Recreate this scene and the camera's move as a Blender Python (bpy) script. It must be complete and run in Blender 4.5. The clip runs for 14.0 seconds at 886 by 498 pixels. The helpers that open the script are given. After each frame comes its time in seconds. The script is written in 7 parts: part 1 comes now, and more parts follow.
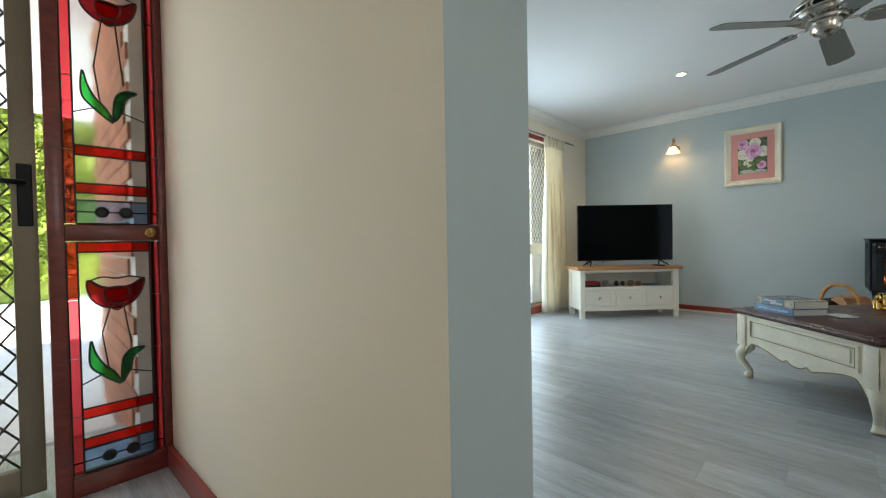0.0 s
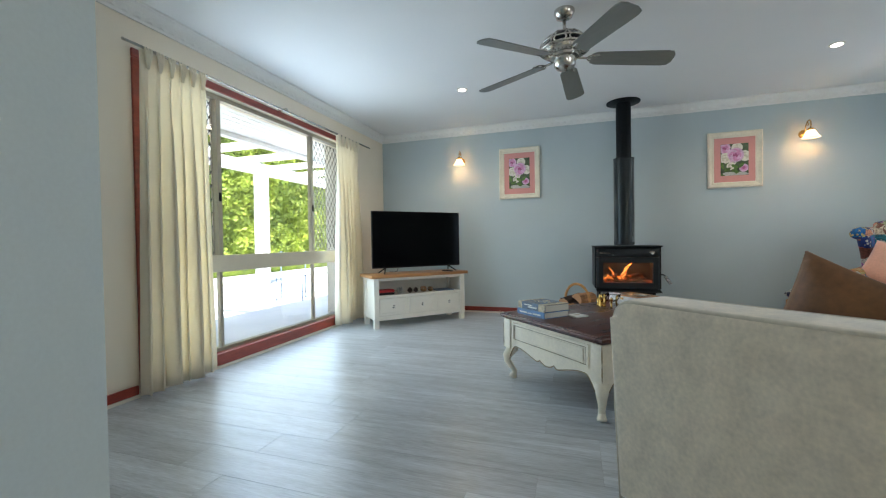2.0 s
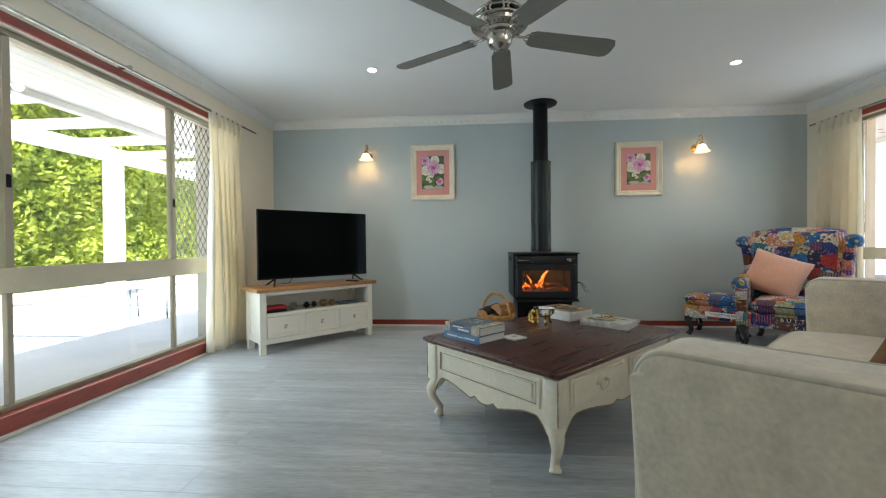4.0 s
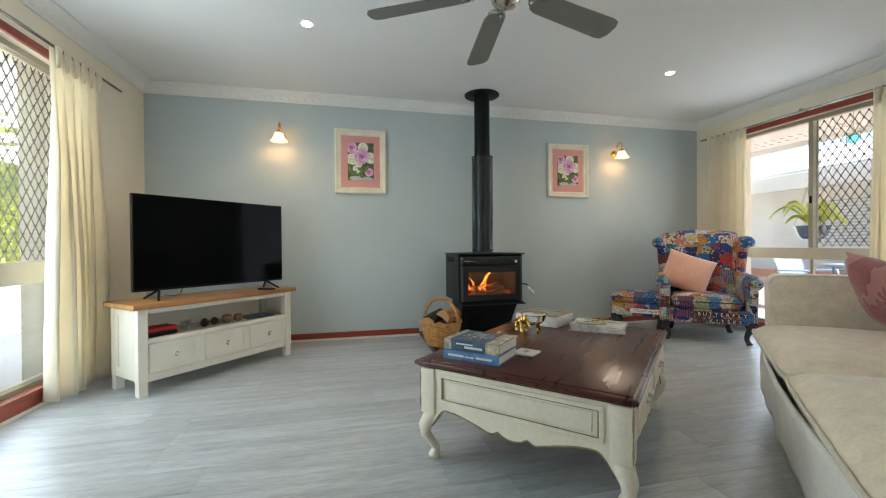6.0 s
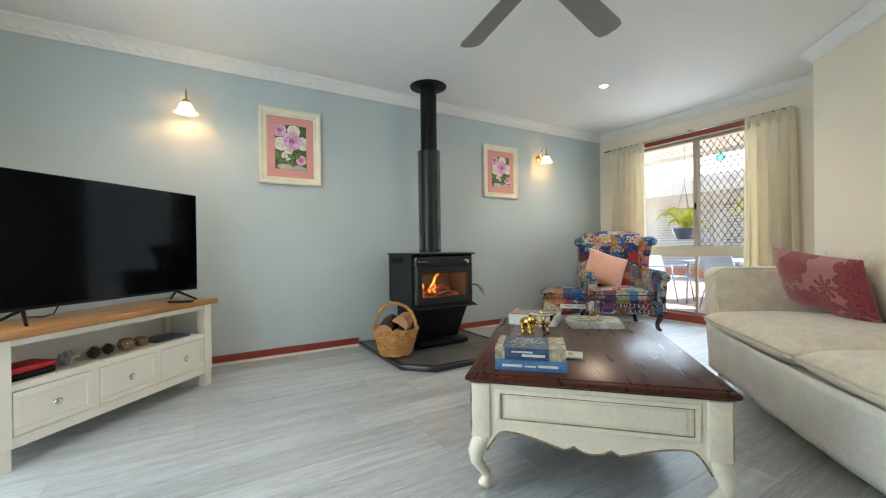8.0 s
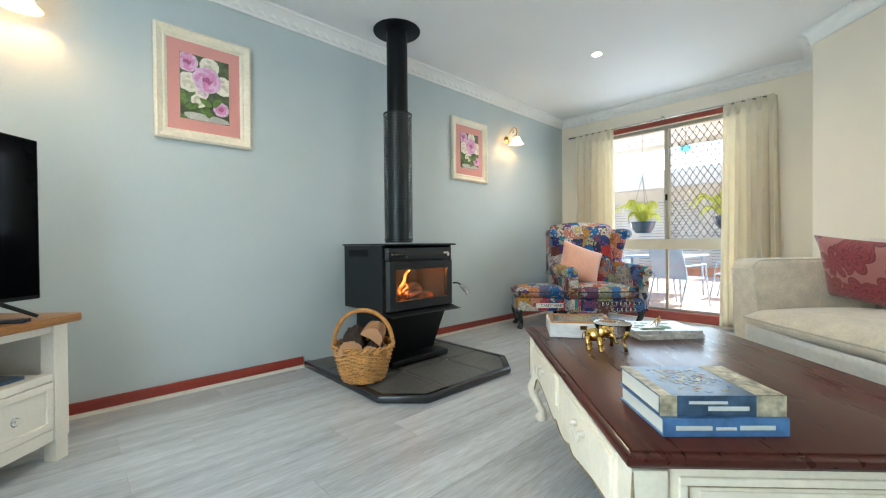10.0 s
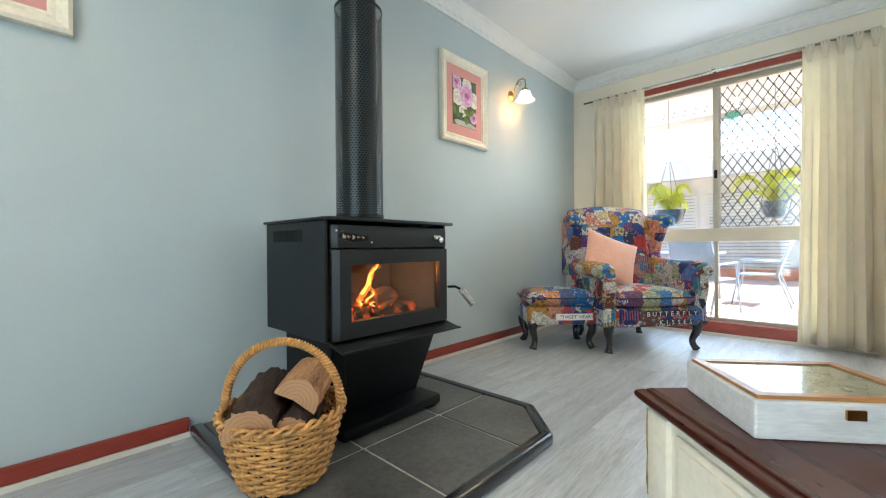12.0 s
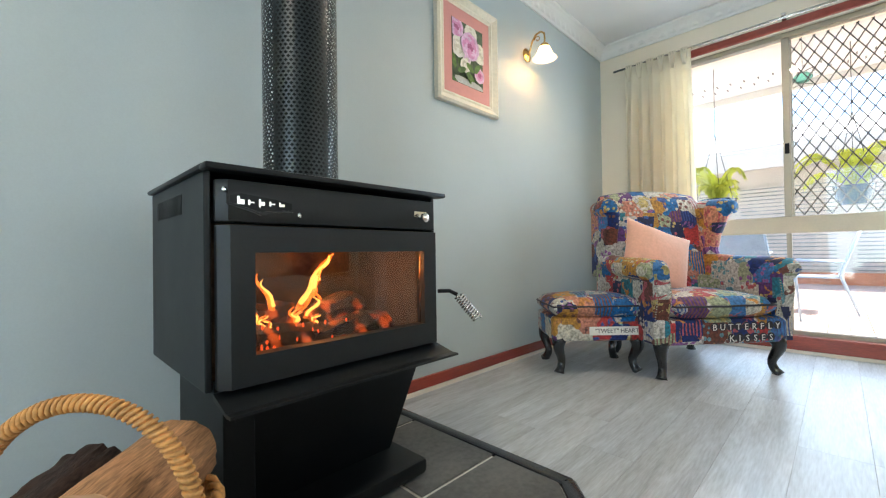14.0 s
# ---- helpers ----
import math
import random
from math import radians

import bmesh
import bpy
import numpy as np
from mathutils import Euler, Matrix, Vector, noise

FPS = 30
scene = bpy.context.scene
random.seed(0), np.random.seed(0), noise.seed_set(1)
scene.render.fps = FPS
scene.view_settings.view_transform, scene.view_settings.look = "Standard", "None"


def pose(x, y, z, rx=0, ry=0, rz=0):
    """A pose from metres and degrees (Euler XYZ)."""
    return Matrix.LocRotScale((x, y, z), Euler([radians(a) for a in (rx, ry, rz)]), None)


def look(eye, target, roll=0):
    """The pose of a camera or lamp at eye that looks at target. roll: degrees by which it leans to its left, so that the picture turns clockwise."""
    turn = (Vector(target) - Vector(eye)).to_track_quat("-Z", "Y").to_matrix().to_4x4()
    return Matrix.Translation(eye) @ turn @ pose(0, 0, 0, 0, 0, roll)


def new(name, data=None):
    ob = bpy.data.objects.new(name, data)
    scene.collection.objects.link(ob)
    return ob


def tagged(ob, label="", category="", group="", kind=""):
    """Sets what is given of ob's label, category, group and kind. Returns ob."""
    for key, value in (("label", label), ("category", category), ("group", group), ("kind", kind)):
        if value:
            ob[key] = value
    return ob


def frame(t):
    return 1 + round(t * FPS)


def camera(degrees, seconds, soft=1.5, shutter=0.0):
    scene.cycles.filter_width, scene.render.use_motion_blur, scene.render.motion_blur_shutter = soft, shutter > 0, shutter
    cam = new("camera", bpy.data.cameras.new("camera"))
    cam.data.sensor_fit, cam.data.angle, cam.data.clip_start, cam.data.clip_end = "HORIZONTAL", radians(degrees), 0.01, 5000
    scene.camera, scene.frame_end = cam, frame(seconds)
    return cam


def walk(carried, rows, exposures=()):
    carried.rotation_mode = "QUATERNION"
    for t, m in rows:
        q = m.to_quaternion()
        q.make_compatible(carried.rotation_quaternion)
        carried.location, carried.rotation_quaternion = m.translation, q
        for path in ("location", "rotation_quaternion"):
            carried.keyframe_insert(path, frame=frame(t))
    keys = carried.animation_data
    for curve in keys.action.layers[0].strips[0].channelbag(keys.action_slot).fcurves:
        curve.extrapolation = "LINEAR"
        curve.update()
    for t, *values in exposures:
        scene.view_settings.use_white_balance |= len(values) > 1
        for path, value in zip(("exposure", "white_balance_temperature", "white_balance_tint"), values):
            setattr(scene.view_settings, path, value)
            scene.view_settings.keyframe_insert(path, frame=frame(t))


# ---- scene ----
cam = camera(96.0, 14.0, soft=1.2)
PATH = [
    (0, (0.003, -0.005, 0.9), (-1.395, 1.425, 0.863), -1.0),
    (0.5, (-0.005, 0.126, 0.886), (-1.157, 1.761, 0.854), -0.9),
    (1, (0.013, 0.208, 0.914), (-0.921, 1.976, 0.872), -1.0),
    (1.5, (0.031, 0.326, 0.893), (-0.741, 2.171, 0.859), -0.8),
    (2, (0.027, 0.44, 0.931), (-0.601, 2.338, 0.896), -0.9),
    (2.5, (0.028, 0.555, 0.937), (-0.496, 2.485, 0.906), -0.9),
    (3, (-0.014, 0.672, 0.941), (-0.421, 2.63, 0.918), -0.7),
    (3.5, (-0.088, 0.808, 0.96), (-0.37, 2.787, 0.935), -0.6),
    (6, (-0.735, 1.442, 0.936), (-0.286, 3.391, 0.918), -0.4),
    (6.5, (-0.88, 1.573, 0.926), (-0.292, 3.485, 0.919), -0.4),
    (7, (-1.049, 1.675, 0.915), (-0.293, 3.527, 0.908), -0.4),
    (7.5, (-1.177, 1.786, 0.906), (-0.268, 3.567, 0.902), -0.5),
    (8, (-1.295, 1.944, 0.911), (-0.262, 3.657, 0.903), -0.7),
    (10.5, (-1.201, 3.09, 0.825), (0.219, 4.498, 0.804), -0.5),
    (11, (-0.994, 3.312, 0.805), (0.457, 4.688, 0.784), -0.5),
    (11.5, (-0.758, 3.529, 0.796), (0.703, 4.894, 0.773), -0.3),
    (12, (-0.514, 3.724, 0.75), (0.945, 5.092, 0.739), -0.4),
    (12.5, (-0.326, 3.886, 0.718), (1.129, 5.257, 0.71), -0.7),
    (13, (-0.158, 4.003, 0.705), (1.284, 5.388, 0.718), -0.8),
    (13.5, (-0.049, 4.07, 0.69), (1.374, 5.475, 0.707), -0.8),
    (14, (0.003, 4.109, 0.68), (1.421, 5.518, 0.7), -0.8),
]
walk(cam, [(t, look(eye, target, roll)) for t, eye, target, roll in PATH], exposures=[(0, 2.18, 6250, 6), (1.5, 2.34, 5950, 8), (3.5, 2.2, 6350, 8), (7, 2.56, 6700, 9), (11, 3.02, 6200, 6), (14, 3.04, 6250, 8)])

# ---- world, sun, large lights ----
world = bpy.data.worlds.new("sky")
scene.world = world
world.use_nodes = True
wn = world.node_tree.nodes
sky = wn.new("ShaderNodeTexSky")
sky.sky_type = "NISHITA"
sky.sun_disc = False
sky.sun_elevation, sky.sun_rotation = radians(61), radians(151)
wn["Background"].inputs["Strength"].default_value = 0.1
world.node_tree.links.new(sky.outputs[0], wn["Background"].inputs["Color"])

sun_data = bpy.data.lights.new("sun", "SUN")
sun_data.energy, sun_data.angle, sun_data.color = 3.1, radians(0.5), (1.0, 0.95, 0.87)
sun = new("sun", sun_data)
sun.matrix_world = look((0, 0, 20), (-0.30 * 10, 0.55 * 10, 20 - 1.15 * 10))

# added fill lamps in unseen hall openings, and daylight of the open entry door
for name, eye, aim, w, h, watts, colour in (
    ("hall_south_fill", (2.55, -1.72, 1.75), (2.55, 2.0, 1.5), 1.5, 0.85, 0.66, (1.0, 0.93, 0.83)),
    ("hall_east_fill", (3.58, 0.85, 1.60), (0.0, 0.85, 1.4), 1.3, 1.0, 2.7, (0.95, 0.98, 0.94)),
    ("entry_door_daylight", (-2.02, -0.46, 1.10), (0.0, -0.46, 1.1), 0.72, 1.8, 1.3, (0.96, 0.98, 1.0)),
):
    d = bpy.data.lights.new(name, "AREA")
    d.shape, d.size, d.size_y, d.energy, d.color = "RECTANGLE", w, h, watts, colour
    new(name, d).matrix_world = look(eye, aim)
# sky light of the two large windows, set in their openings
for name, x, y, w, h, watts in (("garden_window_daylight", -2.58, 3.48, 2.3, 1.85, 9.2), ("patio_window_daylight", 3.49, 4.34, 1.3, 1.85, 3.1)):
    d = bpy.data.lights.new(name, "AREA")
    d.shape, d.size, d.size_y, d.energy, d.color = "RECTANGLE", w, h, watts, (0.68, 0.85, 1.0)
    new(name, d).matrix_world = look((x, y, 1.1), (0.45, y, 1.1))


# ---- materials ----
def material(name, colour, rough=0.5, metal=0.0, vary=0.12, scale=6.0, grain=60.0, bump=0.05, stretch=(1, 1, 1), coat=0.0, sheen=0.0, second=None, rand=0.0, spec=0.5):
    m = bpy.data.materials.new(name)
    m.use_nodes = True
    nt = m.node_tree
    N, L = nt.nodes, nt.links
    b = N["Principled BSDF"]
    tc = N.new("ShaderNodeTexCoord")
    mp = N.new("ShaderNodeMapping")
    mp.inputs["Scale"].default_value = stretch
    L.new(tc.outputs["Object"], mp.inputs["Vector"])
    vec = mp.outputs[0]
    info = N.new("ShaderNodeObjectInfo")
    if rand:
        add = N.new("ShaderNodeVectorMath")
        mul = N.new("ShaderNodeVectorMath")
        mul.operation = "SCALE"
        mul.inputs[0].default_value = (37.0, 91.0, 53.0)
        L.new(info.outputs["Random"], mul.inputs["Scale"])
        L.new(vec, add.inputs[0])
        L.new(mul.outputs[0], add.inputs[1])
        vec = add.outputs[0]
    n1 = N.new("ShaderNodeTexNoise")
    n1.inputs["Scale"].default_value, n1.inputs["Detail"].default_value = scale, 5
    n2 = N.new("ShaderNodeTexNoise")
    n2.inputs["Scale"].default_value, n2.inputs["Detail"].default_value = grain, 3
    L.new(vec, n1.inputs["Vector"])
    L.new(vec, n2.inputs["Vector"])
    mixv = N.new("ShaderNodeMath")
    mixv.operation = "MULTIPLY_ADD"
    mixv.inputs[1].default_value = 0.45
    L.new(n2.outputs["Fac"], mixv.inputs[0])
    half = N.new("ShaderNodeMath")
    half.operation = "MULTIPLY"
    half.inputs[1].default_value = 0.55
    L.new(n1.outputs["Fac"], half.inputs[0])
    L.new(half.outputs[0], mixv.inputs[2])
    ramp = N.new("ShaderNodeValToRGB")
    lo = [max(0, c * (1 - 1.6 * vary)) for c in colour] if second is None else second
    hi = [min(1, c * (1 + 1.2 * vary)) for c in colour]
    ramp.color_ramp.elements[0].position, ramp.color_ramp.elements[1].position = 0.33, 0.68
    ramp.color_ramp.elements[0].color = (*lo, 1)
    ramp.color_ramp.elements[1].color = (*hi, 1)
    L.new(mixv.outputs[0], ramp.inputs["Fac"])
    out = ramp.outputs[0]
    if rand:
        hsv = N.new("ShaderNodeHueSaturation")
        mr = N.new("ShaderNodeMapRange")
        mr.inputs["To Min"].default_value, mr.inputs["To Max"].default_value = 1 - rand, 1 + rand
        L.new(info.outputs["Random"], mr.inputs["Value"])
        L.new(mr.outputs[0], hsv.inputs["Value"])
        L.new(out, hsv.inputs["Color"])
        out = hsv.outputs[0]
    L.new(out, b.inputs["Base Color"])
    rr = N.new("ShaderNodeMapRange")
    rr.inputs["To Min"].default_value, rr.inputs["To Max"].default_value = max(0.02, rough - 0.08), min(1, rough + 0.08)
    L.new(n1.outputs["Fac"], rr.inputs["Value"])
    L.new(rr.outputs[0], b.inputs["Roughness"])
    b.inputs["Metallic"].default_value = metal
    b.inputs["Coat Weight"].default_value = coat
    b.inputs["Coat Roughness"].default_value = 0.15
    b.inputs["Sheen Weight"].default_value = sheen
    b.inputs["Specular IOR Level"].default_value = spec
    if bump:
        bn = N.new("ShaderNodeBump")
        bn.inputs["Strength"].default_value, bn.inputs["Distance"].default_value = bump, 0.01
        L.new(mixv.outputs[0], bn.inputs["Height"])
        L.new(bn.outputs[0], b.inputs["Normal"])
    return m


def glowing(name, colour, strength):
    m = bpy.data.materials.new(name)
    m.use_nodes = True
    b = m.node_tree.nodes["Principled BSDF"]
    b.inputs["Base Color"].default_value = (*colour, 1)
    b.inputs["Emission Color"].default_value = (*colour, 1)
    b.inputs["Emission Strength"].default_value = strength
    return m


def glass(name, colour=(1, 1, 1), rough=0.0, ior=1.45):
    m = bpy.data.materials.new(name)
    m.use_nodes = True
    b = m.node_tree.nodes["Principled BSDF"]
    b.inputs["Base Color"].default_value = (*colour, 1)
    b.inputs["Transmission Weight"].default_value = 1.0
    b.inputs["Roughness"].default_value = rough
    b.inputs["IOR"].default_value = ior
    return m


M_BLUE = material("blue_wall_paint", (0.50, 0.565, 0.57), 0.55, vary=0.03, scale=2.0, grain=220, bump=0.03)
M_CREAM = material("cream_wall_paint", (0.86, 0.775, 0.63), 0.6, vary=0.02, scale=2.0, grain=220, bump=0.03)
M_CEIL = material("white_ceiling_paint", (0.84, 0.83, 0.81), 0.7, vary=0.02, scale=1.5, grain=200, bump=0.02)
M_CORN = material("white_cornice_plaster", (0.84, 0.83, 0.79), 0.6, vary=0.03, scale=4, grain=120, bump=0.04)
M_RED = material("red_stained_timber", (0.33, 0.055, 0.03), 0.35, vary=0.25, scale=5, grain=40, bump=0.05, stretch=(1, 1, 6), coat=0.3)
M_SKIRT = material("red_stained_skirting", (0.30, 0.036, 0.02), 0.35, vary=0.25, scale=3, grain=40, bump=0.05, stretch=(0.3, 1, 6), coat=0.3)
M_ALU = material("bronze_grey_aluminium", (0.42, 0.38, 0.30), 0.4, 0.5, vary=0.05, grain=100, bump=0.01)
M_BEIGE = material("beige_painted_rail", (0.62, 0.56, 0.43), 0.45, vary=0.05, grain=100, bump=0.02)
M_PLANK = material("grey_vinyl_plank", (0.55, 0.58, 0.60), 0.33, spec=1.0, vary=0.08, scale=2.0, grain=15, bump=0.012, stretch=(1.0, 10, 10), second=(0.31, 0.325, 0.33), rand=0.12)
M_SEAM = material("plank_seam", (0.36, 0.355, 0.34), 0.7)
M_CURT = material("cream_curtain_cloth", (0.95, 0.89, 0.74), 0.85, vary=0.05, scale=8, grain=300, bump=0.08, sheen=0.2)
# thin cloth lets some light through
nt = M_CURT.node_tree
tr, mx = nt.nodes.new("ShaderNodeBsdfTranslucent"), nt.nodes.new("ShaderNodeMixShader")
tr.inputs["Color"].default_value = (0.95, 0.85, 0.66, 1)
mx.inputs[0].default_value = 0.4
nt.links.new(nt.nodes["Principled BSDF"].outputs[0], mx.inputs[1])
nt.links.new(tr.outputs[0], mx.inputs[2])
nt.links.new(mx.outputs[0], nt.nodes["Material Output"].inputs["Surface"])
M_SOFA = material("beige_velvet", (0.77, 0.68, 0.53), 0.8, vary=0.11, scale=16, grain=90, bump=0.06, sheen=0.5)
M_SOFA_PIPE = material("pale_cream_piping", (0.66, 0.60, 0.48), 0.8, vary=0.08)
M_OAK = material("honey_oak", (0.42, 0.19, 0.06), 0.4, vary=0.25, scale=3, grain=30, bump=0.06, stretch=(1, 12, 12), coat=0.15)
M_WHITE = material("white_painted_timber", (0.80, 0.75, 0.64), 0.45, vary=0.04, scale=5, grain=90, bump=0.03)
M_DISTR = material("distressed_cream_paint", (0.90, 0.82, 0.66), 0.5, vary=0.06, scale=9, grain=60, bump=0.06)
M_WORN = material("worn_paint_edge", (0.34, 0.25, 0.13), 0.6, vary=0.35, scale=30, grain=90)
M_MAHOG = material("dark_mahogany", (0.070, 0.015, 0.008), 0.29, vary=0.2, scale=2.5, grain=24, bump=0.02, stretch=(1.5, 14, 14), coat=0.0, spec=0.42)
M_BLACK = material("black_stove_paint", (0.004, 0.005, 0.0055), 0.42, spec=0.22, vary=0.2, scale=6, grain=200, bump=0.03)
M_DKGREY = material("dark_grey_steel", (0.009, 0.011, 0.012), 0.42, 0.1, spec=0.4, vary=0.15, scale=6, grain=150, bump=0.03)
M_CHROME = material("chrome", (0.72, 0.70, 0.66), 0.12, 1.0, vary=0.05, bump=0)
M_NICKEL = material("brushed_nickel", (0.55, 0.52, 0.47), 0.22, 1.0, vary=0.15, scale=20, bump=0.02)
M_BLADE = material("grey_fan_blade", (0.20, 0.195, 0.17), 0.35, vary=0.08, scale=4, grain=30, stretch=(1, 8, 8), bump=0.02)
M_BRASS = material("aged_brass", (0.55, 0.34, 0.12), 0.25, 1.0, vary=0.2, scale=15, bump=0.03)
M_TVBLK = material("black_plastic", (0.005, 0.005, 0.0055), 0.35, spec=0.2, vary=0.1, bump=0.01)
M_SCREEN = material("glossy_black_screen", (0.002, 0.0025, 0.003), 0.05, vary=0.05, bump=0, spec=0.06)
M_TILE = material("charcoal_hearth_tile", (0.10, 0.098, 0.09), 0.45, vary=0.3, scale=5, grain=60, bump=0.08, rand=0.08)
M_GROUT = material("pale_grout", (0.60, 0.57, 0.50), 0.8, vary=0.1)
M_TRIM = material("black_glazed_trim", (0.012, 0.014, 0.018), 0.22, vary=0.2, coat=0.4, bump=0.02)
M_PATCHLEG = material("black_lacquer", (0.010, 0.010, 0.011), 0.18, vary=0.1, coat=0.5, bump=0)
M_PEACH = material("peach_velvet", (0.78, 0.42, 0.30), 0.75, vary=0.08, scale=6, grain=60, bump=0.05, sheen=0.6)
M_FRAME = material("cream_picture_frame", (0.84, 0.77, 0.61), 0.4, vary=0.08, scale=8, grain=60, bump=0.04)
M_MATBOARD = material("salmon_mount_board", (0.72, 0.33, 0.29), 0.8, vary=0.03)
M_GLASS = glass("window_glass")
M_LAMPGLASS = glowing("lit_opal_glass", (1.0, 0.76, 0.48), 0.36)
nt = M_LAMPGLASS.node_tree
tr, mx = nt.nodes.new("ShaderNodeBsdfTranslucent"), nt.nodes.new("ShaderNodeMixShader")
tr.inputs["Color"].default_value = (0.95, 0.9, 0.8, 1)
mx.inputs[0].default_value = 0.6
nt.links.new(nt.nodes["Principled BSDF"].outputs[0], mx.inputs[1])
nt.links.new(tr.outputs[0], mx.inputs[2])
nt.links.new(mx.outputs[0], nt.nodes["Material Output"].inputs["Surface"])
M_DOWN = glowing("lit_downlight", (1.0, 0.95, 0.86), 2.2)


# ---- mesh helpers ----
def part(name, bm, mat, parent=None, label="", smooth=False):
    me = bpy.data.meshes.new(name)
    bm.normal_update()
    bm.to_mesh(me)
    bm.free()
    for m in (mat if isinstance(mat, (list, tuple)) else [mat]):
        me.materials.append(m)
    if smooth:
        me.shade_smooth() if smooth is True else me.set_sharp_from_angle(angle=radians(smooth))
        if smooth is not True:
            for p in me.polygons:
                p.use_smooth = True
            me.set_sharp_from_angle(angle=radians(smooth))
    ob = new(name, me)
    if parent is not None:
        ob.parent = parent
    if label:
        ob["label"] = label
    return ob


def thing(name, m, label, category, group="", kind=""):
    ob = new(name)
    ob.empty_display_size = 0.1
    ob.matrix_world = m
    return tagged(ob, label, category, group, kind)


def box(bm, x0, x1, y0, y1, z0, z1, bevel=0.0, seg=2, m=None):
    vs = [bm.verts.new((x, y, z)) for z in (z0, z1) for y in (y0, y1) for x in (x0, x1)]
    fs = [bm.faces.new([vs[i] for i in q]) for q in ((0, 2, 3, 1), (4, 5, 7, 6), (0, 1, 5, 4), (2, 6, 7, 3), (0, 4, 6, 2), (1, 3, 7, 5))]
    if bevel:
        es = {e for f in fs for e in f.edges}
        r = bmesh.ops.bevel(bm, geom=list(es), offset=bevel, segments=seg, profile=0.5, affect="EDGES")
        vs = list({v for f in r["faces"] for v in f.verts} | {v for v in vs if v.is_valid})
    if m is not None:
        bmesh.ops.transform(bm, matrix=m, verts=[v for v in vs if v.is_valid])
    return bm


def boxes(*specs, bevel=0.0):
    bm = bmesh.new()
    for s in specs:
        box(bm, *s, bevel=bevel)
    return bm


def tube(bm, pts, r, sides=8, closed=False, caps=True):
    pts = [Vector(p) for p in pts]
    n = len(pts)
    rs = r if isinstance(r, (list, tuple)) else [r] * n
    rings, up = [], None
    for i, p in enumerate(pts):
        a = pts[(i - 1) % n] if (closed or i > 0) else p
        b = pts[(i + 1) % n] if (closed or i < n - 1) else p
        d = (b - a).normalized()
        if up is None:
            up = Vector((0, 0, 1)) if abs(d.z) < 0.9 else Vector((1, 0, 0))
        s = d.cross(up).normalized()
        up = s.cross(d).normalized()
        rings.append([bm.verts.new(p + rs[i] * (math.cos(2 * math.pi * k / sides) * s + math.sin(2 * math.pi * k / sides) * up)) for k in range(sides)])
    for i in range(n if closed else n - 1):
        A, B = rings[i], rings[(i + 1) % n]
        for k in range(sides):
            bm.faces.new((A[k], A[(k + 1) % sides], B[(k + 1) % sides], B[k]))
    if caps and not closed:
        bm.faces.new(rings[0][::-1])
        bm.faces.new(rings[-1])
    return bm


def lathe(bm, prof, seg=24, at=(0, 0, 0), m=None, caps=True):
    rings = []
    for r, z in prof:
        ring = []
        for k in range(seg):
            v = Vector((r * math.cos(2 * math.pi * k / seg), r * math.sin(2 * math.pi * k / seg), z))
            v = (m @ v if m is not None else v) + Vector(at)
            ring.append(bm.verts.new(v))
        rings.append(ring)
    for A, B in zip(rings, rings[1:]):
        for k in range(seg):
            bm.faces.new((A[k], A[(k + 1) % seg], B[(k + 1) % seg], B[k]))
    if caps:
        bm.faces.new(rings[0][::-1])
        bm.faces.new(rings[-1])
    return bm


def prism(bm, poly, z0, z1, m=None):
    lo = [Vector((x, y, z0)) for x, y in poly]
    hi = [Vector((x, y, z1)) for x, y in poly]
    if m is not None:
        lo, hi = [m @ v for v in lo], [m @ v for v in hi]
    lo, hi = [bm.verts.new(v) for v in lo], [bm.verts.new(v) for v in hi]
    n = len(poly)
    bm.faces.new(lo[::-1])
    bm.faces.new(hi)
    for i in range(n):
        bm.faces.new((lo[i], lo[(i + 1) % n], hi[(i + 1) % n], hi[i]))
    return bm


def pillow(w, h, t, n=14, pinch=0.06):
    """A stuffed cushion in the x-z plane, thick along y."""
    bm = bmesh.new()
    grids = []
    for side in (1, -1):
        g = []
        for i in range(n + 1):
            row = []
            for j in range(n + 1):
                u, v = 2 * i / n - 1, 2 * j / n - 1
                k = ((1 - abs(u) ** 2.6) * (1 - abs(v) ** 2.6)) ** 0.45
                x = u * w / 2 * (1 - pinch * (1 - v * v) * 1.0)
                z = v * h / 2 * (1 - pinch * (1 - u * u) * 1.0)
                wob = 0.06 * t * noise.noise(Vector((u * 2.1, v * 2.1, side * 3.0)))
                row.append((x, side * (t / 2 * k + 0.004) + wob * k, z))
            g.append(row)
        grids.append(g)
    V = [[[bm.verts.new(p) for p in row] for row in g] for g in grids]
    for s in (0, 1):
        for i in range(n):
            for j in range(n):
                q = (V[s][i][j], V[s][i + 1][j], V[s][i + 1][j + 1], V[s][i][j + 1])
                bm.faces.new(q[::-1] if s == 0 else q)
    edge = [(i, 0) for i in range(n)] + [(n, j) for j in range(n)] + [(i, n) for i in range(n, 0, -1)] + [(0, j) for j in range(n, 0, -1)]
    for a, b in zip(edge, edge[1:] + edge[:1]):
        bm.faces.new((V[0][a[0]][a[1]], V[0][b[0]][b[1]], V[1][b[0]][b[1]], V[1][a[0]][a[1]]))
    bmesh.ops.recalc_face_normals(bm, faces=bm.faces)
    return bm


def structure(name, bm, mat, label, smooth=False):
    return tagged(part(name, bm, mat, None, "", smooth), label, name.split("_")[0], "", "structure")


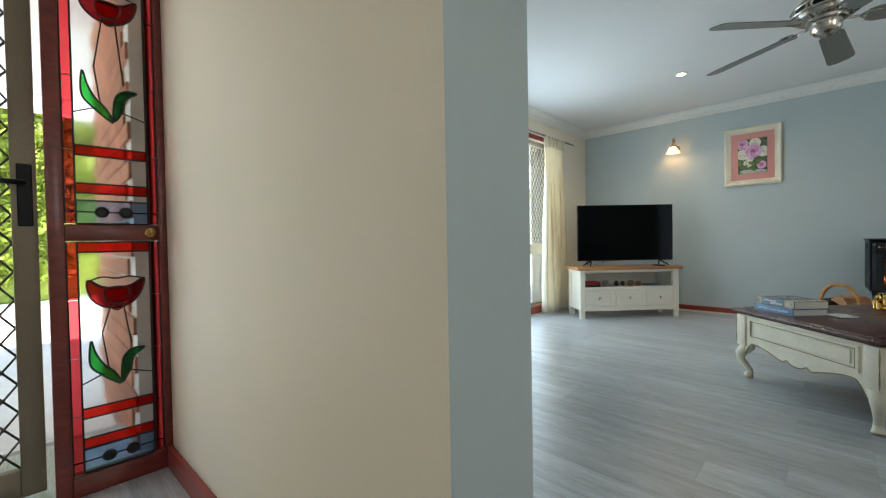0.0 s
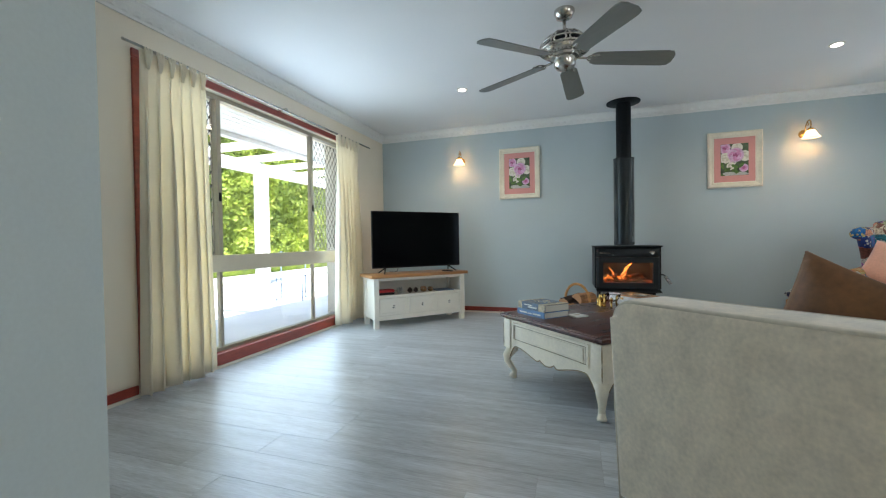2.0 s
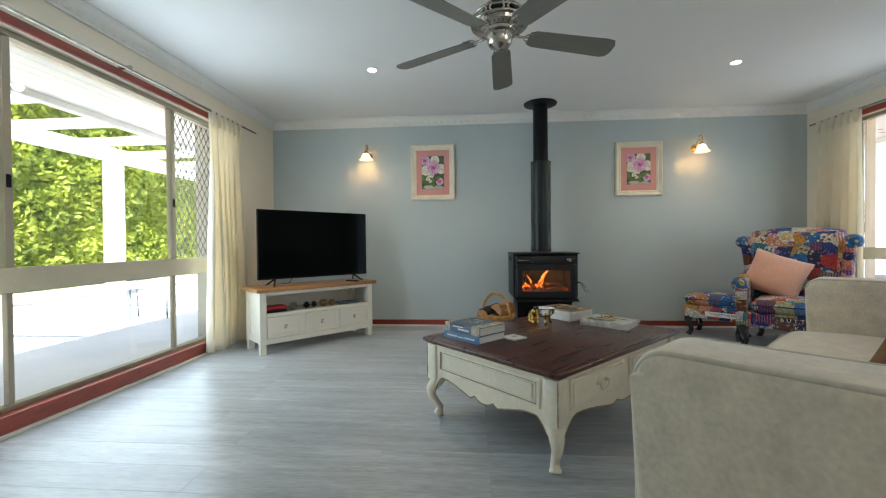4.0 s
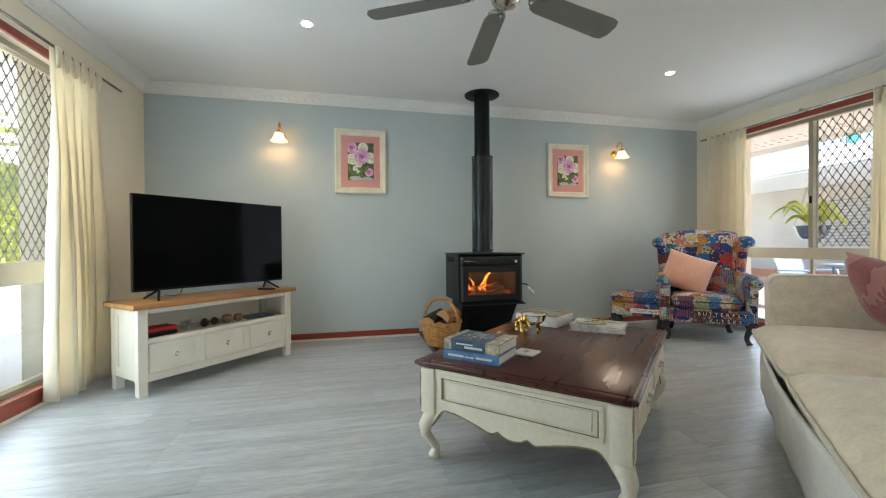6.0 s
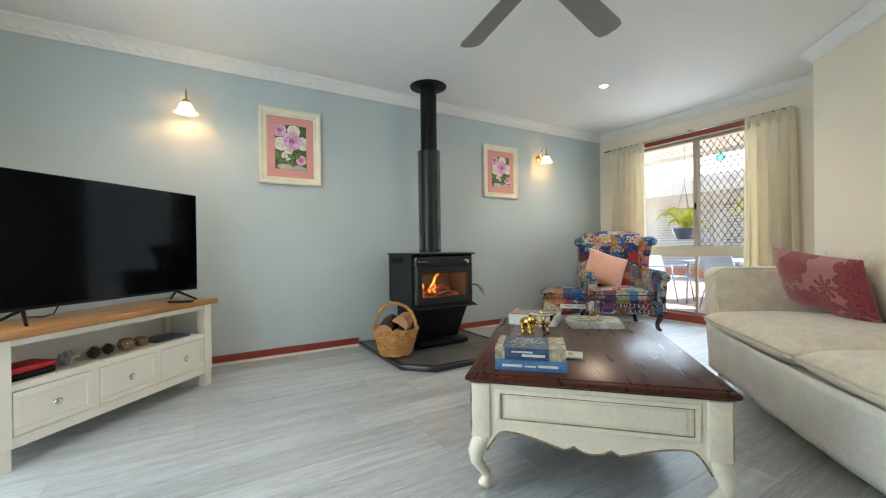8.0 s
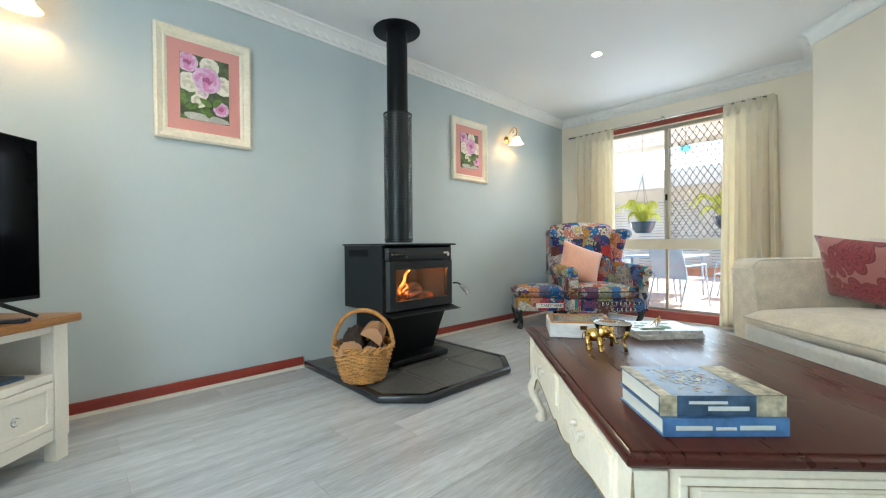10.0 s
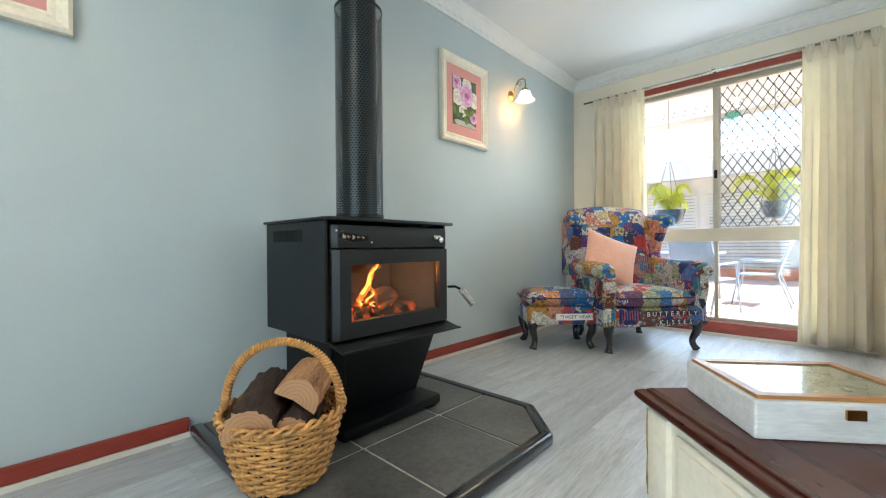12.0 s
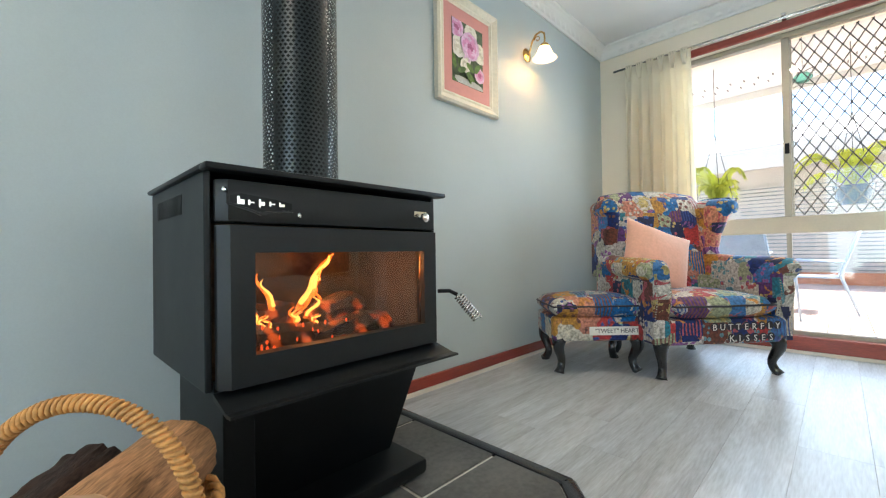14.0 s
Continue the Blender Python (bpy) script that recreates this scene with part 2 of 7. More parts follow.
# ---- the room's shell ----
XW, XE, YN, H = -2.55, 3.46, 5.57, 2.425
T = 0.22
YS = -1.6
structure("wall_north", boxes((XW - T, XE + T, YN, YN + T, 0, 2.6)), M_BLUE, "grey-blue painted feature wall behind the wood stove")
# window openings: west y 2.24..4.72, east y 3.62..5.06
WY0, WY1, WZ0, WZ1 = 2.24, 4.72, 0.10, 2.10
EY0, EY1, EZ0, EZ1 = 3.62, 5.06, 0.10, 2.12
bm = boxes((XW - T, XW, 0.736, WY0, 0, 2.6), (XW - T, XW, WY1, YN, 0, 2.6), (XW - T, XW, WY0, WY1, WZ1, 2.6), (XW - T, XW, WY0, WY1, 0, WZ0))
structure("wall_west", bm, M_CREAM, "cream painted wall with a wide window")
bm = boxes((XE, XE + T, 3.13, EY0, 0, 2.6), (XE, XE + T, EY1, YN, 0, 2.6), (XE, XE + T, EY0, EY1, EZ1, 2.6), (XE, XE + T, EY0, EY1, 0, EZ0))
structure("wall_east", bm, M_CREAM, "cream painted wall with a patio window")
# diagonal wall behind the sofa and its return
bm = bmesh.new()
prism(bm, [(2.86, 3.13), (1.95, 2.22), (2.08, 2.09), (2.914, 2.92), (3.68, 2.92), (3.68, 3.13)], 0, 2.6)
structure("wall_diagonal", bm, M_CREAM, "cream painted diagonal wall behind the sofa")
bm = bmesh.new()
prism(bm, [(-0.405, 0.421), (-0.460, 0.735), (-2.77, 0.735), (-2.77, 0.36), (-1.95, 0.372)], 0, 2.6)
bm.normal_update()
for f in bm.faces:
    f.material_index = 1 if f.normal.x > 0.8 or f.normal.y > 0.8 else 0
structure("wall_partition", bm, [M_CREAM, M_BLUE], "cream wall between entry and living room with a grey-blue end")
# openings in the south and hall walls are invented, to let fill light in
structure("wall_south", boxes((-2.2, 1.75, YS - T, YS, 0, 2.6), (3.35, 3.68, YS - T, YS, 0, 2.6), (1.75, 3.35, YS - T, YS, 0, 1.3), (1.75, 3.35, YS - T, YS, 2.2, 2.6)), M_CREAM, "plain cream wall closing the hall, with an added unseen light opening")
# unseen slab added to keep direct sun out of the south opening
structure("roof_south_eave", boxes((-2.8, 3.7, YS - T - 2.6, YS - T, 2.45, 2.6)), M_CEIL, "unseen added slab that shades the south hall opening")
structure("wall_hall", boxes((3.46, 3.68, YS, 0.15, 0, 2.6), (3.46, 3.68, 1.55, 2.92, 0, 2.6), (3.46, 3.68, 0.15, 1.55, 0, 1.05), (3.46, 3.68, 0.15, 1.55, 2.15, 2.6)), M_CREAM, "plain cream wall of the hall with an added unseen light opening")
bm = boxes((-2.17, -1.95, YS, -0.90, 0, 2.6), (-2.17, -1.95, -0.90, 0.366, 2.12, 2.6))
structure("wall_entry", bm, M_CREAM, "cream wall over the entry door")
structure("ceiling", boxes((XW - T, XE + T, YS - T, YN + T, H, H + 0.12)), M_CEIL, "flat white painted plaster ceiling")


def cornice(name, a, b, nrm, label):
    """A cove from a to b at the ceiling; nrm points into the room."""
    a, b, nrm = Vector((*a, 0)), Vector((*b, 0)), Vector((*nrm, 0))
    prof = [(0.002, H - 0.095), (0.014, H - 0.095), (0.016, H - 0.082), (0.026, H - 0.062), (0.045, H - 0.038), (0.068, H - 0.022), (0.085, H - 0.016), (0.087, H - 0.002), (0.002, H - 0.002)]
    bm = bmesh.new()
    A = [bm.verts.new(a + nrm * d + Vector((0, 0, z))) for d, z in prof]
    B = [bm.verts.new(b + nrm * d + Vector((0, 0, z))) for d, z in prof]
    for i in range(len(prof)):
        j = (i + 1) % len(prof)
        bm.faces.new((A[i], A[j], B[j], B[i]))
    bm.faces.new(A[::-1])
    bm.faces.new(B)
    bmesh.ops.recalc_face_normals(bm, faces=bm.faces)
    return structure(name, bm, M_CORN, label)


cornice("trim_cornice_north", (XW, YN), (XE, YN), (0, -1), "white plaster cove cornice above the blue wall")
cornice("trim_cornice_west", (XW, 0.735), (XW, YN), (1, 0), "white plaster cove cornice above the window wall")
cornice("trim_cornice_east", (XE, 3.13), (XE, YN), (-1, 0), "white plaster cove cornice above the patio window")
cornice("trim_cornice_diagonal", (1.95, 2.22), (2.86, 3.13), (-0.7071, 0.7071), "white plaster cove cornice on the diagonal wall")
cornice("trim_cornice_return", (2.86, 3.13), (XE, 3.13), (0, 1), "white plaster cove cornice on the short return wall")


def shell_row(name, a, b, nrm, label):
    """A row of small raised shells along the lower part of the cove."""
    a, b, nrm = Vector((*a, 0)), Vector((*b, 0)), Vector((*nrm, 0))
    d = (b - a).normalized()
    up = (Vector((0, 0, 1)) + nrm * 0.55).normalized()
    out = d.cross(up).normalized()
    if out.dot(nrm) < 0:
        out = -out
    bm = bmesh.new()
    for k in range(int((b - a).length / 0.075)):
        c = a + d * (0.04 + k * 0.075) + nrm * 0.022 + Vector((0, 0, H - 0.078))
        tip = bm.verts.new(c + up * 0.012 + out * 0.008)
        ring = [bm.verts.new(c + d * 0.030 * math.cos(q) + up * (0.034 * math.sin(q))) for q in [math.pi * i / 8 for i in range(9)]]
        for p, r in zip(ring, ring[1:]):
            bm.faces.new((tip, p, r))
        bm.faces.new((tip, ring[-1], ring[0]))
    bmesh.ops.recalc_face_normals(bm, faces=bm.faces)
    return structure(name, bm, M_CORN, label)


shell_row("trim_shells_north", (XW + 0.1, YN), (XE - 0.1, YN), (0, -1), "row of small plaster shells along the cornice")
shell_row("trim_shells_west", (XW, 0.9), (XW, YN - 0.1), (1, 0), "row of small plaster shells over the window wall")
shell_row("trim_shells_east", (XE, 3.23), (XE, YN - 0.1), (-1, 0), "row of small plaster shells over the patio window")


def skirting(name, x0, x1, y0, y1):
    structure(name, boxes((x0, x1, y0, y1, 0.020, 0.076), bevel=0.004), M_SKIRT, "red-brown stained timber skirting board")
    tagged(part("trim_quad", boxes((x0 - 0.004, x1 + 0.004, y0 - 0.004, y1 + 0.004, 0.0, 0.0195)), M_WHITE), "thin pale strip under the skirting board", "trim", "", "structure")


skirting("baseboard_north_a", XW + 0.03, -0.05, YN - 0.018, YN - 0.001)
skirting("baseboard_north_b", 1.062, XE - 0.03, YN - 0.018, YN - 0.001)
skirting("baseboard_west_a", XW + 0.001, XW + 0.018, 0.735, 2.17)
skirting("baseboard_west_b", XW + 0.001, XW + 0.018, 4.80, YN - 0.02)
skirting("baseboard_east", XE - 0.018, XE - 0.001, 5.14, YN - 0.02)
bm = bmesh.new()
prism(bm, [(-1.94, 0.352), (-0.408, 0.401), (-0.408, 0.419), (-1.94, 0.370)], 0.0, 0.085)
structure("baseboard_entry", bm, M_SKIRT, "red-brown stained skirting board in the entry")


# ---- windows ----
def bars(name, parent, mat, *specs, bevel=0.003, label=""):
    for s in specs:
        part(name, boxes(s, bevel=bevel), mat, parent, label)


def lattice(x, y0, y1, z0, z1, py=0.066, pz=0.106, r=0.0034):
    """Diamond security mesh of crossing rods in the plane x."""
    bm = bmesh.new()
    k = pz / py
    for sgn in (1, -1):
        c = -40
        while c < 60:
            # line z = z0 + sgn*k*(y-y0) + c*pz
            f = lambda y: z0 + sgn * k * (y - y0) + c * pz
            ya, yb = y0, y1
            za, zb = f(ya), f(yb)
            lo, hi = (za, zb) if za < zb else (zb, za)
            if hi > z0 and lo < z1:
                def clip(z):
                    return y0 + (z - z0 - c * pz) / (sgn * k)
                pts = []
                for y, z in ((ya, za), (yb, zb)):
                    if z < z0:
                        y, z = clip(z0), z0
                    if z > z1:
                        y, z = clip(z1), z1
                    pts.append((x + 0.003 * sgn, y, z))
                if (Vector(pts[0]) - Vector(pts[1])).length > 0.01:
                    tube(bm, pts, r, 4)
            c += 1
    # pressed knots where the rods cross
    for i in range(int(2 * (y1 - y0) / py) + 1):
        for j in range(int(2 * (z1 - z0) / pz) + 1):
            y, z = y0 + i * py / 2, z0 + j * pz / 2
            if (i + j) % 2 == 0 and y0 < y < y1 and z0 < z < z1:
                box(bm, x - 0.006, x + 0.006, y - 0.006, y + 0.006, z - 0.006, z + 0.006)
    return bm


M_MESH = material("dark_bronze_mesh", (0.10, 0.095, 0.085), 0.45, 0.4, vary=0.1, bump=0)


def pane(parent, x, y0, y1, z0, z1, name="pane"):
    ob = part(name, boxes((x - 0.003, x + 0.003, y0, y1, z0, z1)), M_GLASS, parent)
    ob.visible_shadow = False
    return ob


def window(name, wall_x, inward, y0, y1, z0, z1, mulls, mid, screens, label):
    """A tall aluminium window: transom at mid, mullions at mulls, lattice screens on the listed bays (upper part)."""
    root = thing(name, Matrix(), label, "window", "", "structure")
    o = -inward
    xa, xb = sorted((wall_x + o * 0.045, wall_x + o * 0.105))
    bars("window_frame", root, M_ALU, (xa, xb, y0, y0 + 0.035, z0, z1), (xa, xb, y1 - 0.035, y1, z0, z1), (xa, xb, y0 + 0.035, y1 - 0.035, z0, z0 + 0.035), (xa, xb, y0 + 0.035, y1 - 0.035, z1 - 0.035, z1))
    xm = wall_x + o * 0.075
    bars("transom", root, M_BEIGE, (min(xa, xb) + 0.004, max(xa, xb) - 0.004 + 0.016, y0 + 0.035, y1 - 0.035, mid[0], mid[1]), label="wide beige transom rail")
    edges = [y0 + 0.035] + list(mulls) + [y1 - 0.035]
    for y in mulls:
        bars("mullion", root, M_ALU, (xa + 0.005, xb - 0.005, y - 0.02, y + 0.02, mid[1], z1 - 0.035), (xa + 0.012, xb - 0.012, y - 0.014, y + 0.014, z0 + 0.035, mid[0]))
    for i, (a, b) in enumerate(zip(edges, edges[1:])):
        pane(root, xm, a + 0.012, b - 0.012, z0 + 0.035, mid[0])
        pane(root, xm, a + 0.012, b - 0.012, mid[1], z1 - 0.035)
        if i in screens:
            sx = xm + o * 0.03
            part("lattice_screen", lattice(sx, a + 0.02, b - 0.02, mid[1] + 0.01, z1 - 0.045), M_MESH, root, "diamond security mesh", smooth=True)
            bars("screen_frame", root, M_ALU, (sx - 0.008, sx + 0.008, a + 0.012, a + 0.03, mid[1], z1 - 0.036), (sx - 0.008, sx + 0.008, b - 0.03, b - 0.012, mid[1], z1 - 0.036))
            part("latch", boxes((xm + inward * 0.012, xm + inward * 0.03, (b if a == edges[0] else a) - 0.012, (b if a == edges[0] else a) + 0.012, mid[1] + 0.42, mid[1] + 0.49), bevel=0.004), M_TVBLK, root)
    # red timber reveal and architrave, standing 14 mm proud of the wall
    p0, p1 = sorted((wall_x + inward * 0.016, wall_x + o * 0.044))
    bars("architrave", root, M_RED, (p0, p1, y0 - 0.055, y1 + 0.055, z1 + 0.001, z1 + 0.055), (p0, p1, y0 - 0.055, y0 - 0.001, 0.02, z1), (p0, p1, y1 + 0.001, y1 + 0.055, 0.02, z1), bevel=0.005)
    s0, s1 = sorted((wall_x + inward * 0.022, wall_x + o * 0.044))
    bars("window_sill", root, M_RED, (s0, s1, y0, y1, 0.022, z0 + 0.012), bevel=0.006)
    w0, w1 = sorted((wall_x + inward * 0.026, wall_x + inward * 0.001))
    bars("floor_strip", root, M_WHITE, (w0, w1, y0, y1, 0.0, 0.0215), bevel=0.003)
    # curtain rod on small brackets
    rx = wall_x + inward * 0.09
    bm = tube(bmesh.new(), [(rx, y0 - 0.16, z1 + 0.045), (rx, y1 + 0.30 if inward > 0 else y1 + 0.36, z1 + 0.045)], 0.009, 10)
    part("curtain_rod", bm, M_NICKEL, root, smooth=True)
    bars("bracket", root, M_NICKEL, (min(wall_x, rx), max(wall_x, rx), (y0 + y1) / 2 - 0.012, (y0 + y1) / 2 + 0.012, z1 + 0.057, z1 + 0.075))
    return root


window("window_1", XW, 1, WY0, WY1, WZ0, WZ1, [2.86, 4.02], (0.725, 0.855), [0, 2], "wide aluminium window with red timber surround")
window("window_2", XE, -1, EY0, EY1, EZ0, EZ1, [4.345], (0.78, 0.89), [0], "aluminium patio window with a diamond security screen")


def curtain(y0, y1, x, z1, bulge, label, seed):
    rnd = random.Random(seed)
    W = y1 - y0
    nfold = max(5, int(W / 0.068))
    cols, rows = nfold * 10, 26
    bm = bmesh.new()
    ph = [rnd.uniform(-0.5, 0.5) for _ in range(nfold + 2)]
    am = [rnd.uniform(0.55, 1.5) for _ in range(nfold + 2)]
    g = []
    for j in range(rows + 1):
        v = j / rows
        z = 0.034 + (z1 - 0.034) * v
        fl = 0.16 + 0.84 * min(1, max(0, 0.95 - v) * 2.0) ** 0.7
        row = []
        for i in range(cols + 1):
            u = i / cols
            f = u * nfold
            k = int(f)
            a = am[k] * (1 - (f - k)) + am[k + 1] * (f - k)
            p = ph[k] * (1 - (f - k)) + ph[k + 1] * (f - k)
            s = 0.72 * math.sin(2 * math.pi * f + p * (1 - v) * 1.5) + 0.5 * (1 - v) * math.sin(1.1 * math.pi * f + 3 * p + seed)
            s = math.copysign(abs(s) ** 0.85, s)
            spread = 1 + 0.15 * (1 - v) ** 1.3
            y = y0 + W / 2 + (u - 0.5) * W * spread + 0.014 * math.sin(4 * math.pi * f + p) * fl
            xx = x + bulge * (0.062 * a * s * fl + 0.012 * noise.noise(Vector((u * 3, v * 2, seed))) + 0.004 * noise.noise(Vector((u * 14, v * 9, seed))))
            zz = z - (0.02 * noise.noise(Vector((u * 4, seed, 0))) if j == 0 else 0)
            row.append(bm.verts.new((xx, y, zz)))
        g.append(row)
    for j in range(rows):
        for i in range(cols):
            bm.faces.new((g[j][i], g[j][i + 1], g[j + 1][i + 1], g[j + 1][i]))
    root = thing("curtain", Matrix(), label, "curtain", "window curtains")
    c = part("cloth", bm, M_CURT, root, smooth=True)
    md = c.modifiers.new("thick", "SOLIDIFY")
    md.thickness = 0.004
    # pinch pleats of the heading
    for k in range(nfold):
        y = y0 + W * (k + 0.5) / nfold
        bm = bmesh.new()
        for d in (-0.012, 0, 0.012):
            tube(bm, [(x + bulge * 0.018, y + d * 0.4, z1 - 0.11), (x + bulge * 0.026, y + d, z1 - 0.04), (x + bulge * 0.022, y + d * 1.6, z1 + 0.012)], [0.005, 0.010, 0.007], 6)
        part("pleat", bm, M_CURT, root, smooth=True)
    return root


curtain(2.17, 2.62, XW + 0.10, 2.125, 1, "long cream pinch-pleat curtain drawn beside the wide window", 1)
curtain(4.25, 4.72, XW + 0.10, 2.125, 1, "long cream pinch-pleat curtain hanging behind the television", 2)
curtain(4.86, 5.33, XE - 0.09, 2.16, -1, "long cream pinch-pleat curtain behind the armchair", 3)
curtain(3.40, 3.80, XE - 0.09, 2.16, -1, "long cream pinch-pleat curtain beside the patio window", 4)


# ---- coffee table ----
def cabriole(bm, x, y, sx, sy, h):
    """A curved leg; sx, sy point outwards."""
    prof = [(0.00, 0.022), (0.012, 0.027), (0.03, 0.022), (0.06, 0.018), (0.10, 0.019), (0.15, 0.023), (0.20, 0.030), (0.25, 0.036), (0.29, 0.040)]
    pts, rad = [], []
    for z, r in prof:
        q = z / 0.29
        bow = 0.020 * math.sin(q * 2 * math.pi - 2.3) + (0.008 if q < 0.12 else 0)
        pts.append((x + sx * bow, y + sy * bow, z * h / 0.29 + 0.001))
        rad.append(r)
    tube(bm, pts, rad, 10)


def apron_poly(w, top, low, n=72):
    """Scalloped apron outline, x along the width."""
    pts = [(-w / 2, top), (-w / 2, low - 0.055)]
    for i in range(n + 1):
        u = 2 * i / n - 1
        a = abs(u)
        if a > 0.82:
            z = low - 0.055 + 0.077 * math.sin((1 - a) / 0.18 * math.pi / 2)
        elif a > 0.24:
            z = low - 0.022 + 0.044 * math.sin((a - 0.24) / 0.58 * math.pi / 2) ** 1.2
        elif a > 0.16:
            z = low - 0.004 - 0.018 * ((a - 0.16) / 0.08) ** 0.7
        else:
            z = low - 0.004 - 0.024 * math.cos(a / 0.16 * math.pi / 2) ** 0.6
        pts.append((u * w / 2, z))
    pts += [(w / 2, low - 0.055), (w / 2, top)]
    out = []
    for p in pts:
        if not out or (abs(p[0] - out[-1][0]) + abs(p[1] - out[-1][1])) > 1e-4:
            out.append(p)
    return out[::-1]


TM = pose(0.279, 3.273, 0, 0, 0, 44.0)
table = thing("coffee_table", TM, "distressed cream country coffee table with dark mahogany top", "coffee table")
LX, LY = 1.222, 0.89
bm = bmesh.new()
rings = []
for ins, z in ((0.028, 0.404), (0.026, 0.408), (0.014, 0.410), (0.013, 0.4135), (0.006, 0.416), (0.001, 0.422), (0.0, 0.428), (0.002, 0.434), (0.008, 0.438), (0.018, 0.4388), (0.0185, 0.4425), (0.021, 0.4442)):
    rings.append([bm.verts.new((sx * (LX / 2 - ins), sy * (LY / 2 - ins), z)) for sx, sy in ((-1, -1), (1, -1), (1, 1), (-1, 1))])
for A, B in zip(rings, rings[1:]):
    for i in range(4):
        bm.faces.new((A[i], A[(i + 1) % 4], B[(i + 1) % 4], B[i]))
bm.faces.new(rings[0][::-1])
bm.faces.new(rings[-1])
part("tabletop", bm, M_MAHOG, table, "dark polished mahogany top with a moulded edge", smooth=35)
bx, by = LX / 2 - 0.026, LY / 2 - 0.026
for sx in (-1, 1):
    for sy in (-1, 1):
        bm = bmesh.new()
        cabriole(bm, sx * (bx - 0.025), sy * (by - 0.025), sx, sy, 0.21)
        box(bm, sx * (bx - 0.028) - 0.036, sx * (bx - 0.028) + 0.036, sy * (by - 0.028) - 0.036, sy * (by - 0.028) + 0.036, 0.205, 0.403, bevel=0.006)
        part("leg", bm, M_DISTR, table, smooth=40)
        w = bmesh.new()
        cx, cy = sx * (bx + 0.0065), sy * (by + 0.0065)
        tube(w, [(cx, cy, 0.40), (cx, cy, 0.35), (cx, cy, 0.30), (cx, cy, 0.25), (cx, cy, 0.215)], [0.0016, 0.004, 0.002, 0.0042, 0.0015], 5)
        part("worn_edge", w, M_WORN, table)


def panel_frame(name, a0, a1, z0, z1, t, face, flip):
    """A raised moulding round a panel; face: the plane's offset; flip: plane along x (0) or y (1)."""
    for (u0, u1, w0, w1) in ((a0, a1, z0, z0 + t), (a0, a1, z1 - t, z1), (a0, a0 + t, z0 + t, z1 - t), (a1 - t, a1, z0 + t, z1 - t)):
        s = sorted((face, face + (0.008 if face > 0 else -0.008)))
        spec_ = (s[0], s[1], u0, u1, w0, w1) if flip else (u0, u1, s[0], s[1], w0, w1)
        part(name, boxes(spec_, bevel=0.0025), M_DISTR, table)


R90 = Matrix.Rotation(radians(90), 4, "X")
for sgn in (-1, 1):
    # short ends (normal along local x)
    bm = bmesh.new()
    prism(bm, apron_poly(2 * by - 0.10, 0.403, 0.208), -0.011, 0.011, Matrix.Translation((sgn * (bx - 0.014), 0, 0)) @ Matrix.Rotation(radians(90), 4, "Z") @ R90)
    part("end_apron", bm, M_DISTR, table)
    panel_frame("panel_moulding", -by + 0.085, by - 0.085, 0.262, 0.388, 0.016, sgn * (bx - 0.003), 1)
    bm = bmesh.new()
    box(bm, *sorted((sgn * (bx - 0.003), sgn * (bx + 0.002))), -by + 0.125, by - 0.125, 0.292, 0.36, bevel=0.002)
    part("end_panel", bm, M_DISTR, table)
    bm = bmesh.new()
    f = sgn * (bx + 0.0025)
    for z in (0.279, 0.371):
        tube(bm, [(f, -by + 0.103, z), (f, 0, z + 0.001), (f, by - 0.103, z)], 0.0024, 4)
    for y in (-by + 0.103, by - 0.103):
        tube(bm, [(f, y, 0.279), (f, y, 0.371)], 0.0024, 4)
    part("worn_line", bm, M_WORN, table)
    ed = [q for q in apron_poly(2 * by - 0.10, 0.403, 0.208) if q[1] < 0.30]
    part("worn_edge", tube(bmesh.new(), [(sgn * (bx - 0.004), y, z + 0.001) for y, z in ed], 0.0036, 5), M_WORN, table)
    # long sides with drawers (normal along local y)
    part("worn_edge", tube(bmesh.new(), [(x, sgn * (by - 0.004), z + 0.001) for x, z in apron_poly(2 * bx - 0.10, 0.403, 0.208) if z < 0.30], 0.0036, 5), M_WORN, table)
    bm = bmesh.new()
    prism(bm, apron_poly(2 * bx - 0.10, 0.403, 0.208), -0.011, 0.011, Matrix.Translation((0, sgn * (by - 0.014), 0)) @ R90)
    part("side_apron", bm, M_DISTR, table)
    for k in (-1, 1):
        x0, x1 = (0.03, bx - 0.09) if k > 0 else (-bx + 0.09, -0.03)
        panel_frame("drawer_moulding", x0, x1, 0.255, 0.388, 0.018, sgn * (by - 0.003), 0)
        bm = bmesh.new()
        box(bm, x0 + 0.014, x1 - 0.014, *sorted((sgn * (by - 0.003), sgn * (by + 0.012))), 0.269, 0.374, bevel=0.004)
        d = part("drawer", bm, M_DISTR, table)
        bm = bmesh.new()
        xm = (x0 + x1) / 2
        yy = sgn * (by + 0.013)
        for dx in (-0.035, 0.035):
            lathe(bm, [(0.009, 0), (0.011, 0.004), (0.005, 0.010), (0.008, 0.018)], 10, (xm + dx, yy, 0.335), Matrix.Rotation(radians(-90 * sgn), 4, "X"))
        tube(bm, [(xm + 0.037 * math.cos(a), yy + sgn * 0.016, 0.333 - 0.032 * math.sin(a)) for a in [math.pi * i / 10 for i in range(11)]], 0.0035, 6)
        part("handle", bm, M_WHITE, d, "painted swing handle", smooth=True)

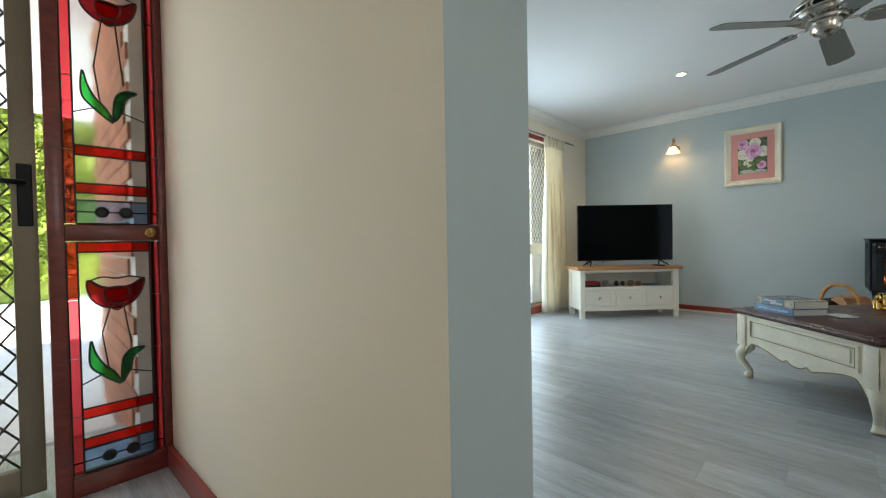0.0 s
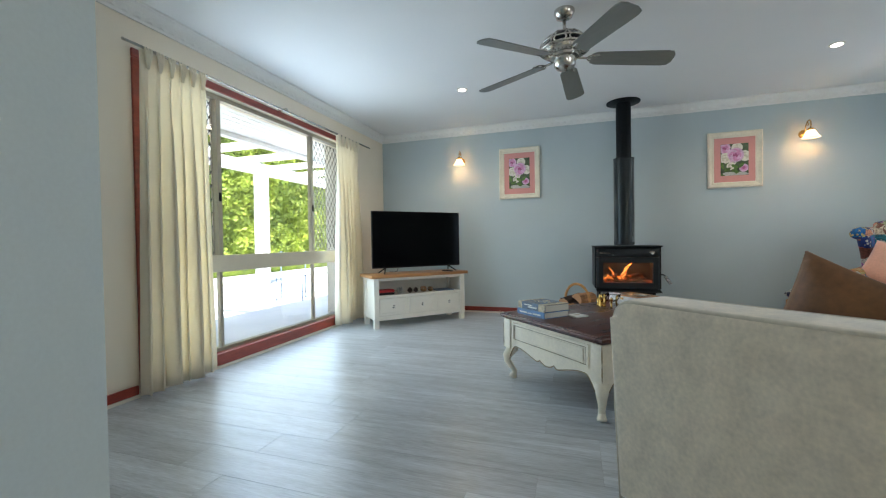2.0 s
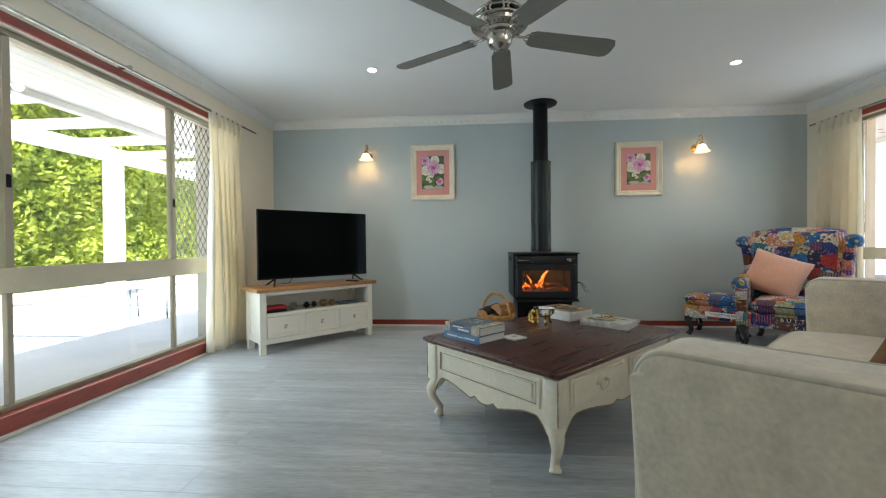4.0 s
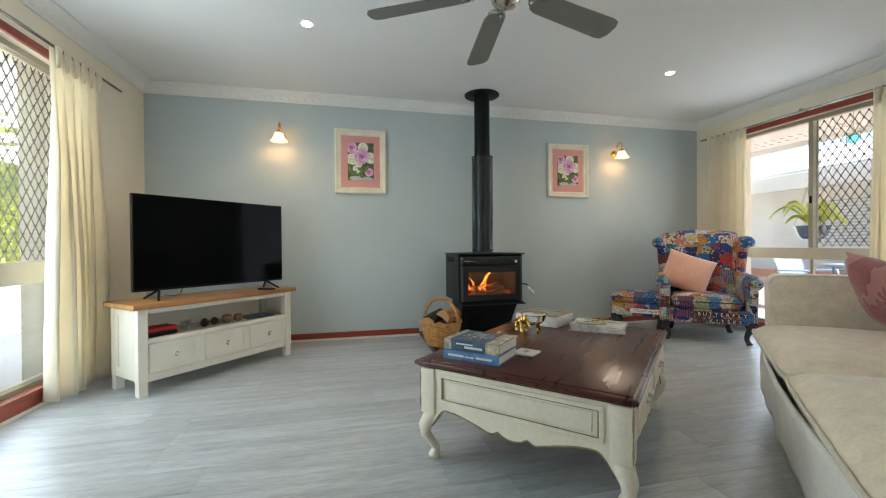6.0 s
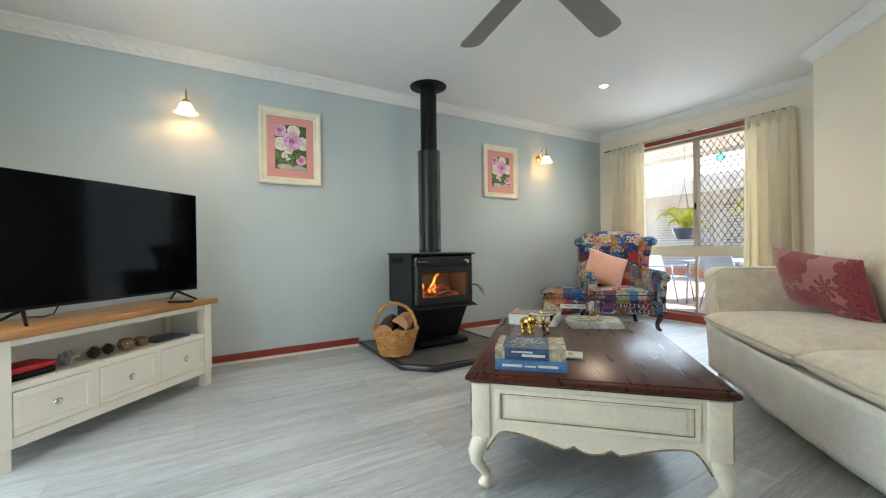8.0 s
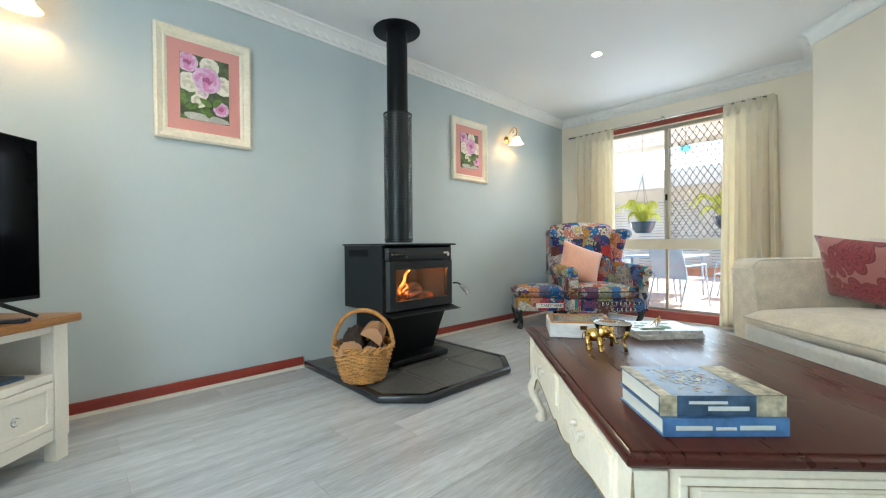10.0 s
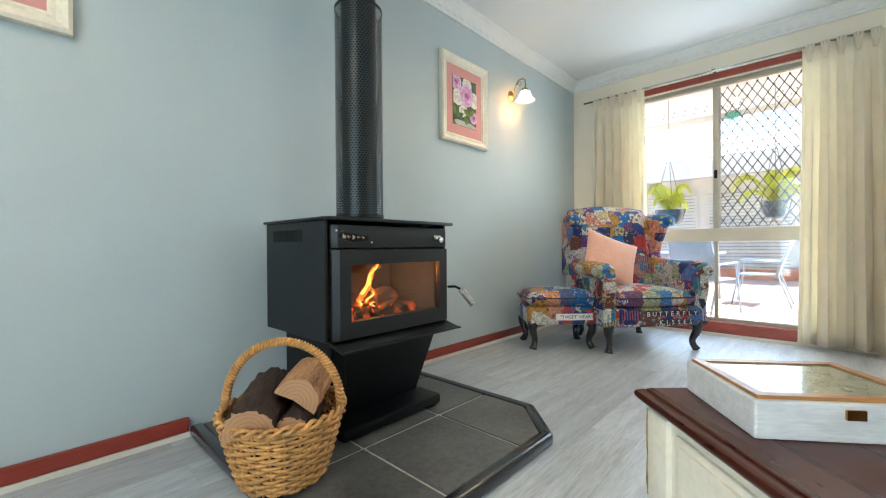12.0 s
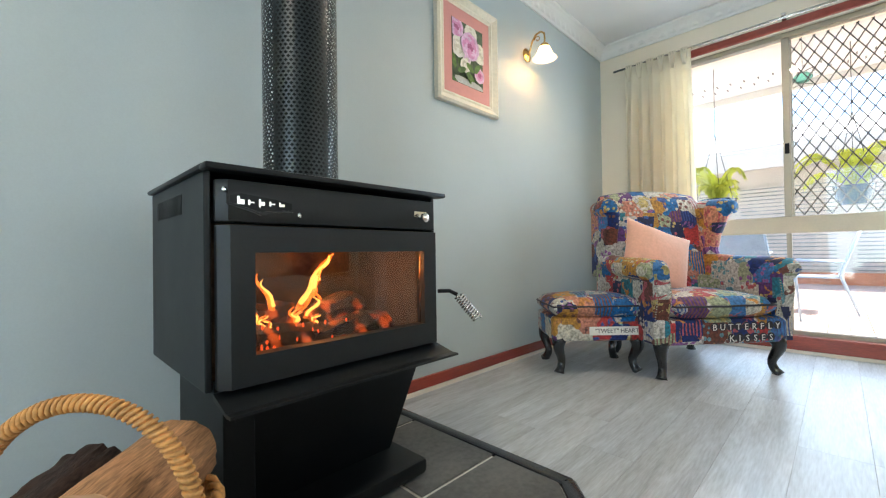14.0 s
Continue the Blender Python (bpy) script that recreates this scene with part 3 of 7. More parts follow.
# ---- television stand ----
SA = 47.5
FL = Vector((-2.022, 4.258, 0))
SM = Matrix.Translation(FL) @ pose(0, 0, 0, 0, 0, SA)
stand = thing("tv_stand", SM, "white painted television cabinet with a honey oak top", "tv stand")
SL, SD = 1.145, 0.365
part("top", boxes((-0.035, SL + 0.035, -0.03, SD + 0.02, 0.548, 0.582), bevel=0.006), M_OAK, stand, "honey oak top board", smooth=35)
for x in (0, SL - 0.058):
    for y in (0, SD - 0.058):
        bm = bmesh.new()
        box(bm, x, x + 0.058, y, y + 0.058, 0.09, 0.547, bevel=0.003)
        prism(bm, [(x + 0.004, y + 0.004), (x + 0.054, y + 0.004), (x + 0.054, y + 0.054), (x + 0.004, y + 0.054)], 0.0, 0.09)
        part("leg", bm, M_WHITE, stand)
part("bottom_rail", boxes((0.059, SL - 0.059, 0.008, 0.05, 0.085, 0.135), bevel=0.003), M_WHITE, stand)
part("middle_rail", boxes((0.059, SL - 0.059, 0.006, 0.05, 0.325, 0.355), bevel=0.003), M_WHITE, stand)
part("upper_rail", boxes((0.059, SL - 0.059, 0.008, 0.05, 0.515, 0.547), bevel=0.003), M_WHITE, stand)
part("shelf", boxes((0.058, SL - 0.058, 0.051, SD - 0.02, 0.330, 0.350)), M_WHITE, stand)
part("back_panel", boxes((0.058, SL - 0.058, SD - 0.018, SD - 0.006, 0.10, 0.546)), M_WHITE, stand)
part("base", boxes((0.058, SL - 0.058, 0.051, SD - 0.02, 0.10, 0.115)), M_WHITE, stand)
for x0 in (0.006, SL - 0.022):
    part("side_panel", boxes((x0, x0 + 0.016, 0.059, SD - 0.059, 0.095, 0.546)), M_WHITE, stand)
    xo = x0 if x0 < 0.1 else x0 + 0.016
    s = -1 if x0 < 0.1 else 1
    bm = bmesh.new()
    for (a, b, c, d) in ((0.06, SD - 0.06, 0.50, 0.545), (0.06, SD - 0.06, 0.10, 0.16), (0.06, 0.10, 0.16, 0.50), (SD - 0.10, SD - 0.06, 0.16, 0.50)):
        box(bm, *sorted((xo, xo + s * 0.005)), a, b, c, d, bevel=0.0015)
    part("side_frame", bm, M_WHITE, stand)
DW = (SL - 0.118 - 2 * 0.03) / 3
for k in range(3):
    x0 = 0.059 + k * (DW + 0.03)
    if k < 2:
        part("divider", boxes((x0 + DW, x0 + DW + 0.03, 0.008, 0.05, 0.135, 0.325)), M_WHITE, stand)
    bm = boxes((x0 + 0.003, x0 + DW - 0.003, 0.010, 0.03, 0.138, 0.322), bevel=0.002)
    for (a, b, c, d) in ((x0 + 0.003, x0 + DW - 0.003, 0.138, 0.165), (x0 + 0.003, x0 + DW - 0.003, 0.295, 0.322), (x0 + 0.003, x0 + 0.03, 0.165, 0.295), (x0 + DW - 0.03, x0 + DW - 0.003, 0.165, 0.295)):
        box(bm, a, b, 0.002, 0.0105, c, d, bevel=0.002)
    dr = part("drawer", bm, M_WHITE, stand)
    bm = lathe(bmesh.new(), [(0.007, 0), (0.006, 0.010), (0.013, 0.016), (0.017, 0.022), (0.012, 0.030), (0.004, 0.032)], 12, (x0 + DW / 2, 0.010, 0.23), Matrix.Rotation(radians(90), 4, "X"))
    part("knob", bm, glass("clear_knob_glass", (0.95, 0.97, 0.97), 0.05) if k == 0 else bpy.data.materials["clear_knob_glass"], dr, "clear glass knob", smooth=40)

# ---- television ----
TVM = pose(-1.725, 4.792, 0.583, 0, 0, 45.5)
tv = thing("television", TVM, "large black flat-screen television on two splayed feet", "television")
W2 = 0.555
part("body", boxes((-W2, W2, -0.012, 0.022, 0.062, 0.706), (-W2 + 0.16, W2 - 0.16, 0.02, 0.06, 0.12, 0.45), bevel=0.004), M_TVBLK, tv)
part("screen", boxes((-W2 + 0.008, W2 - 0.008, -0.0145, -0.0125, 0.078, 0.700)), M_SCREEN, tv, "glossy dark switched-off screen")
for sx in (-1, 1):
    bm = bmesh.new()
    x = sx * 0.40
    tube(bm, [(x, 0, 0.066), (x + sx * 0.05, -0.11, 0.007)], [0.009, 0.007], 6)
    tube(bm, [(x, 0, 0.066), (x + sx * 0.05, 0.10, 0.007)], [0.009, 0.007], 6)
    part("foot", bm, M_TVBLK, tv)
bm = tube(bmesh.new(), [(-0.22, 0.03, 0.10), (-0.24, 0.06, 0.02), (-0.26, 0.10, 0.006), (-0.28, 0.2, 0.006)], 0.003, 6)
part("cable", bm, M_TVBLK, tv)

# ---- wood stove ----
STM = pose(0.541, 5.195, 0.046, 0, 0, 1.0)
stove = thing("wood_stove", STM, "black steel wood stove on a pedestal with a burning fire", "wood stove")
# local: x -0.345..0.345, y -0.21 (front) .. 0.21
zt, zb = 0.803, 0.385
part("side_panel", boxes((-0.318, -0.305, -0.20, 0.262, zb - 0.02, zt), bevel=0.003), M_DKGREY, stove)
part("side_panel", boxes((0.305, 0.318, -0.20, 0.262, zb - 0.02, zt), bevel=0.003), M_DKGREY, stove)
part("back_panel", boxes((-0.304, 0.304, 0.249, 0.261, zb, zt)), M_DKGREY, stove)
bm = boxes((-0.327, 0.327, -0.215, 0.275, zt + 0.001, zt + 0.012), bevel=0.004)
box(bm, -0.327, 0.327, -0.243, -0.2, zt - 0.002, zt + 0.011, bevel=0.004)
part("top_plate", bm, M_DKGREY, stove, smooth=35)
for side in (-1, 1):
    bm = bmesh.new()
    for i in range(24):
        y = 0.19 - i * 0.010
        box(bm, *sorted((side * 0.3175, side * 0.3192)), y, y + 0.005, zt - 0.075, zt - 0.03)
    tagged(part("side_vent", bm, M_TVBLK, stove, "row of dark vent slots"), kind="stuff")
bm = prism(bmesh.new(), [(-0.302, -0.205), (-0.302, -0.214), (-0.284, -0.232), (0.284, -0.232), (0.302, -0.214), (0.302, -0.205)], 0.702, 0.786)
bmesh.ops.bevel(bm, geom=[e for e in bm.edges if abs(e.verts[0].co.z - e.verts[1].co.z) < 1e-6], offset=0.003, segments=2, profile=0.5, affect="EDGES")
bmesh.ops.recalc_face_normals(bm, faces=bm.faces)
fascia = part("fascia", bm, M_DKGREY, stove, smooth=35)
bm = prism(bmesh.new(), [(-0.262, 0.745), (-0.215, 0.732), (-0.195, 0.724), (-0.17, 0.732), (-0.125, 0.735), (-0.125, 0.758), (-0.17, 0.764), (-0.235, 0.772), (-0.262, 0.764)], 0, 0.003, Matrix.Translation((0, -0.232, 0)) @ R90)
part("badge", bm, M_DKGREY, fascia, "small plain metal badge").location = (-0.026, 0, -0.008)
bm = prism(bmesh.new(), [(-0.256, 0.748), (-0.2, 0.732), (-0.13, 0.739), (-0.13, 0.754), (-0.17, 0.760), (-0.235, 0.767), (-0.256, 0.761)], 0, 0.004, Matrix.Translation((0, -0.232, 0)) @ R90)
part("badge_field", bm, M_TVBLK, fascia).location = (-0.026, 0, -0.008)
bm = bmesh.new()
for i, (h, w) in enumerate(((0.020, 0.014), (0.013, 0.012), (0.016, 0.012), (0.012, 0.013), (0.012, 0.012))):
    x = -0.243 + i * 0.021
    box(bm, x, x + w * 0.35, -0.2373, -0.2362, 0.745 - (0.004 if i == 2 else 0), 0.745 + h * 0.8)
    box(bm, x + w * 0.35, x + w, -0.2373, -0.2362, 0.745 + (h * 0.3 if i % 2 else 0), 0.745 + h * 0.5)
tagged(part("badge_mark", bm, M_NICKEL, fascia), kind="stuff").location = (-0.026, 0, -0.008)
for x, z in ((-0.292, 0.764), (-0.138, 0.722)):
    part("screw", lathe(bmesh.new(), [(0.004, 0), (0.005, 0.003), (0.002, 0.005)], 8, (x, -0.232, z), Matrix.Rotation(radians(90), 4, "X")), M_CHROME, fascia)
bm = boxes((0.205, 0.252, -0.2345, -0.232, 0.738, 0.754))
lathe(bm, [(0.006, 0), (0.006, 0.012), (0.013, 0.016), (0.013, 0.026), (0.004, 0.03)], 12, (0.228, -0.232, 0.735), Matrix.Rotation(radians(90), 4, "X"))
part("air_control", bm, M_CHROME, stove, "chrome air control slide", smooth=40)
# door frame round the window, sitting proud
d0, d1 = -0.240, -0.206
dz0, dz1, gx, gz0, gz1 = 0.372, 0.695, 0.236, 0.432, 0.640
bm = boxes((-gx, gx, d0, d1, dz0, gz0), (-gx, gx, d0, d1, gz1, dz1))
for sg in (-1, 1):
    prism(bm, [(sg * gx, d1), (sg * gx, d0), (sg * 0.283, d0), (sg * 0.302, d0 + 0.019), (sg * 0.302, d1)], dz0, dz1)
bmesh.ops.remove_doubles(bm, verts=bm.verts, dist=0.0005)
bmesh.ops.recalc_face_normals(bm, faces=bm.faces)
door = part("door", bm, M_DKGREY, stove)
g = part("door_glass", boxes((-gx, gx, -0.222, -0.217, gz0, gz1)), glass("fire_glass", (1.0, 0.93, 0.85), 0.02), door, "heat-proof glass pane")
g.visible_shadow = False
bm = tube(bmesh.new(), [(0.295, -0.235, 0.520), (0.325, -0.255, 0.520), (0.338, -0.275, 0.508)], 0.006, 8)
hd = part("door_handle", bm, M_TVBLK, door)
bm = bmesh.new()
ax = Vector((0.034, -0.036, -0.062))
e1 = ax.cross(Vector((0, 0, 1))).normalized()
e2 = ax.cross(e1).normalized()
tube(bm, [Vector((0.340, -0.277, 0.506)) + ax * (i / 110) * 1.15 + 0.0145 * (math.cos(i * 0.62) * e1 + math.sin(i * 0.62) * e2) for i in range(111)], 0.0033, 5)
tube(bm, [Vector((0.340, -0.277, 0.506)), Vector((0.340, -0.277, 0.506)) + ax * 1.15], 0.004, 6)
part("coil_grip", bm, M_CHROME, hd, "coiled chrome spring grip", smooth=True)
bm = bmesh.new()
prism(bm, [(-0.205, 0.352), (-0.280, 0.336), (-0.302, 0.338), (-0.303, 0.344), (-0.280, 0.344), (-0.205, 0.364)], -0.306, 0.308, Matrix(((0, 0, 1, 0), (1, 0, 0, 0), (0, 1, 0, 0), (0, 0, 0, 1))))
bmesh.ops.recalc_face_normals(bm, faces=bm.faces)
part("ash_lip", bm, M_DKGREY, stove, "sloping ash lip under the door")
part("firebox_floor", boxes((-0.304, 0.304, -0.205, 0.221, zb - 0.02, zb)), M_BLACK, stove)
M_BRICKFIRE = material("sooty_firebrick", (0.11, 0.065, 0.035), 0.9, vary=0.4, scale=14, grain=70, bump=0.15)
part("firebrick_lining", boxes((-0.303, 0.303, 0.15, 0.187, zb, 0.70), (-0.303, -0.275, -0.19, 0.15, zb, 0.70), (0.275, 0.303, -0.19, 0.15, zb, 0.70), (-0.303, 0.303, -0.19, 0.187, 0.665, 0.70)), M_BRICKFIRE, stove, "sooty firebrick lining")
# pedestal, narrower at the foot
bm = bmesh.new()
lo = [(-0.20, -0.11), (0.205, -0.11), (0.205, 0.17), (-0.20, 0.17)]
hi = [(-0.27, -0.185), (0.285, -0.185), (0.285, 0.18), (-0.27, 0.18)]
A = [bm.verts.new((x, y, 0.045)) for x, y in lo]
B = [bm.verts.new((x, y, 0.364)) for x, y in hi]
bm.faces.new(A[::-1]), bm.faces.new(B)
for i in range(4):
    bm.faces.new((A[i], A[(i + 1) % 4], B[(i + 1) % 4], B[i]))
part("pedestal", bm, M_BLACK, stove)
part("pedestal_side", boxes((-0.275, -0.21, -0.165, 0.18, 0.045, 0.364), bevel=0.004), M_BLACK, stove)
part("base_plate", boxes((-0.27, 0.245, -0.235, 0.19, 0.0, 0.044), bevel=0.012), M_BLACK, stove, smooth=35)
# fire: logs, embers, flames
M_CHAR = material("charred_log", (0.07, 0.05, 0.038), 0.9, vary=0.6, scale=25, grain=90, bump=0.3)
# glowing cracks in the charred wood
nt = M_CHAR.node_tree
nz = nt.nodes.new("ShaderNodeTexNoise")
nz.inputs["Scale"].default_value, nz.inputs["Detail"].default_value = 26, 6
rp = nt.nodes.new("ShaderNodeValToRGB")
rp.color_ramp.elements[0].position, rp.color_ramp.elements[0].color = 0.52, (0, 0, 0, 1)
rp.color_ramp.elements[1].position, rp.color_ramp.elements[1].color = 0.68, (1.0, 0.13, 0.015, 1)
nt.links.new(nt.nodes["Texture Coordinate"].outputs["Object"], nz.inputs["Vector"])
nt.links.new(nz.outputs["Fac"], rp.inputs["Fac"])
nt.links.new(rp.outputs[0], nt.nodes["Principled BSDF"].inputs["Emission Color"])
nt.nodes["Principled BSDF"].inputs["Emission Strength"].default_value = 0.085
M_EMBER = glowing("glowing_ember", (1.0, 0.10, 0.016), 0.12)
M_FLAME = glowing("orange_flame", (1.0, 0.21, 0.025), 0.19)
nt = M_FLAME.node_tree
nz, rp = nt.nodes.new("ShaderNodeTexNoise"), nt.nodes.new("ShaderNodeValToRGB")
nz.inputs["Scale"].default_value, nz.inputs["Detail"].default_value = 24, 3
rp.color_ramp.elements[0].position, rp.color_ramp.elements[1].position = 0.38, 0.62
tc, tp, mx = nt.nodes.new("ShaderNodeTexCoord"), nt.nodes.new("ShaderNodeBsdfTransparent"), nt.nodes.new("ShaderNodeMixShader")
nt.links.new(tc.outputs["Object"], nz.inputs["Vector"])
nt.links.new(nz.outputs["Fac"], rp.inputs["Fac"])
nt.links.new(rp.outputs[0], mx.inputs[0])
nt.links.new(tp.outputs[0], mx.inputs[1])
nt.links.new(nt.nodes["Principled BSDF"].outputs[0], mx.inputs[2])
nt.links.new(mx.outputs[0], nt.nodes["Material Output"].inputs["Surface"])
M_FLAME2 = glowing("yellow_flame_core", (1.0, 0.42, 0.08), 0.30)
rnd = random.Random(5)
for (x0, y0, x1, y1, z, r) in ((-0.24, -0.05, 0.25, -0.02, 0.405, 0.045), (-0.22, 0.06, 0.22, 0.09, 0.41, 0.05), (-0.15, 0.0, 0.2, 0.04, 0.465, 0.04)):
    pts = [(x0 + (x1 - x0) * i / 10, y0 + (y1 - y0) * i / 10, z + 0.01 * math.sin(i)) for i in range(11)]
    bm = tube(bmesh.new(), pts, [r * rnd.uniform(0.85, 1.1) for _ in range(11)], 9)
    for v in bm.verts:
        v.co += 0.012 * Vector((0, noise.noise(v.co * 30), noise.noise(v.co * 30 + Vector((5, 1, 2)))))
    part("fire_log", bm, M_CHAR, stove, "charred log")
bm = bmesh.new()
for i in range(110):
    x, y = (rnd.gauss(-0.19, 0.04) if i % 3 else rnd.gauss(-0.03, 0.03)), rnd.uniform(-0.13, 0.05)
    if abs(x) > 0.27:
        continue
    lathe(bm, [(0.002, -0.006), (rnd.uniform(0.0012, 0.0042), 0), (0.001, 0.004)], 5, (x, y, 0.385 + rnd.uniform(0, 0.085)))
tagged(part("embers", bm, M_EMBER, stove, "glowing red embers"), kind="stuff")


def flame(x, y, z, h, w, lean, seed):
    r = random.Random(seed)
    pts, rad = [], []
    for i in range(12):
        q = i / 11
        pts.append((x + lean * q * h + 0.018 * math.sin(q * 6 + seed) * q, y + 0.008 * math.sin(q * 5 + seed * 2), z + q * h))
        rad.append(max(0.0008, w * (0.55 + 0.6 * q) * (1 - q) ** 0.8 * r.uniform(0.8, 1.2)))
    return tube(bmesh.new(), pts, rad, 7)


rnd = random.Random(21)
TONGUES = [(-0.118, -0.04, 0.49, 0.10, 0.012, -0.35), (-0.035, -0.02, 0.48, 0.155, 0.022, 0.62), (0.0, -0.01, 0.52, 0.118, 0.021, 0.55), (0.03, 0.0, 0.55, 0.085, 0.015, 0.3), (-0.03, -0.05, 0.46, 0.07, 0.015, 0.5), (-0.20, -0.05, 0.455, 0.06, 0.011, 0.5), (-0.175, -0.06, 0.46, 0.05, 0.009, 0.3), (-0.06, -0.05, 0.45, 0.045, 0.010, -0.3)]
TONGUES += [(rnd.uniform(-0.24, -0.12) if k < 5 else rnd.uniform(-0.06, 0.02), rnd.uniform(-0.09, -0.03), 0.45, rnd.uniform(0.025, 0.05), rnd.uniform(0.005, 0.009), rnd.uniform(-0.5, 0.6)) for k in range(8)]
for k, (x, y, z, h, w, lean) in enumerate(TONGUES):
    f = part("flame", flame(x, y, z, h, w, lean, k), M_FLAME, stove, "orange flame", smooth=True)
    part("flame_core", flame(x, y - 0.008, z + h * 0.12, h * 0.72, w * 0.6, lean, k), M_FLAME2, f, "yellow flame core", smooth=True)
fl = bpy.data.lights.new("fire_light", "POINT")
fl.energy, fl.color, fl.shadow_soft_size = 0.11, (1.0, 0.42, 0.12), 0.0
new("fire_light", fl).location = (0.60, 5.16, 0.66)

# ---- flue ----
FX, FY = 0.542, 5.225
flue = thing("stove_flue", pose(FX, FY, 0.868), "black flue pipe with a perforated heat shield up to the ceiling", "flue")
part("pipe", lathe(bmesh.new(), [(0.076, 0.0), (0.076, H - 0.868)], 32, caps=False), M_BLACK, flue, smooth=True)
part("collar", lathe(bmesh.new(), [(0.10, 0), (0.10, 0.012), (0.08, 0.014)], 32), M_DKGREY, flue, smooth=30)
part("ceiling_plate", lathe(bmesh.new(), [(0.07, H - 0.868 - 0.02), (0.085, H - 0.868 - 0.018), (0.17, H - 0.868 - 0.010), (0.172, H - 0.868 - 0.002), (0.07, H - 0.868 - 0.002)], 40), M_BLACK, flue, smooth=40)
M_SLEEVE = material("satin_dark_steel", (0.05, 0.058, 0.06), 0.34, 0.7, vary=0.15, grain=150, bump=0.02)
# perforated sleeve: every cell has a real diamond hole, rows offset by half a cell
n_a, n_z, r_s, z_lo, z_hi = 46, 88, 0.104, 0.02, 0.935
verts, faces = [], []
dz, da = (z_hi - z_lo) / n_z, 2 * math.pi / n_a
for j in range(n_z):
    for i in range(n_a):
        a0, zz = (i + 0.5 * (j % 2)) * da, z_lo + j * dz
        b = len(verts)
        for fu, fv in ((0, 0), (1, 0), (1, 1), (0, 1), (0.5, 0.07), (0.90, 0.5), (0.5, 0.93), (0.10, 0.5)):
            verts.append((r_s * math.cos(a0 + fu * da), r_s * math.sin(a0 + fu * da), zz + fv * dz))
        faces += [(b, b + 1, b + 4), (b + 1, b + 5, b + 4), (b + 1, b + 2, b + 5), (b + 2, b + 6, b + 5), (b + 2, b + 3, b + 6), (b + 3, b + 7, b + 6), (b + 3, b, b + 7), (b, b + 4, b + 7)]
me = bpy.data.meshes.new("heat_shield")
me.from_pydata(verts, [], faces)
me.materials.append(M_SLEEVE)
sh = new("heat_shield", me)
sh.parent = flue
sh["label"] = "perforated steel heat shield"
for z in (z_lo - 0.006, z_hi - 0.004):
    part("shield_band", lathe(bmesh.new(), [(0.1025, z), (0.106, z), (0.106, z + 0.012), (0.1025, z + 0.012)], 40, caps=False), M_DKGREY, flue, smooth=30)

# ---- hearth ----
hearth = thing("hearth", Matrix(), "low charcoal tiled hearth with a black glazed edge", "hearth", "", "structure")
HP = [(-0.05, 5.55), (-0.05, 4.645), (0.145, 4.45), (0.86, 4.45), (1.055, 4.645), (1.055, 5.55)]
part("hearth_slab", prism(bmesh.new(), [(x + (0.02 if x < 0.5 else -0.02), y + (0.02 if y < 5 else 0)) for x, y in HP], 0, 0.034), M_GROUT, hearth)
for (ax_, ay), (bx_, by_) in zip(HP, HP[1:]):
    d = Vector((bx_ - ax_, by_ - ay, 0))
    L_ = d.length
    d.normalize()
    n = Vector((-d.y, d.x, 0))
    m = Matrix(((d.x, n.x, 0, ax_), (d.y, n.y, 0, ay), (0, 0, 1, 0), (0, 0, 0, 1)))
    bm = bmesh.new()
    box(bm, -0.004, L_ + 0.004, -0.002, 0.048, 0.0, 0.046, bevel=0.014, seg=3, m=m)
    part("edge_trim", bm, M_TRIM, hearth, "rounded black glazed edge tile", smooth=40)


def clip_poly(poly, a, b, c):
    """Keep a*x + b*y <= c."""
    out = []
    for p, q in zip(poly, poly[1:] + poly[:1]):
        dp, dq = a * p[0] + b * p[1] - c, a * q[0] + b * q[1] - c
        if dp <= 0:
            out.append(p)
        if dp * dq < 0:
            t_ = dp / (dp - dq)
            out.append((p[0] + t_ * (q[0] - p[0]), p[1] + t_ * (q[1] - p[1])))
    return out


gx_ = [-0.01, 0.318, 0.702, 1.02]
gy_ = [4.49, 4.895, 5.28, 5.55]
for x0, x1 in zip(gx_, gx_[1:]):
    for y0, y1 in zip(gy_, gy_[1:]):
        p = [(x0 + 0.007, y0 + 0.007), (x1 - 0.007, y0 + 0.007), (x1 - 0.007, y1 - 0.007), (x0 + 0.007, y1 - 0.007)]
        p = clip_poly(p, -1, -1, -(0.145 + 4.45 + 0.072))
        if len(p) > 2:
            p = clip_poly(p, 1, -1, 0.86 - 4.45 - 0.072)
        if len(p) > 2:
            part("tile", prism(bmesh.new(), p, 0.0342, 0.040), M_TILE, hearth)


# ---- sofa ----
SOM = pose(1.287, 2.277, 0, 0, 0, 45)
sofa = thing("sofa", SOM, "beige velvet two-seat sofa with pale piping on wooden feet", "sofa")
SLH, SDH = 1.18, 0.46


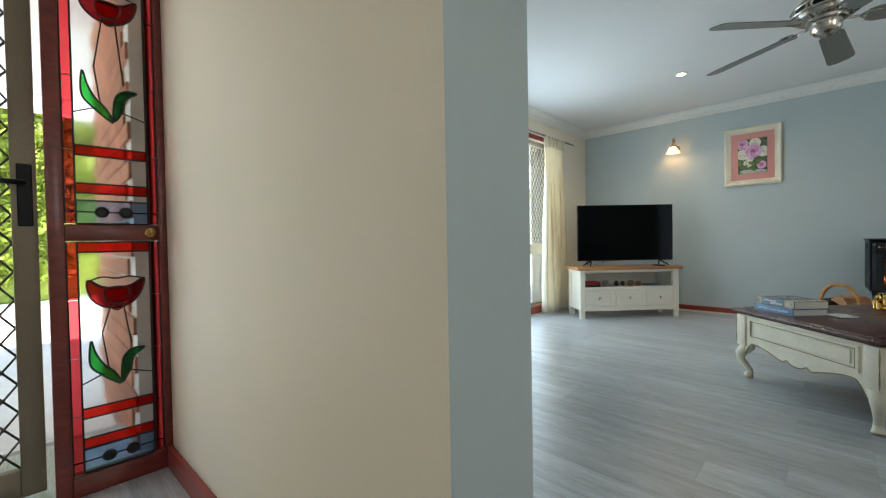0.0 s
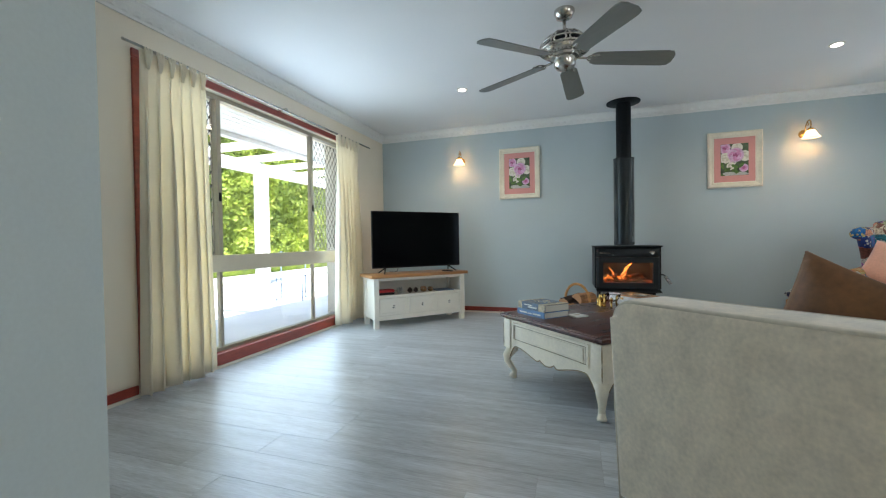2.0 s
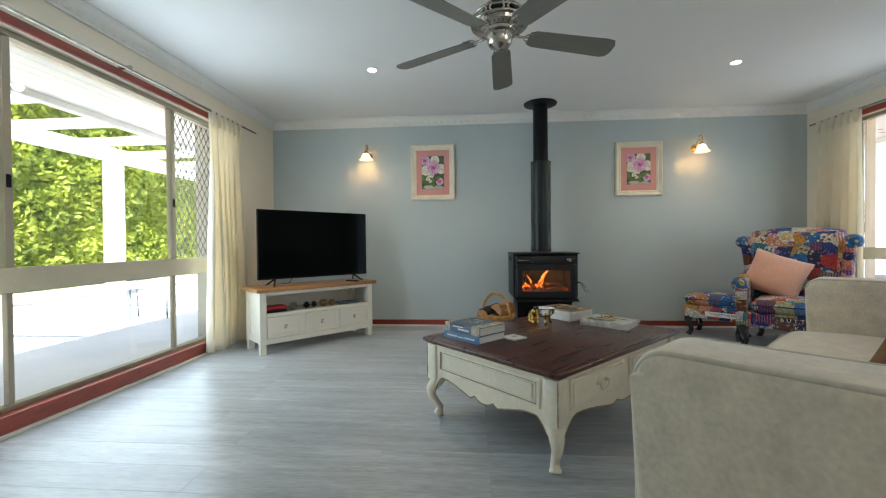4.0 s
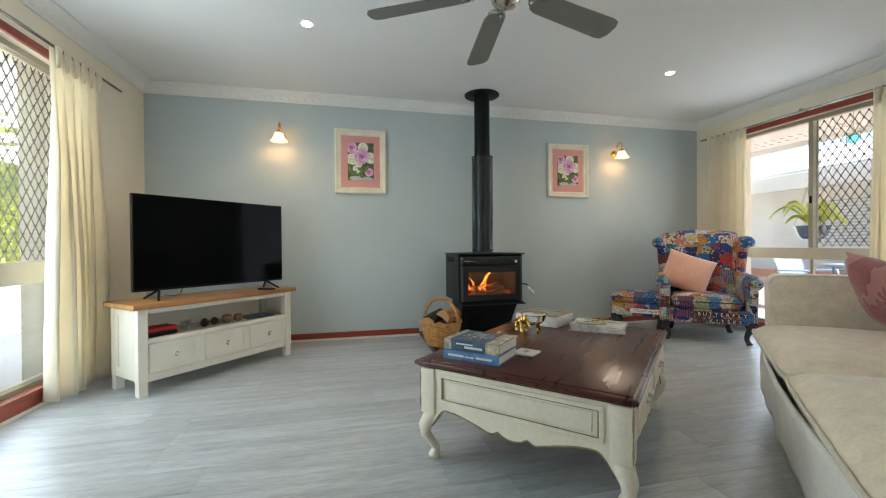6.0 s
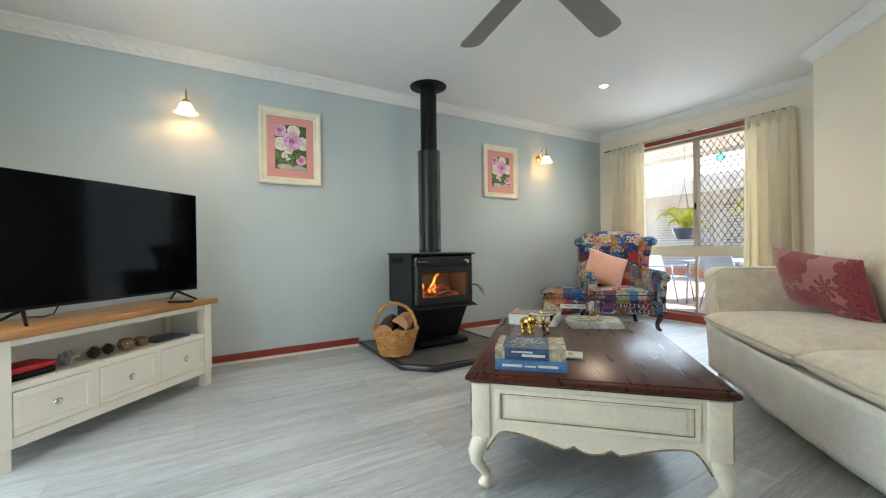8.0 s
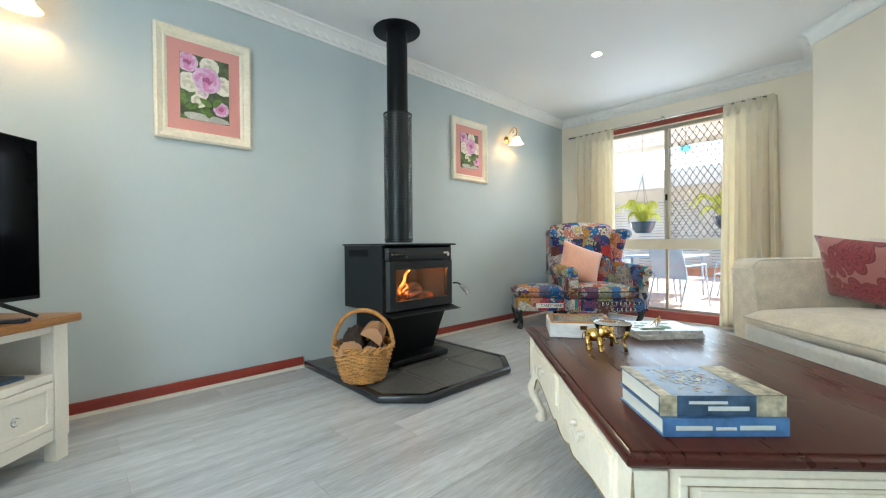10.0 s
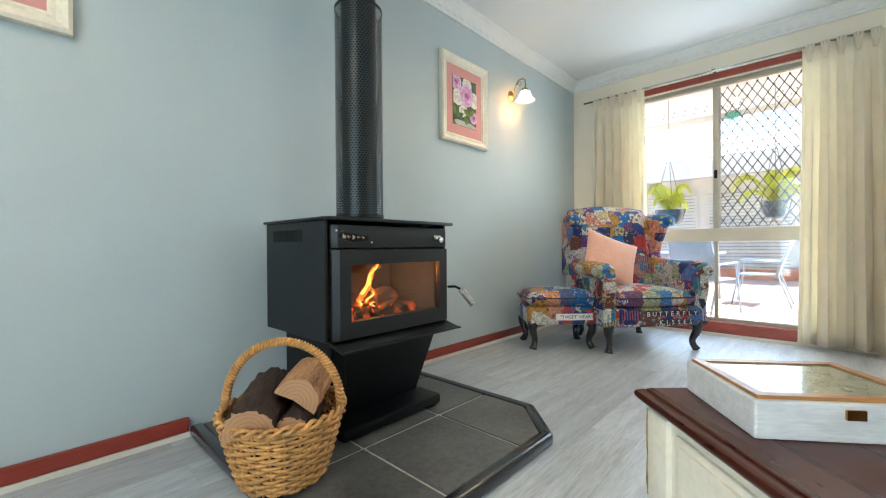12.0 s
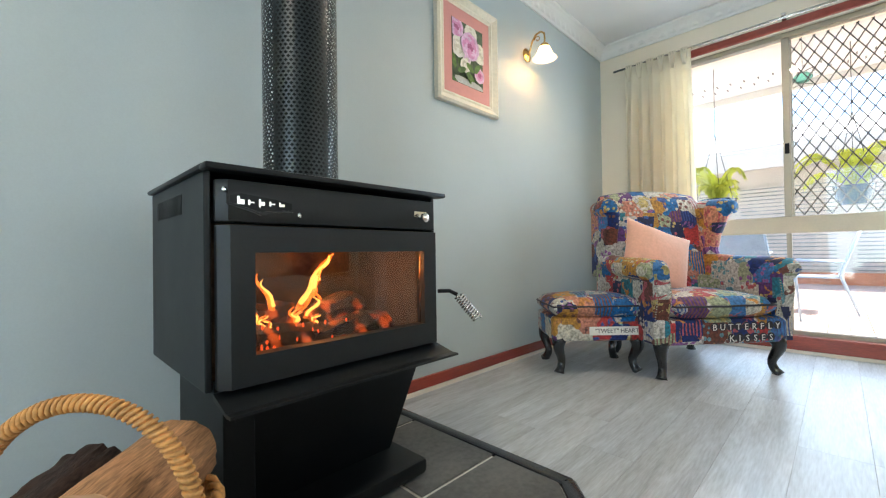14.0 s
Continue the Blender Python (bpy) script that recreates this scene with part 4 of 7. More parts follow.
def arm(x0, x1):
    """An arm panel: rounded front top corner, slightly crowned top."""
    pts = [(-SDH, 0.14), (SDH - 0.02, 0.14), (SDH - 0.005, 0.40), (SDH, 0.69)]
    for i in range(9):
        a = i / 8 * math.pi / 2
        pts.append((SDH - 0.065 + 0.065 * math.cos(a), 0.69 + 0.06 * math.sin(a)))
    pts += [(0.1, 0.752), (-0.2, 0.755), (-SDH, 0.76)]
    bm = bmesh.new()
    prism(bm, pts, x0, x1, Matrix(((0, 0, 1, 0), (1, 0, 0, 0), (0, 1, 0, 0), (0, 0, 0, 1))))
    bmesh.ops.recalc_face_normals(bm, faces=bm.faces)
    es = [e for e in bm.edges if abs(e.verts[0].co.x - e.verts[1].co.x) < 1e-5]
    bmesh.ops.bevel(bm, geom=es, offset=0.028, segments=4, profile=0.5, affect="EDGES")
    return bm, pts


for x0, x1 in ((-SLH, -SLH + 0.19), (SLH - 0.19, SLH)):
    bm, pts = arm(x0, x1)
    a = part("arm", bm, M_SOFA, sofa, smooth=50)
    for x in (x0 + 0.012, x1 - 0.012):
        bm = tube(bmesh.new(), [(x, y * 0.985 if y > 0 else y, z - 0.006) for y, z in pts[1:]], 0.006, 6)
        part("piping", bm, M_SOFA_PIPE, a, "pale cord piping", smooth=True)
bm = bmesh.new()
box(bm, -SLH + 0.19, SLH - 0.19, -SDH, -SDH + 0.20, 0.14, 0.80, bevel=0.05, seg=4)
part("backrest", bm, M_SOFA, sofa, smooth=50)
# loose front skirt of the cover, gently bowed
bm = bmesh.new()
g = []
for j in range(9):
    row = []
    for i in range(61):
        u, v = i / 60, j / 8
        x = (-1 + 2 * u) * (SLH - 0.17)
        y = SDH + 0.035 + 0.06 * math.sin(math.pi * u) * (0.45 + 0.55 * v) + 0.012 * noise.noise(Vector((u * 9, v * 1.5, 1))) * (1.2 - v)
        row.append(bm.verts.new((x, y, 0.085 + 0.285 * v)))
    g.append(row)
for j in range(8):
    for i in range(60):
        bm.faces.new((g[j][i + 1], g[j][i], g[j + 1][i], g[j + 1][i + 1]))
s_ = part("front_skirt", bm, material("pale_loose_cover_cloth", (0.74, 0.73, 0.68), 0.85, vary=0.08, scale=6, grain=60, bump=0.06), sofa, "pale loose cover over the seat front", smooth=True)
s_.modifiers.new("thick", "SOLIDIFY").thickness = 0.012
part("seat_base", boxes((-SLH + 0.19, SLH - 0.19, -SDH + 0.2, SDH + 0.01, 0.14, 0.345), bevel=0.01), M_SOFA, sofa)


def cushion(x0, x1, y0, y1, z0, z1, puff):
    bm = bmesh.new()
    n = 16
    cx, cy, w, h = (x0 + x1) / 2, (y0 + y1) / 2, (x1 - x0) / 2, (y1 - y0) / 2
    top, bot = [], []
    for i in range(n + 1):
        rt, rb = [], []
        for j in range(n + 1):
            u, v = 2 * i / n - 1, 2 * j / n - 1
            k = ((1 - abs(u) ** 6) * (1 - abs(v) ** 6)) ** 0.35
            dome = (1 - u * u) * (1 - v * v)
            ru = u * (1 - 0.03 * abs(v) ** 8)
            rv = v * (1 - 0.03 * abs(u) ** 8)
            zt_ = (z0 + z1) / 2 + 0.01 + ((z1 - z0) / 2 - 0.01) * k + puff * dome + 0.004 * noise.noise(Vector((u * 3 + x0 * 5, v * 3, 0)))
            rt.append(bm.verts.new((cx + ru * w, cy + rv * h, zt_)))
            rb.append(bm.verts.new((cx + ru * w, cy + rv * h, (z0 + z1) / 2 - 0.01 - ((z1 - z0) / 2 - 0.01) * k)))
        top.append(rt), bot.append(rb)
    for i in range(n):
        for j in range(n):
            bm.faces.new((top[i][j], top[i + 1][j], top[i + 1][j + 1], top[i][j + 1]))
            bm.faces.new((bot[i][j + 1], bot[i + 1][j + 1], bot[i + 1][j], bot[i][j]))
    ring = [(i, 0) for i in range(n)] + [(n, j) for j in range(n)] + [(i, n) for i in range(n, 0, -1)] + [(0, j) for j in range(n, 0, -1)]
    for a, b in zip(ring, ring[1:] + ring[:1]):
        bm.faces.new((top[a[0]][a[1]], bot[a[0]][a[1]], bot[b[0]][b[1]], top[b[0]][b[1]]))
    bmesh.ops.recalc_face_normals(bm, faces=bm.faces)
    edge = [top[i][j].co + Vector((0, 0, 0.002)) for i, j in ring]
    return bm, edge


for x0, x1 in ((-SLH + 0.195, -0.012), (-0.008, SLH - 0.195)):
    bm, edge = cushion(x0, x1, -SDH + 0.19, SDH + 0.085, 0.345, 0.475, 0.035)
    c = part("seat_cushion", bm, M_SOFA, sofa, smooth=60)
    part("piping", tube(bmesh.new(), edge, 0.006, 6, closed=True), M_SOFA_PIPE, c, "pale cord piping", smooth=True)
    b = part("back_cushion", pillow((x1 - x0) * 0.99, 0.42, 0.20), M_SOFA, sofa, smooth=True)
    b.matrix_basis = pose((x0 + x1) / 2, -SDH + 0.27, 0.66, -10)
for sx in (-1, 1):
    for sy in (-1, 1):
        bm = lathe(bmesh.new(), [(0.018, 0.0), (0.027, 0.06), (0.032, 0.139)], 12, (sx * (SLH - 0.09), sy * (SDH - 0.07), 0))
        part("foot", bm, M_OAK, sofa, "turned wooden foot", smooth=40)


def flower_cloth(name, ground, petal, dark):
    """Cloth with a large flower print: petals from a wrapped angle round scattered centres."""
    m = bpy.data.materials.new(name)
    m.use_nodes = True
    nt = m.node_tree
    N, L = nt.nodes, nt.links
    b = N["Principled BSDF"]
    tc = N.new("ShaderNodeTexCoord")
    mp = N.new("ShaderNodeMapping")
    mp.inputs["Scale"].default_value = (1, 0.0, 1)
    L.new(tc.outputs["Object"], mp.inputs["Vector"])
    vo = N.new("ShaderNodeTexVoronoi")
    vo.inputs["Scale"].default_value = 6.0
    vo.inputs["Randomness"].default_value = 0.8
    L.new(mp.outputs[0], vo.inputs["Vector"])
    sub = N.new("ShaderNodeVectorMath")
    sub.operation = "SUBTRACT"
    L.new(mp.outputs[0], sub.inputs[0])
    L.new(vo.outputs["Position"], sub.inputs[1])
    sep = N.new("ShaderNodeSeparateXYZ")
    L.new(sub.outputs[0], sep.inputs[0])
    at = N.new("ShaderNodeMath")
    at.operation = "ARCTAN2"
    L.new(sep.outputs["Z"], at.inputs[0])
    L.new(sep.outputs["X"], at.inputs[1])
    k = N.new("ShaderNodeMath")
    k.operation = "MULTIPLY"
    k.inputs[1].default_value = 3.5
    L.new(at.outputs[0], k.inputs[0])
    sn = N.new("ShaderNodeMath")
    sn.operation = "SINE"
    L.new(k.outputs[0], sn.inputs[0])
    ab = N.new("ShaderNodeMath")
    ab.operation = "ABSOLUTE"
    L.new(sn.outputs[0], ab.inputs[0])
    ma = N.new("ShaderNodeMath")
    ma.operation = "MULTIPLY_ADD"
    ma.inputs[1].default_value = -0.22
    L.new(ab.outputs[0], ma.inputs[0])
    L.new(vo.outputs["Distance"], ma.inputs[2])
    rp = N.new("ShaderNodeValToRGB")
    rp.color_ramp.interpolation = "EASE"
    els = rp.color_ramp.elements
    els[0].position, els[0].color = 0.0, (*petal, 1)
    els[1].position, els[1].color = 0.50, (*ground, 1)
    for pos_, col in ((0.10, dark), (0.15, petal), (0.27, petal), (0.30, dark), (0.34, petal), (0.43, dark), (0.45, ground)):
        e = els.new(pos_)
        e.color = (*col, 1)
    L.new(ma.outputs[0], rp.inputs["Fac"])
    L.new(rp.outputs[0], b.inputs["Base Color"])
    b.inputs["Roughness"].default_value = 0.65
    b.inputs["Sheen Weight"].default_value = 0.3
    nz = N.new("ShaderNodeTexNoise")
    nz.inputs["Scale"].default_value = 220
    L.new(tc.outputs["Object"], nz.inputs["Vector"])
    bn = N.new("ShaderNodeBump")
    bn.inputs["Strength"].default_value, bn.inputs["Distance"].default_value = 0.15, 0.005
    L.new(nz.outputs["Fac"], bn.inputs["Height"])
    L.new(bn.outputs[0], b.inputs["Normal"])
    return m


M_FLRED = flower_cloth("red_flower_cloth", (0.42, 0.16, 0.15), (0.30, 0.045, 0.055), (0.16, 0.02, 0.03))
M_FLPINK = flower_cloth("pink_flower_cloth", (0.72, 0.58, 0.50), (0.55, 0.15, 0.18), (0.60, 0.30, 0.28))
M_BROWN = material("rust_brown_velvet", (0.20, 0.085, 0.025), 0.6, vary=0.2, scale=6, grain=60, bump=0.05, sheen=0.12)


def throw_pillow(w, h, t, m, mat, label):
    root = thing("throw_pillow", m, label, "pillow", "sofa pillows")
    part("cover", pillow(w, h, t), mat, root, smooth=True)
    return root


def on_sofa(x, y, z, rx=0, ry=0, rz=0):
    return SOM @ pose(x, y, z, rx, ry, rz)


throw_pillow(0.62, 0.37, 0.16, on_sofa(0.69, 0.03, 0.68, -20, -6, 8), M_FLRED, "dark red flowered pillow leaning on the sofa back")
# one cushion: brown velvet back, pink flowered front
tp = thing("throw_pillow", on_sofa(-0.89, -0.02, 0.650, -9, -24, 90), "pillow with rust brown velvet back and pink flowered front", "pillow", "sofa pillows")
bm = pillow(0.38, 0.37, 0.14)
for f in bm.faces:
    f.material_index = 0 if f.calc_center_median().y > -0.004 else 1
part("cover", bm, [M_BROWN, M_FLPINK], tp, smooth=True)


# ---- patchwork cloth ----
def patchwork(name):
    m = bpy.data.materials.new(name)
    m.use_nodes = True
    nt = m.node_tree
    N, L = nt.nodes, nt.links
    b = N["Principled BSDF"]
    tc = N.new("ShaderNodeTexCoord")
    vo = N.new("ShaderNodeTexVoronoi")
    vo.distance, vo.inputs["Scale"].default_value = "CHEBYCHEV", 9.5
    vo.inputs["Randomness"].default_value = 0.75
    L.new(tc.outputs["Object"], vo.inputs["Vector"])
    sep = N.new("ShaderNodeSeparateColor")
    L.new(vo.outputs["Color"], sep.inputs[0])

    def palette(src, cols):
        rp = N.new("ShaderNodeValToRGB")
        rp.color_ramp.interpolation = "CONSTANT"
        els = rp.color_ramp.elements
        els[0].position, els[0].color = 0, (*cols[0], 1)
        els[1].position, els[1].color = 1 / len(cols), (*cols[1], 1)
        for i, c in enumerate(cols[2:], 2):
            els.new(i / len(cols)).color = (*c, 1)
        L.new(src, rp.inputs["Fac"])
        return rp.outputs[0]

    A = palette(sep.outputs[0], [(0.015, 0.04, 0.20), (0.80, 0.74, 0.62), (0.62, 0.12, 0.12), (0.78, 0.74, 0.68), (0.05, 0.20, 0.48), (0.84, 0.42, 0.30), (0.02, 0.03, 0.10), (0.16, 0.06, 0.22), (0.72, 0.69, 0.64), (0.66, 0.36, 0.12), (0.06, 0.26, 0.34), (0.72, 0.34, 0.26), (0.22, 0.08, 0.06), (0.12, 0.28, 0.58), (0.82, 0.78, 0.70), (0.48, 0.52, 0.34)])
    B = palette(sep.outputs[1], [(0.74, 0.70, 0.60), (0.10, 0.16, 0.42), (0.78, 0.38, 0.16), (0.66, 0.20, 0.22), (0.26, 0.12, 0.10), (0.24, 0.44, 0.50), (0.74, 0.60, 0.28), (0.40, 0.18, 0.42)])
    # small motif inside every patch: dots, stripes or blots
    v2 = N.new("ShaderNodeTexVoronoi")
    v2.inputs["Scale"].default_value = 30
    L.new(tc.outputs["Object"], v2.inputs["Vector"])
    nz = N.new("ShaderNodeTexNoise")
    nz.inputs["Scale"].default_value, nz.inputs["Detail"].default_value, nz.inputs["Distortion"].default_value = 17, 3, 0.8
    L.new(tc.outputs["Object"], nz.inputs["Vector"])
    wv = N.new("ShaderNodeTexWave")
    wv.inputs["Scale"].default_value, wv.inputs["Distortion"].default_value = 16, 3
    L.new(tc.outputs["Object"], wv.inputs["Vector"])

    def gate(src, lim, less=True):
        g = N.new("ShaderNodeMath")
        g.operation = "LESS_THAN" if less else "GREATER_THAN"
        g.inputs[1].default_value = lim
        L.new(src, g.inputs[0])
        return g.outputs[0]

    def mix(f, a, c, kind="RGBA"):
        x = N.new("ShaderNodeMix")
        x.data_type = kind
        i0, i1, o = (6, 7, 2) if kind == "RGBA" else (2, 3, 0)
        L.new(f, x.inputs[0])
        L.new(a, x.inputs[i0])
        L.new(c, x.inputs[i1])
        return x.outputs[o]

    dots, blots, strips = gate(v2.outputs["Distance"], 0.36), gate(nz.outputs["Fac"], 0.44), gate(wv.outputs["Fac"], 0.35)
    f = mix(gate(sep.outputs[2], 0.35), blots, dots, "FLOAT")
    f = mix(gate(sep.outputs[2], 0.82, False), f, strips, "FLOAT")
    col = mix(f, A, B)
    fine = N.new("ShaderNodeTexNoise")
    fine.inputs["Scale"].default_value = 70
    L.new(tc.outputs["Object"], fine.inputs["Vector"])
    mr = N.new("ShaderNodeMapRange")
    mr.inputs["From Min"].default_value, mr.inputs["From Max"].default_value = 0.3, 0.7
    mr.inputs["To Min"].default_value, mr.inputs["To Max"].default_value = 0.30, 0.90
    L.new(fine.outputs["Fac"], mr.inputs["Value"])
    hs = N.new("ShaderNodeHueSaturation")
    hs.inputs["Saturation"].default_value = 1.15
    L.new(mr.outputs[0], hs.inputs["Value"])
    L.new(col, hs.inputs["Color"])
    L.new(hs.outputs[0], b.inputs["Base Color"])
    b.inputs["Roughness"].default_value = 0.6
    b.inputs["Sheen Weight"].default_value = 0.04
    bn = N.new("ShaderNodeBump")
    bn.inputs["Strength"].default_value, bn.inputs["Distance"].default_value = 0.2, 0.004
    L.new(fine.outputs["Fac"], bn.inputs["Height"])
    L.new(bn.outputs[0], b.inputs["Normal"])
    return m


M_PATCH = patchwork("patchwork_print_velvet")
M_PATCHWHITE = material("white_letter_print", (0.78, 0.76, 0.70), 0.6, vary=0.05)
M_INK = material("dark_letter_print", (0.03, 0.025, 0.035), 0.6, vary=0.05)


def words(text, size, mat, parent, m, name="lettering", label="", depth=0.0008):
    cu = bpy.data.curves.new("words", "FONT")
    cu.body, cu.size, cu.extrude, cu.resolution_u = text, size, depth, 2
    cu.align_x = "CENTER"
    tmp = new("words", cu)
    dg = bpy.context.evaluated_depsgraph_get()
    me = bpy.data.meshes.new_from_object(tmp.evaluated_get(dg))
    bpy.data.objects.remove(tmp)
    me.materials.clear()
    me.materials.append(mat)
    ob = new(name, me)
    ob.parent = parent
    ob.matrix_basis = m
    if label:
        ob["label"] = label
    return ob


def small_cabriole(x, y, sx, sy, h=0.19):
    pts, rad = [], []
    for i in range(12):
        q = i / 11
        bow = 0.018 * math.sin((1 - q) * 1.9 * math.pi + 0.5) - 0.008 + 0.012 * (1 - q) ** 3
        pts.append((x + sx * bow, y + sy * bow, 0.001 + q * h))
        rad.append(0.024 - 0.006 * math.sin(q * math.pi) + 0.018 * q ** 1.6 + (0.005 if i == 0 else 0))
    return tube(bmesh.new(), pts, rad, 10)


# ---- wing armchair: local -y is its front ----
CM = pose(2.742, 4.80, 0, 0, 0, -40)
chair = thing("armchair", CM, "colourful patchwork wing armchair with black cabriole legs", "armchair")
for sx in (-1, 1):
    part("leg", small_cabriole(sx * 0.33, -0.30, sx * 0.7, -0.7), M_PATCHLEG, chair, "black lacquered cabriole leg", smooth=True)
    part("leg", small_cabriole(sx * 0.27, 0.28, sx * 0.7, 0.7), M_PATCHLEG, chair, "black lacquered cabriole leg", smooth=True)
part("seat_frame", boxes((-0.36, 0.36, -0.34, 0.34, 0.18, 0.315), bevel=0.02), M_PATCH, chair, smooth=50)
bm, edge = cushion(-0.285, 0.285, -0.365, 0.22, 0.31, 0.435, 0.02)
sc = part("seat_cushion", bm, M_PATCH, chair, smooth=60)
part("piping", tube(bmesh.new(), [p - Vector((0, 0, 0.0)) for p in edge], 0.006, 6, closed=True), M_INK, sc, smooth=True)
# curved, slightly leaning backrest with a crowned top
bm = bmesh.new()
rows = []
for j in range(15):
    v = j / 14
    r_ = []
    z = 0.30 + 0.675 * v
    for i in range(21):
        u = 2 * i / 20 - 1
        ztop = z + (0.03 * (1 - u * u) if v > 0.9 else 0)
        wid = 0.30 + 0.035 * v
        y = 0.24 + 0.13 * v - 0.03 * math.sin(math.pi * v) * (1 - u * u) + (0.045 if v > 0.97 else 0)
        r_.append(bm.verts.new((u * wid, y, ztop)))
    rows.append(r_)
for j in range(14):
    for i in range(20):
        bm.faces.new((rows[j][i], rows[j][i + 1], rows[j + 1][i + 1], rows[j + 1][i]))
bk = part("backrest", bm, M_PATCH, chair, smooth=True)
md = bk.modifiers.new("thick", "SOLIDIFY")
md.thickness, md.offset = 0.12, 1.0
mb = bk.modifiers.new("round", "BEVEL")
mb.width, mb.segments = 0.035, 3
for sx in (-1, 1):
    # wing: a padded panel whose front edge sweeps down to the arm, with a scroll on top
    prof = [(0.38, 0.50), (0.38, 0.955), (0.27, 0.975), (0.15, 0.975), (0.08, 0.955), (0.065, 0.90), (0.085, 0.84), (0.12, 0.77), (0.14, 0.68), (0.10, 0.58), (0.07, 0.50)]
    bm = bmesh.new()
    m3 = Matrix(((0, 0, 1, 0), (1, 0, 0, 0), (0, 1, 0, 0), (0, 0, 0, 1)))
    prism(bm, prof, sx * 0.345 - 0.04, sx * 0.345 + 0.04, m3)
    bmesh.ops.recalc_face_normals(bm, faces=bm.faces)
    es = [e for e in bm.edges if abs(e.verts[0].co.x - e.verts[1].co.x) < 1e-5]
    bmesh.ops.bevel(bm, geom=es, offset=0.03, segments=4, profile=0.5, affect="EDGES")
    for v in bm.verts:
        v.co.x += sx * 0.06 * max(0, (v.co.z - 0.6)) * max(0, 0.35 - v.co.y) * 4
    part("wing", bm, M_PATCH, chair, smooth=60)
    bm = bmesh.new()
    tube(bm, [(sx * 0.405, 0.05, 0.945) if q == 0 else (sx * (0.405 - 0.012 * q), 0.05 + 0.07 * q, 0.945 + 0.004 * q) for q in range(5)], [0.040, 0.060, 0.058, 0.052, 0.045], 14)
    part("wing_scroll", bm, M_PATCH, chair, smooth=True)
    # arm: rolled top over a curved panel
    bm = bmesh.new()
    tube(bm, [(sx * 0.368, -0.36, 0.555), (sx * 0.368, -0.34, 0.565), (sx * 0.368, -0.2, 0.575), (sx * 0.37, 0.0, 0.58), (sx * 0.355, 0.15, 0.60), (sx * 0.345, 0.25, 0.62)], [0.050, 0.064, 0.064, 0.060, 0.054, 0.05], 16)
    a = part("arm", bm, M_PATCH, chair, smooth=60)
    bm = bmesh.new()
    prism(bm, [(-0.335, 0.19), (0.28, 0.19), (0.28, 0.60), (0.0, 0.575), (-0.335, 0.56), (-0.355, 0.45), (-0.325, 0.33)], sx * 0.345 - 0.045, sx * 0.345 + 0.045, m3)
    bmesh.ops.recalc_face_normals(bm, faces=bm.faces)
    part("arm_panel", bm, M_PATCH, chair)
    bm = bmesh.new()
    for k in range(24):
        z = 0.20 + k * 0.0135
        yy = -0.337 - (0.02 * math.sin((z - 0.33) / 0.23 * math.pi) if z > 0.33 else -0.008 * (0.33 - z) / 0.14)
        for d in (-0.038, 0.038):
            lathe(bm, [(0.0045, 0), (0.003, 0.003)], 6, (sx * 0.345 + d, yy, z), Matrix.Rotation(radians(90), 4, "X"))
    tagged(part("stud_trim", bm, M_NICKEL, a, "row of small metal studs"), kind="stuff")
flat = pose(0, 0, 0, 90)
for txt, z_ in (("BUTTERFLY", 0.256), ("KISSES", 0.196)):
    for i, ch in enumerate(txt):
        lx = (-0.06 if txt[0] == "B" else 0.035) + i * 0.0445
        bead = part("bead", lathe(bmesh.new(), [(0.0225, 0.0), (0.0225, 0.001), (0.015, 0.0014)], 14, (lx, -0.3405, z_ + 0.018), Matrix.Rotation(radians(90), 4, "X")), M_INK, chair, "dark printed bead")
        words(ch, 0.046, M_PATCHWHITE, bead, Matrix.Translation((lx, -0.3424, z_)) @ flat, "letter", "white printed letter")

pc = thing("throw_pillow", CM @ pose(-0.13, 0.03, 0.635, -20, 20, 0), "peach velvet pillow leaning in the armchair", "pillow")
part("cover", pillow(0.44, 0.40, 0.14), M_PEACH, pc, smooth=True)

# ---- ottoman beside the chair ----
OM = pose(2.305, 5.185, 0, 0, 0, -45)
ott = thing("ottoman", OM, "square patchwork ottoman with black cabriole legs", "ottoman")
for sx in (-1, 1):
    for sy in (-1, 1):
        part("leg", small_cabriole(sx * 0.215, sy * 0.15, sx * 0.7, sy * 0.7), M_PATCHLEG, ott, "black lacquered cabriole leg", smooth=True)
part("seat_frame", boxes((-0.255, 0.255, -0.19, 0.19, 0.18, 0.315), bevel=0.02), M_PATCH, ott, smooth=50)
bm, edge = cushion(-0.262, 0.262, -0.20, 0.20, 0.31, 0.415, 0.025)
c = part("seat_cushion", bm, M_PATCH, ott, smooth=60)
part("piping", tube(bmesh.new(), edge, 0.005, 6, closed=True), M_INK, c, smooth=True)
part("printed_label", boxes((-0.06, 0.245, -0.1918, -0.1905, 0.215, 0.262)), M_PATCHWHITE, ott, "cream printed band")
words('"TWEET" HEART', 0.033, M_INK, ott, Matrix.Translation((0.092, -0.1922, 0.228)) @ flat, "lettering", "dark typewriter lettering")


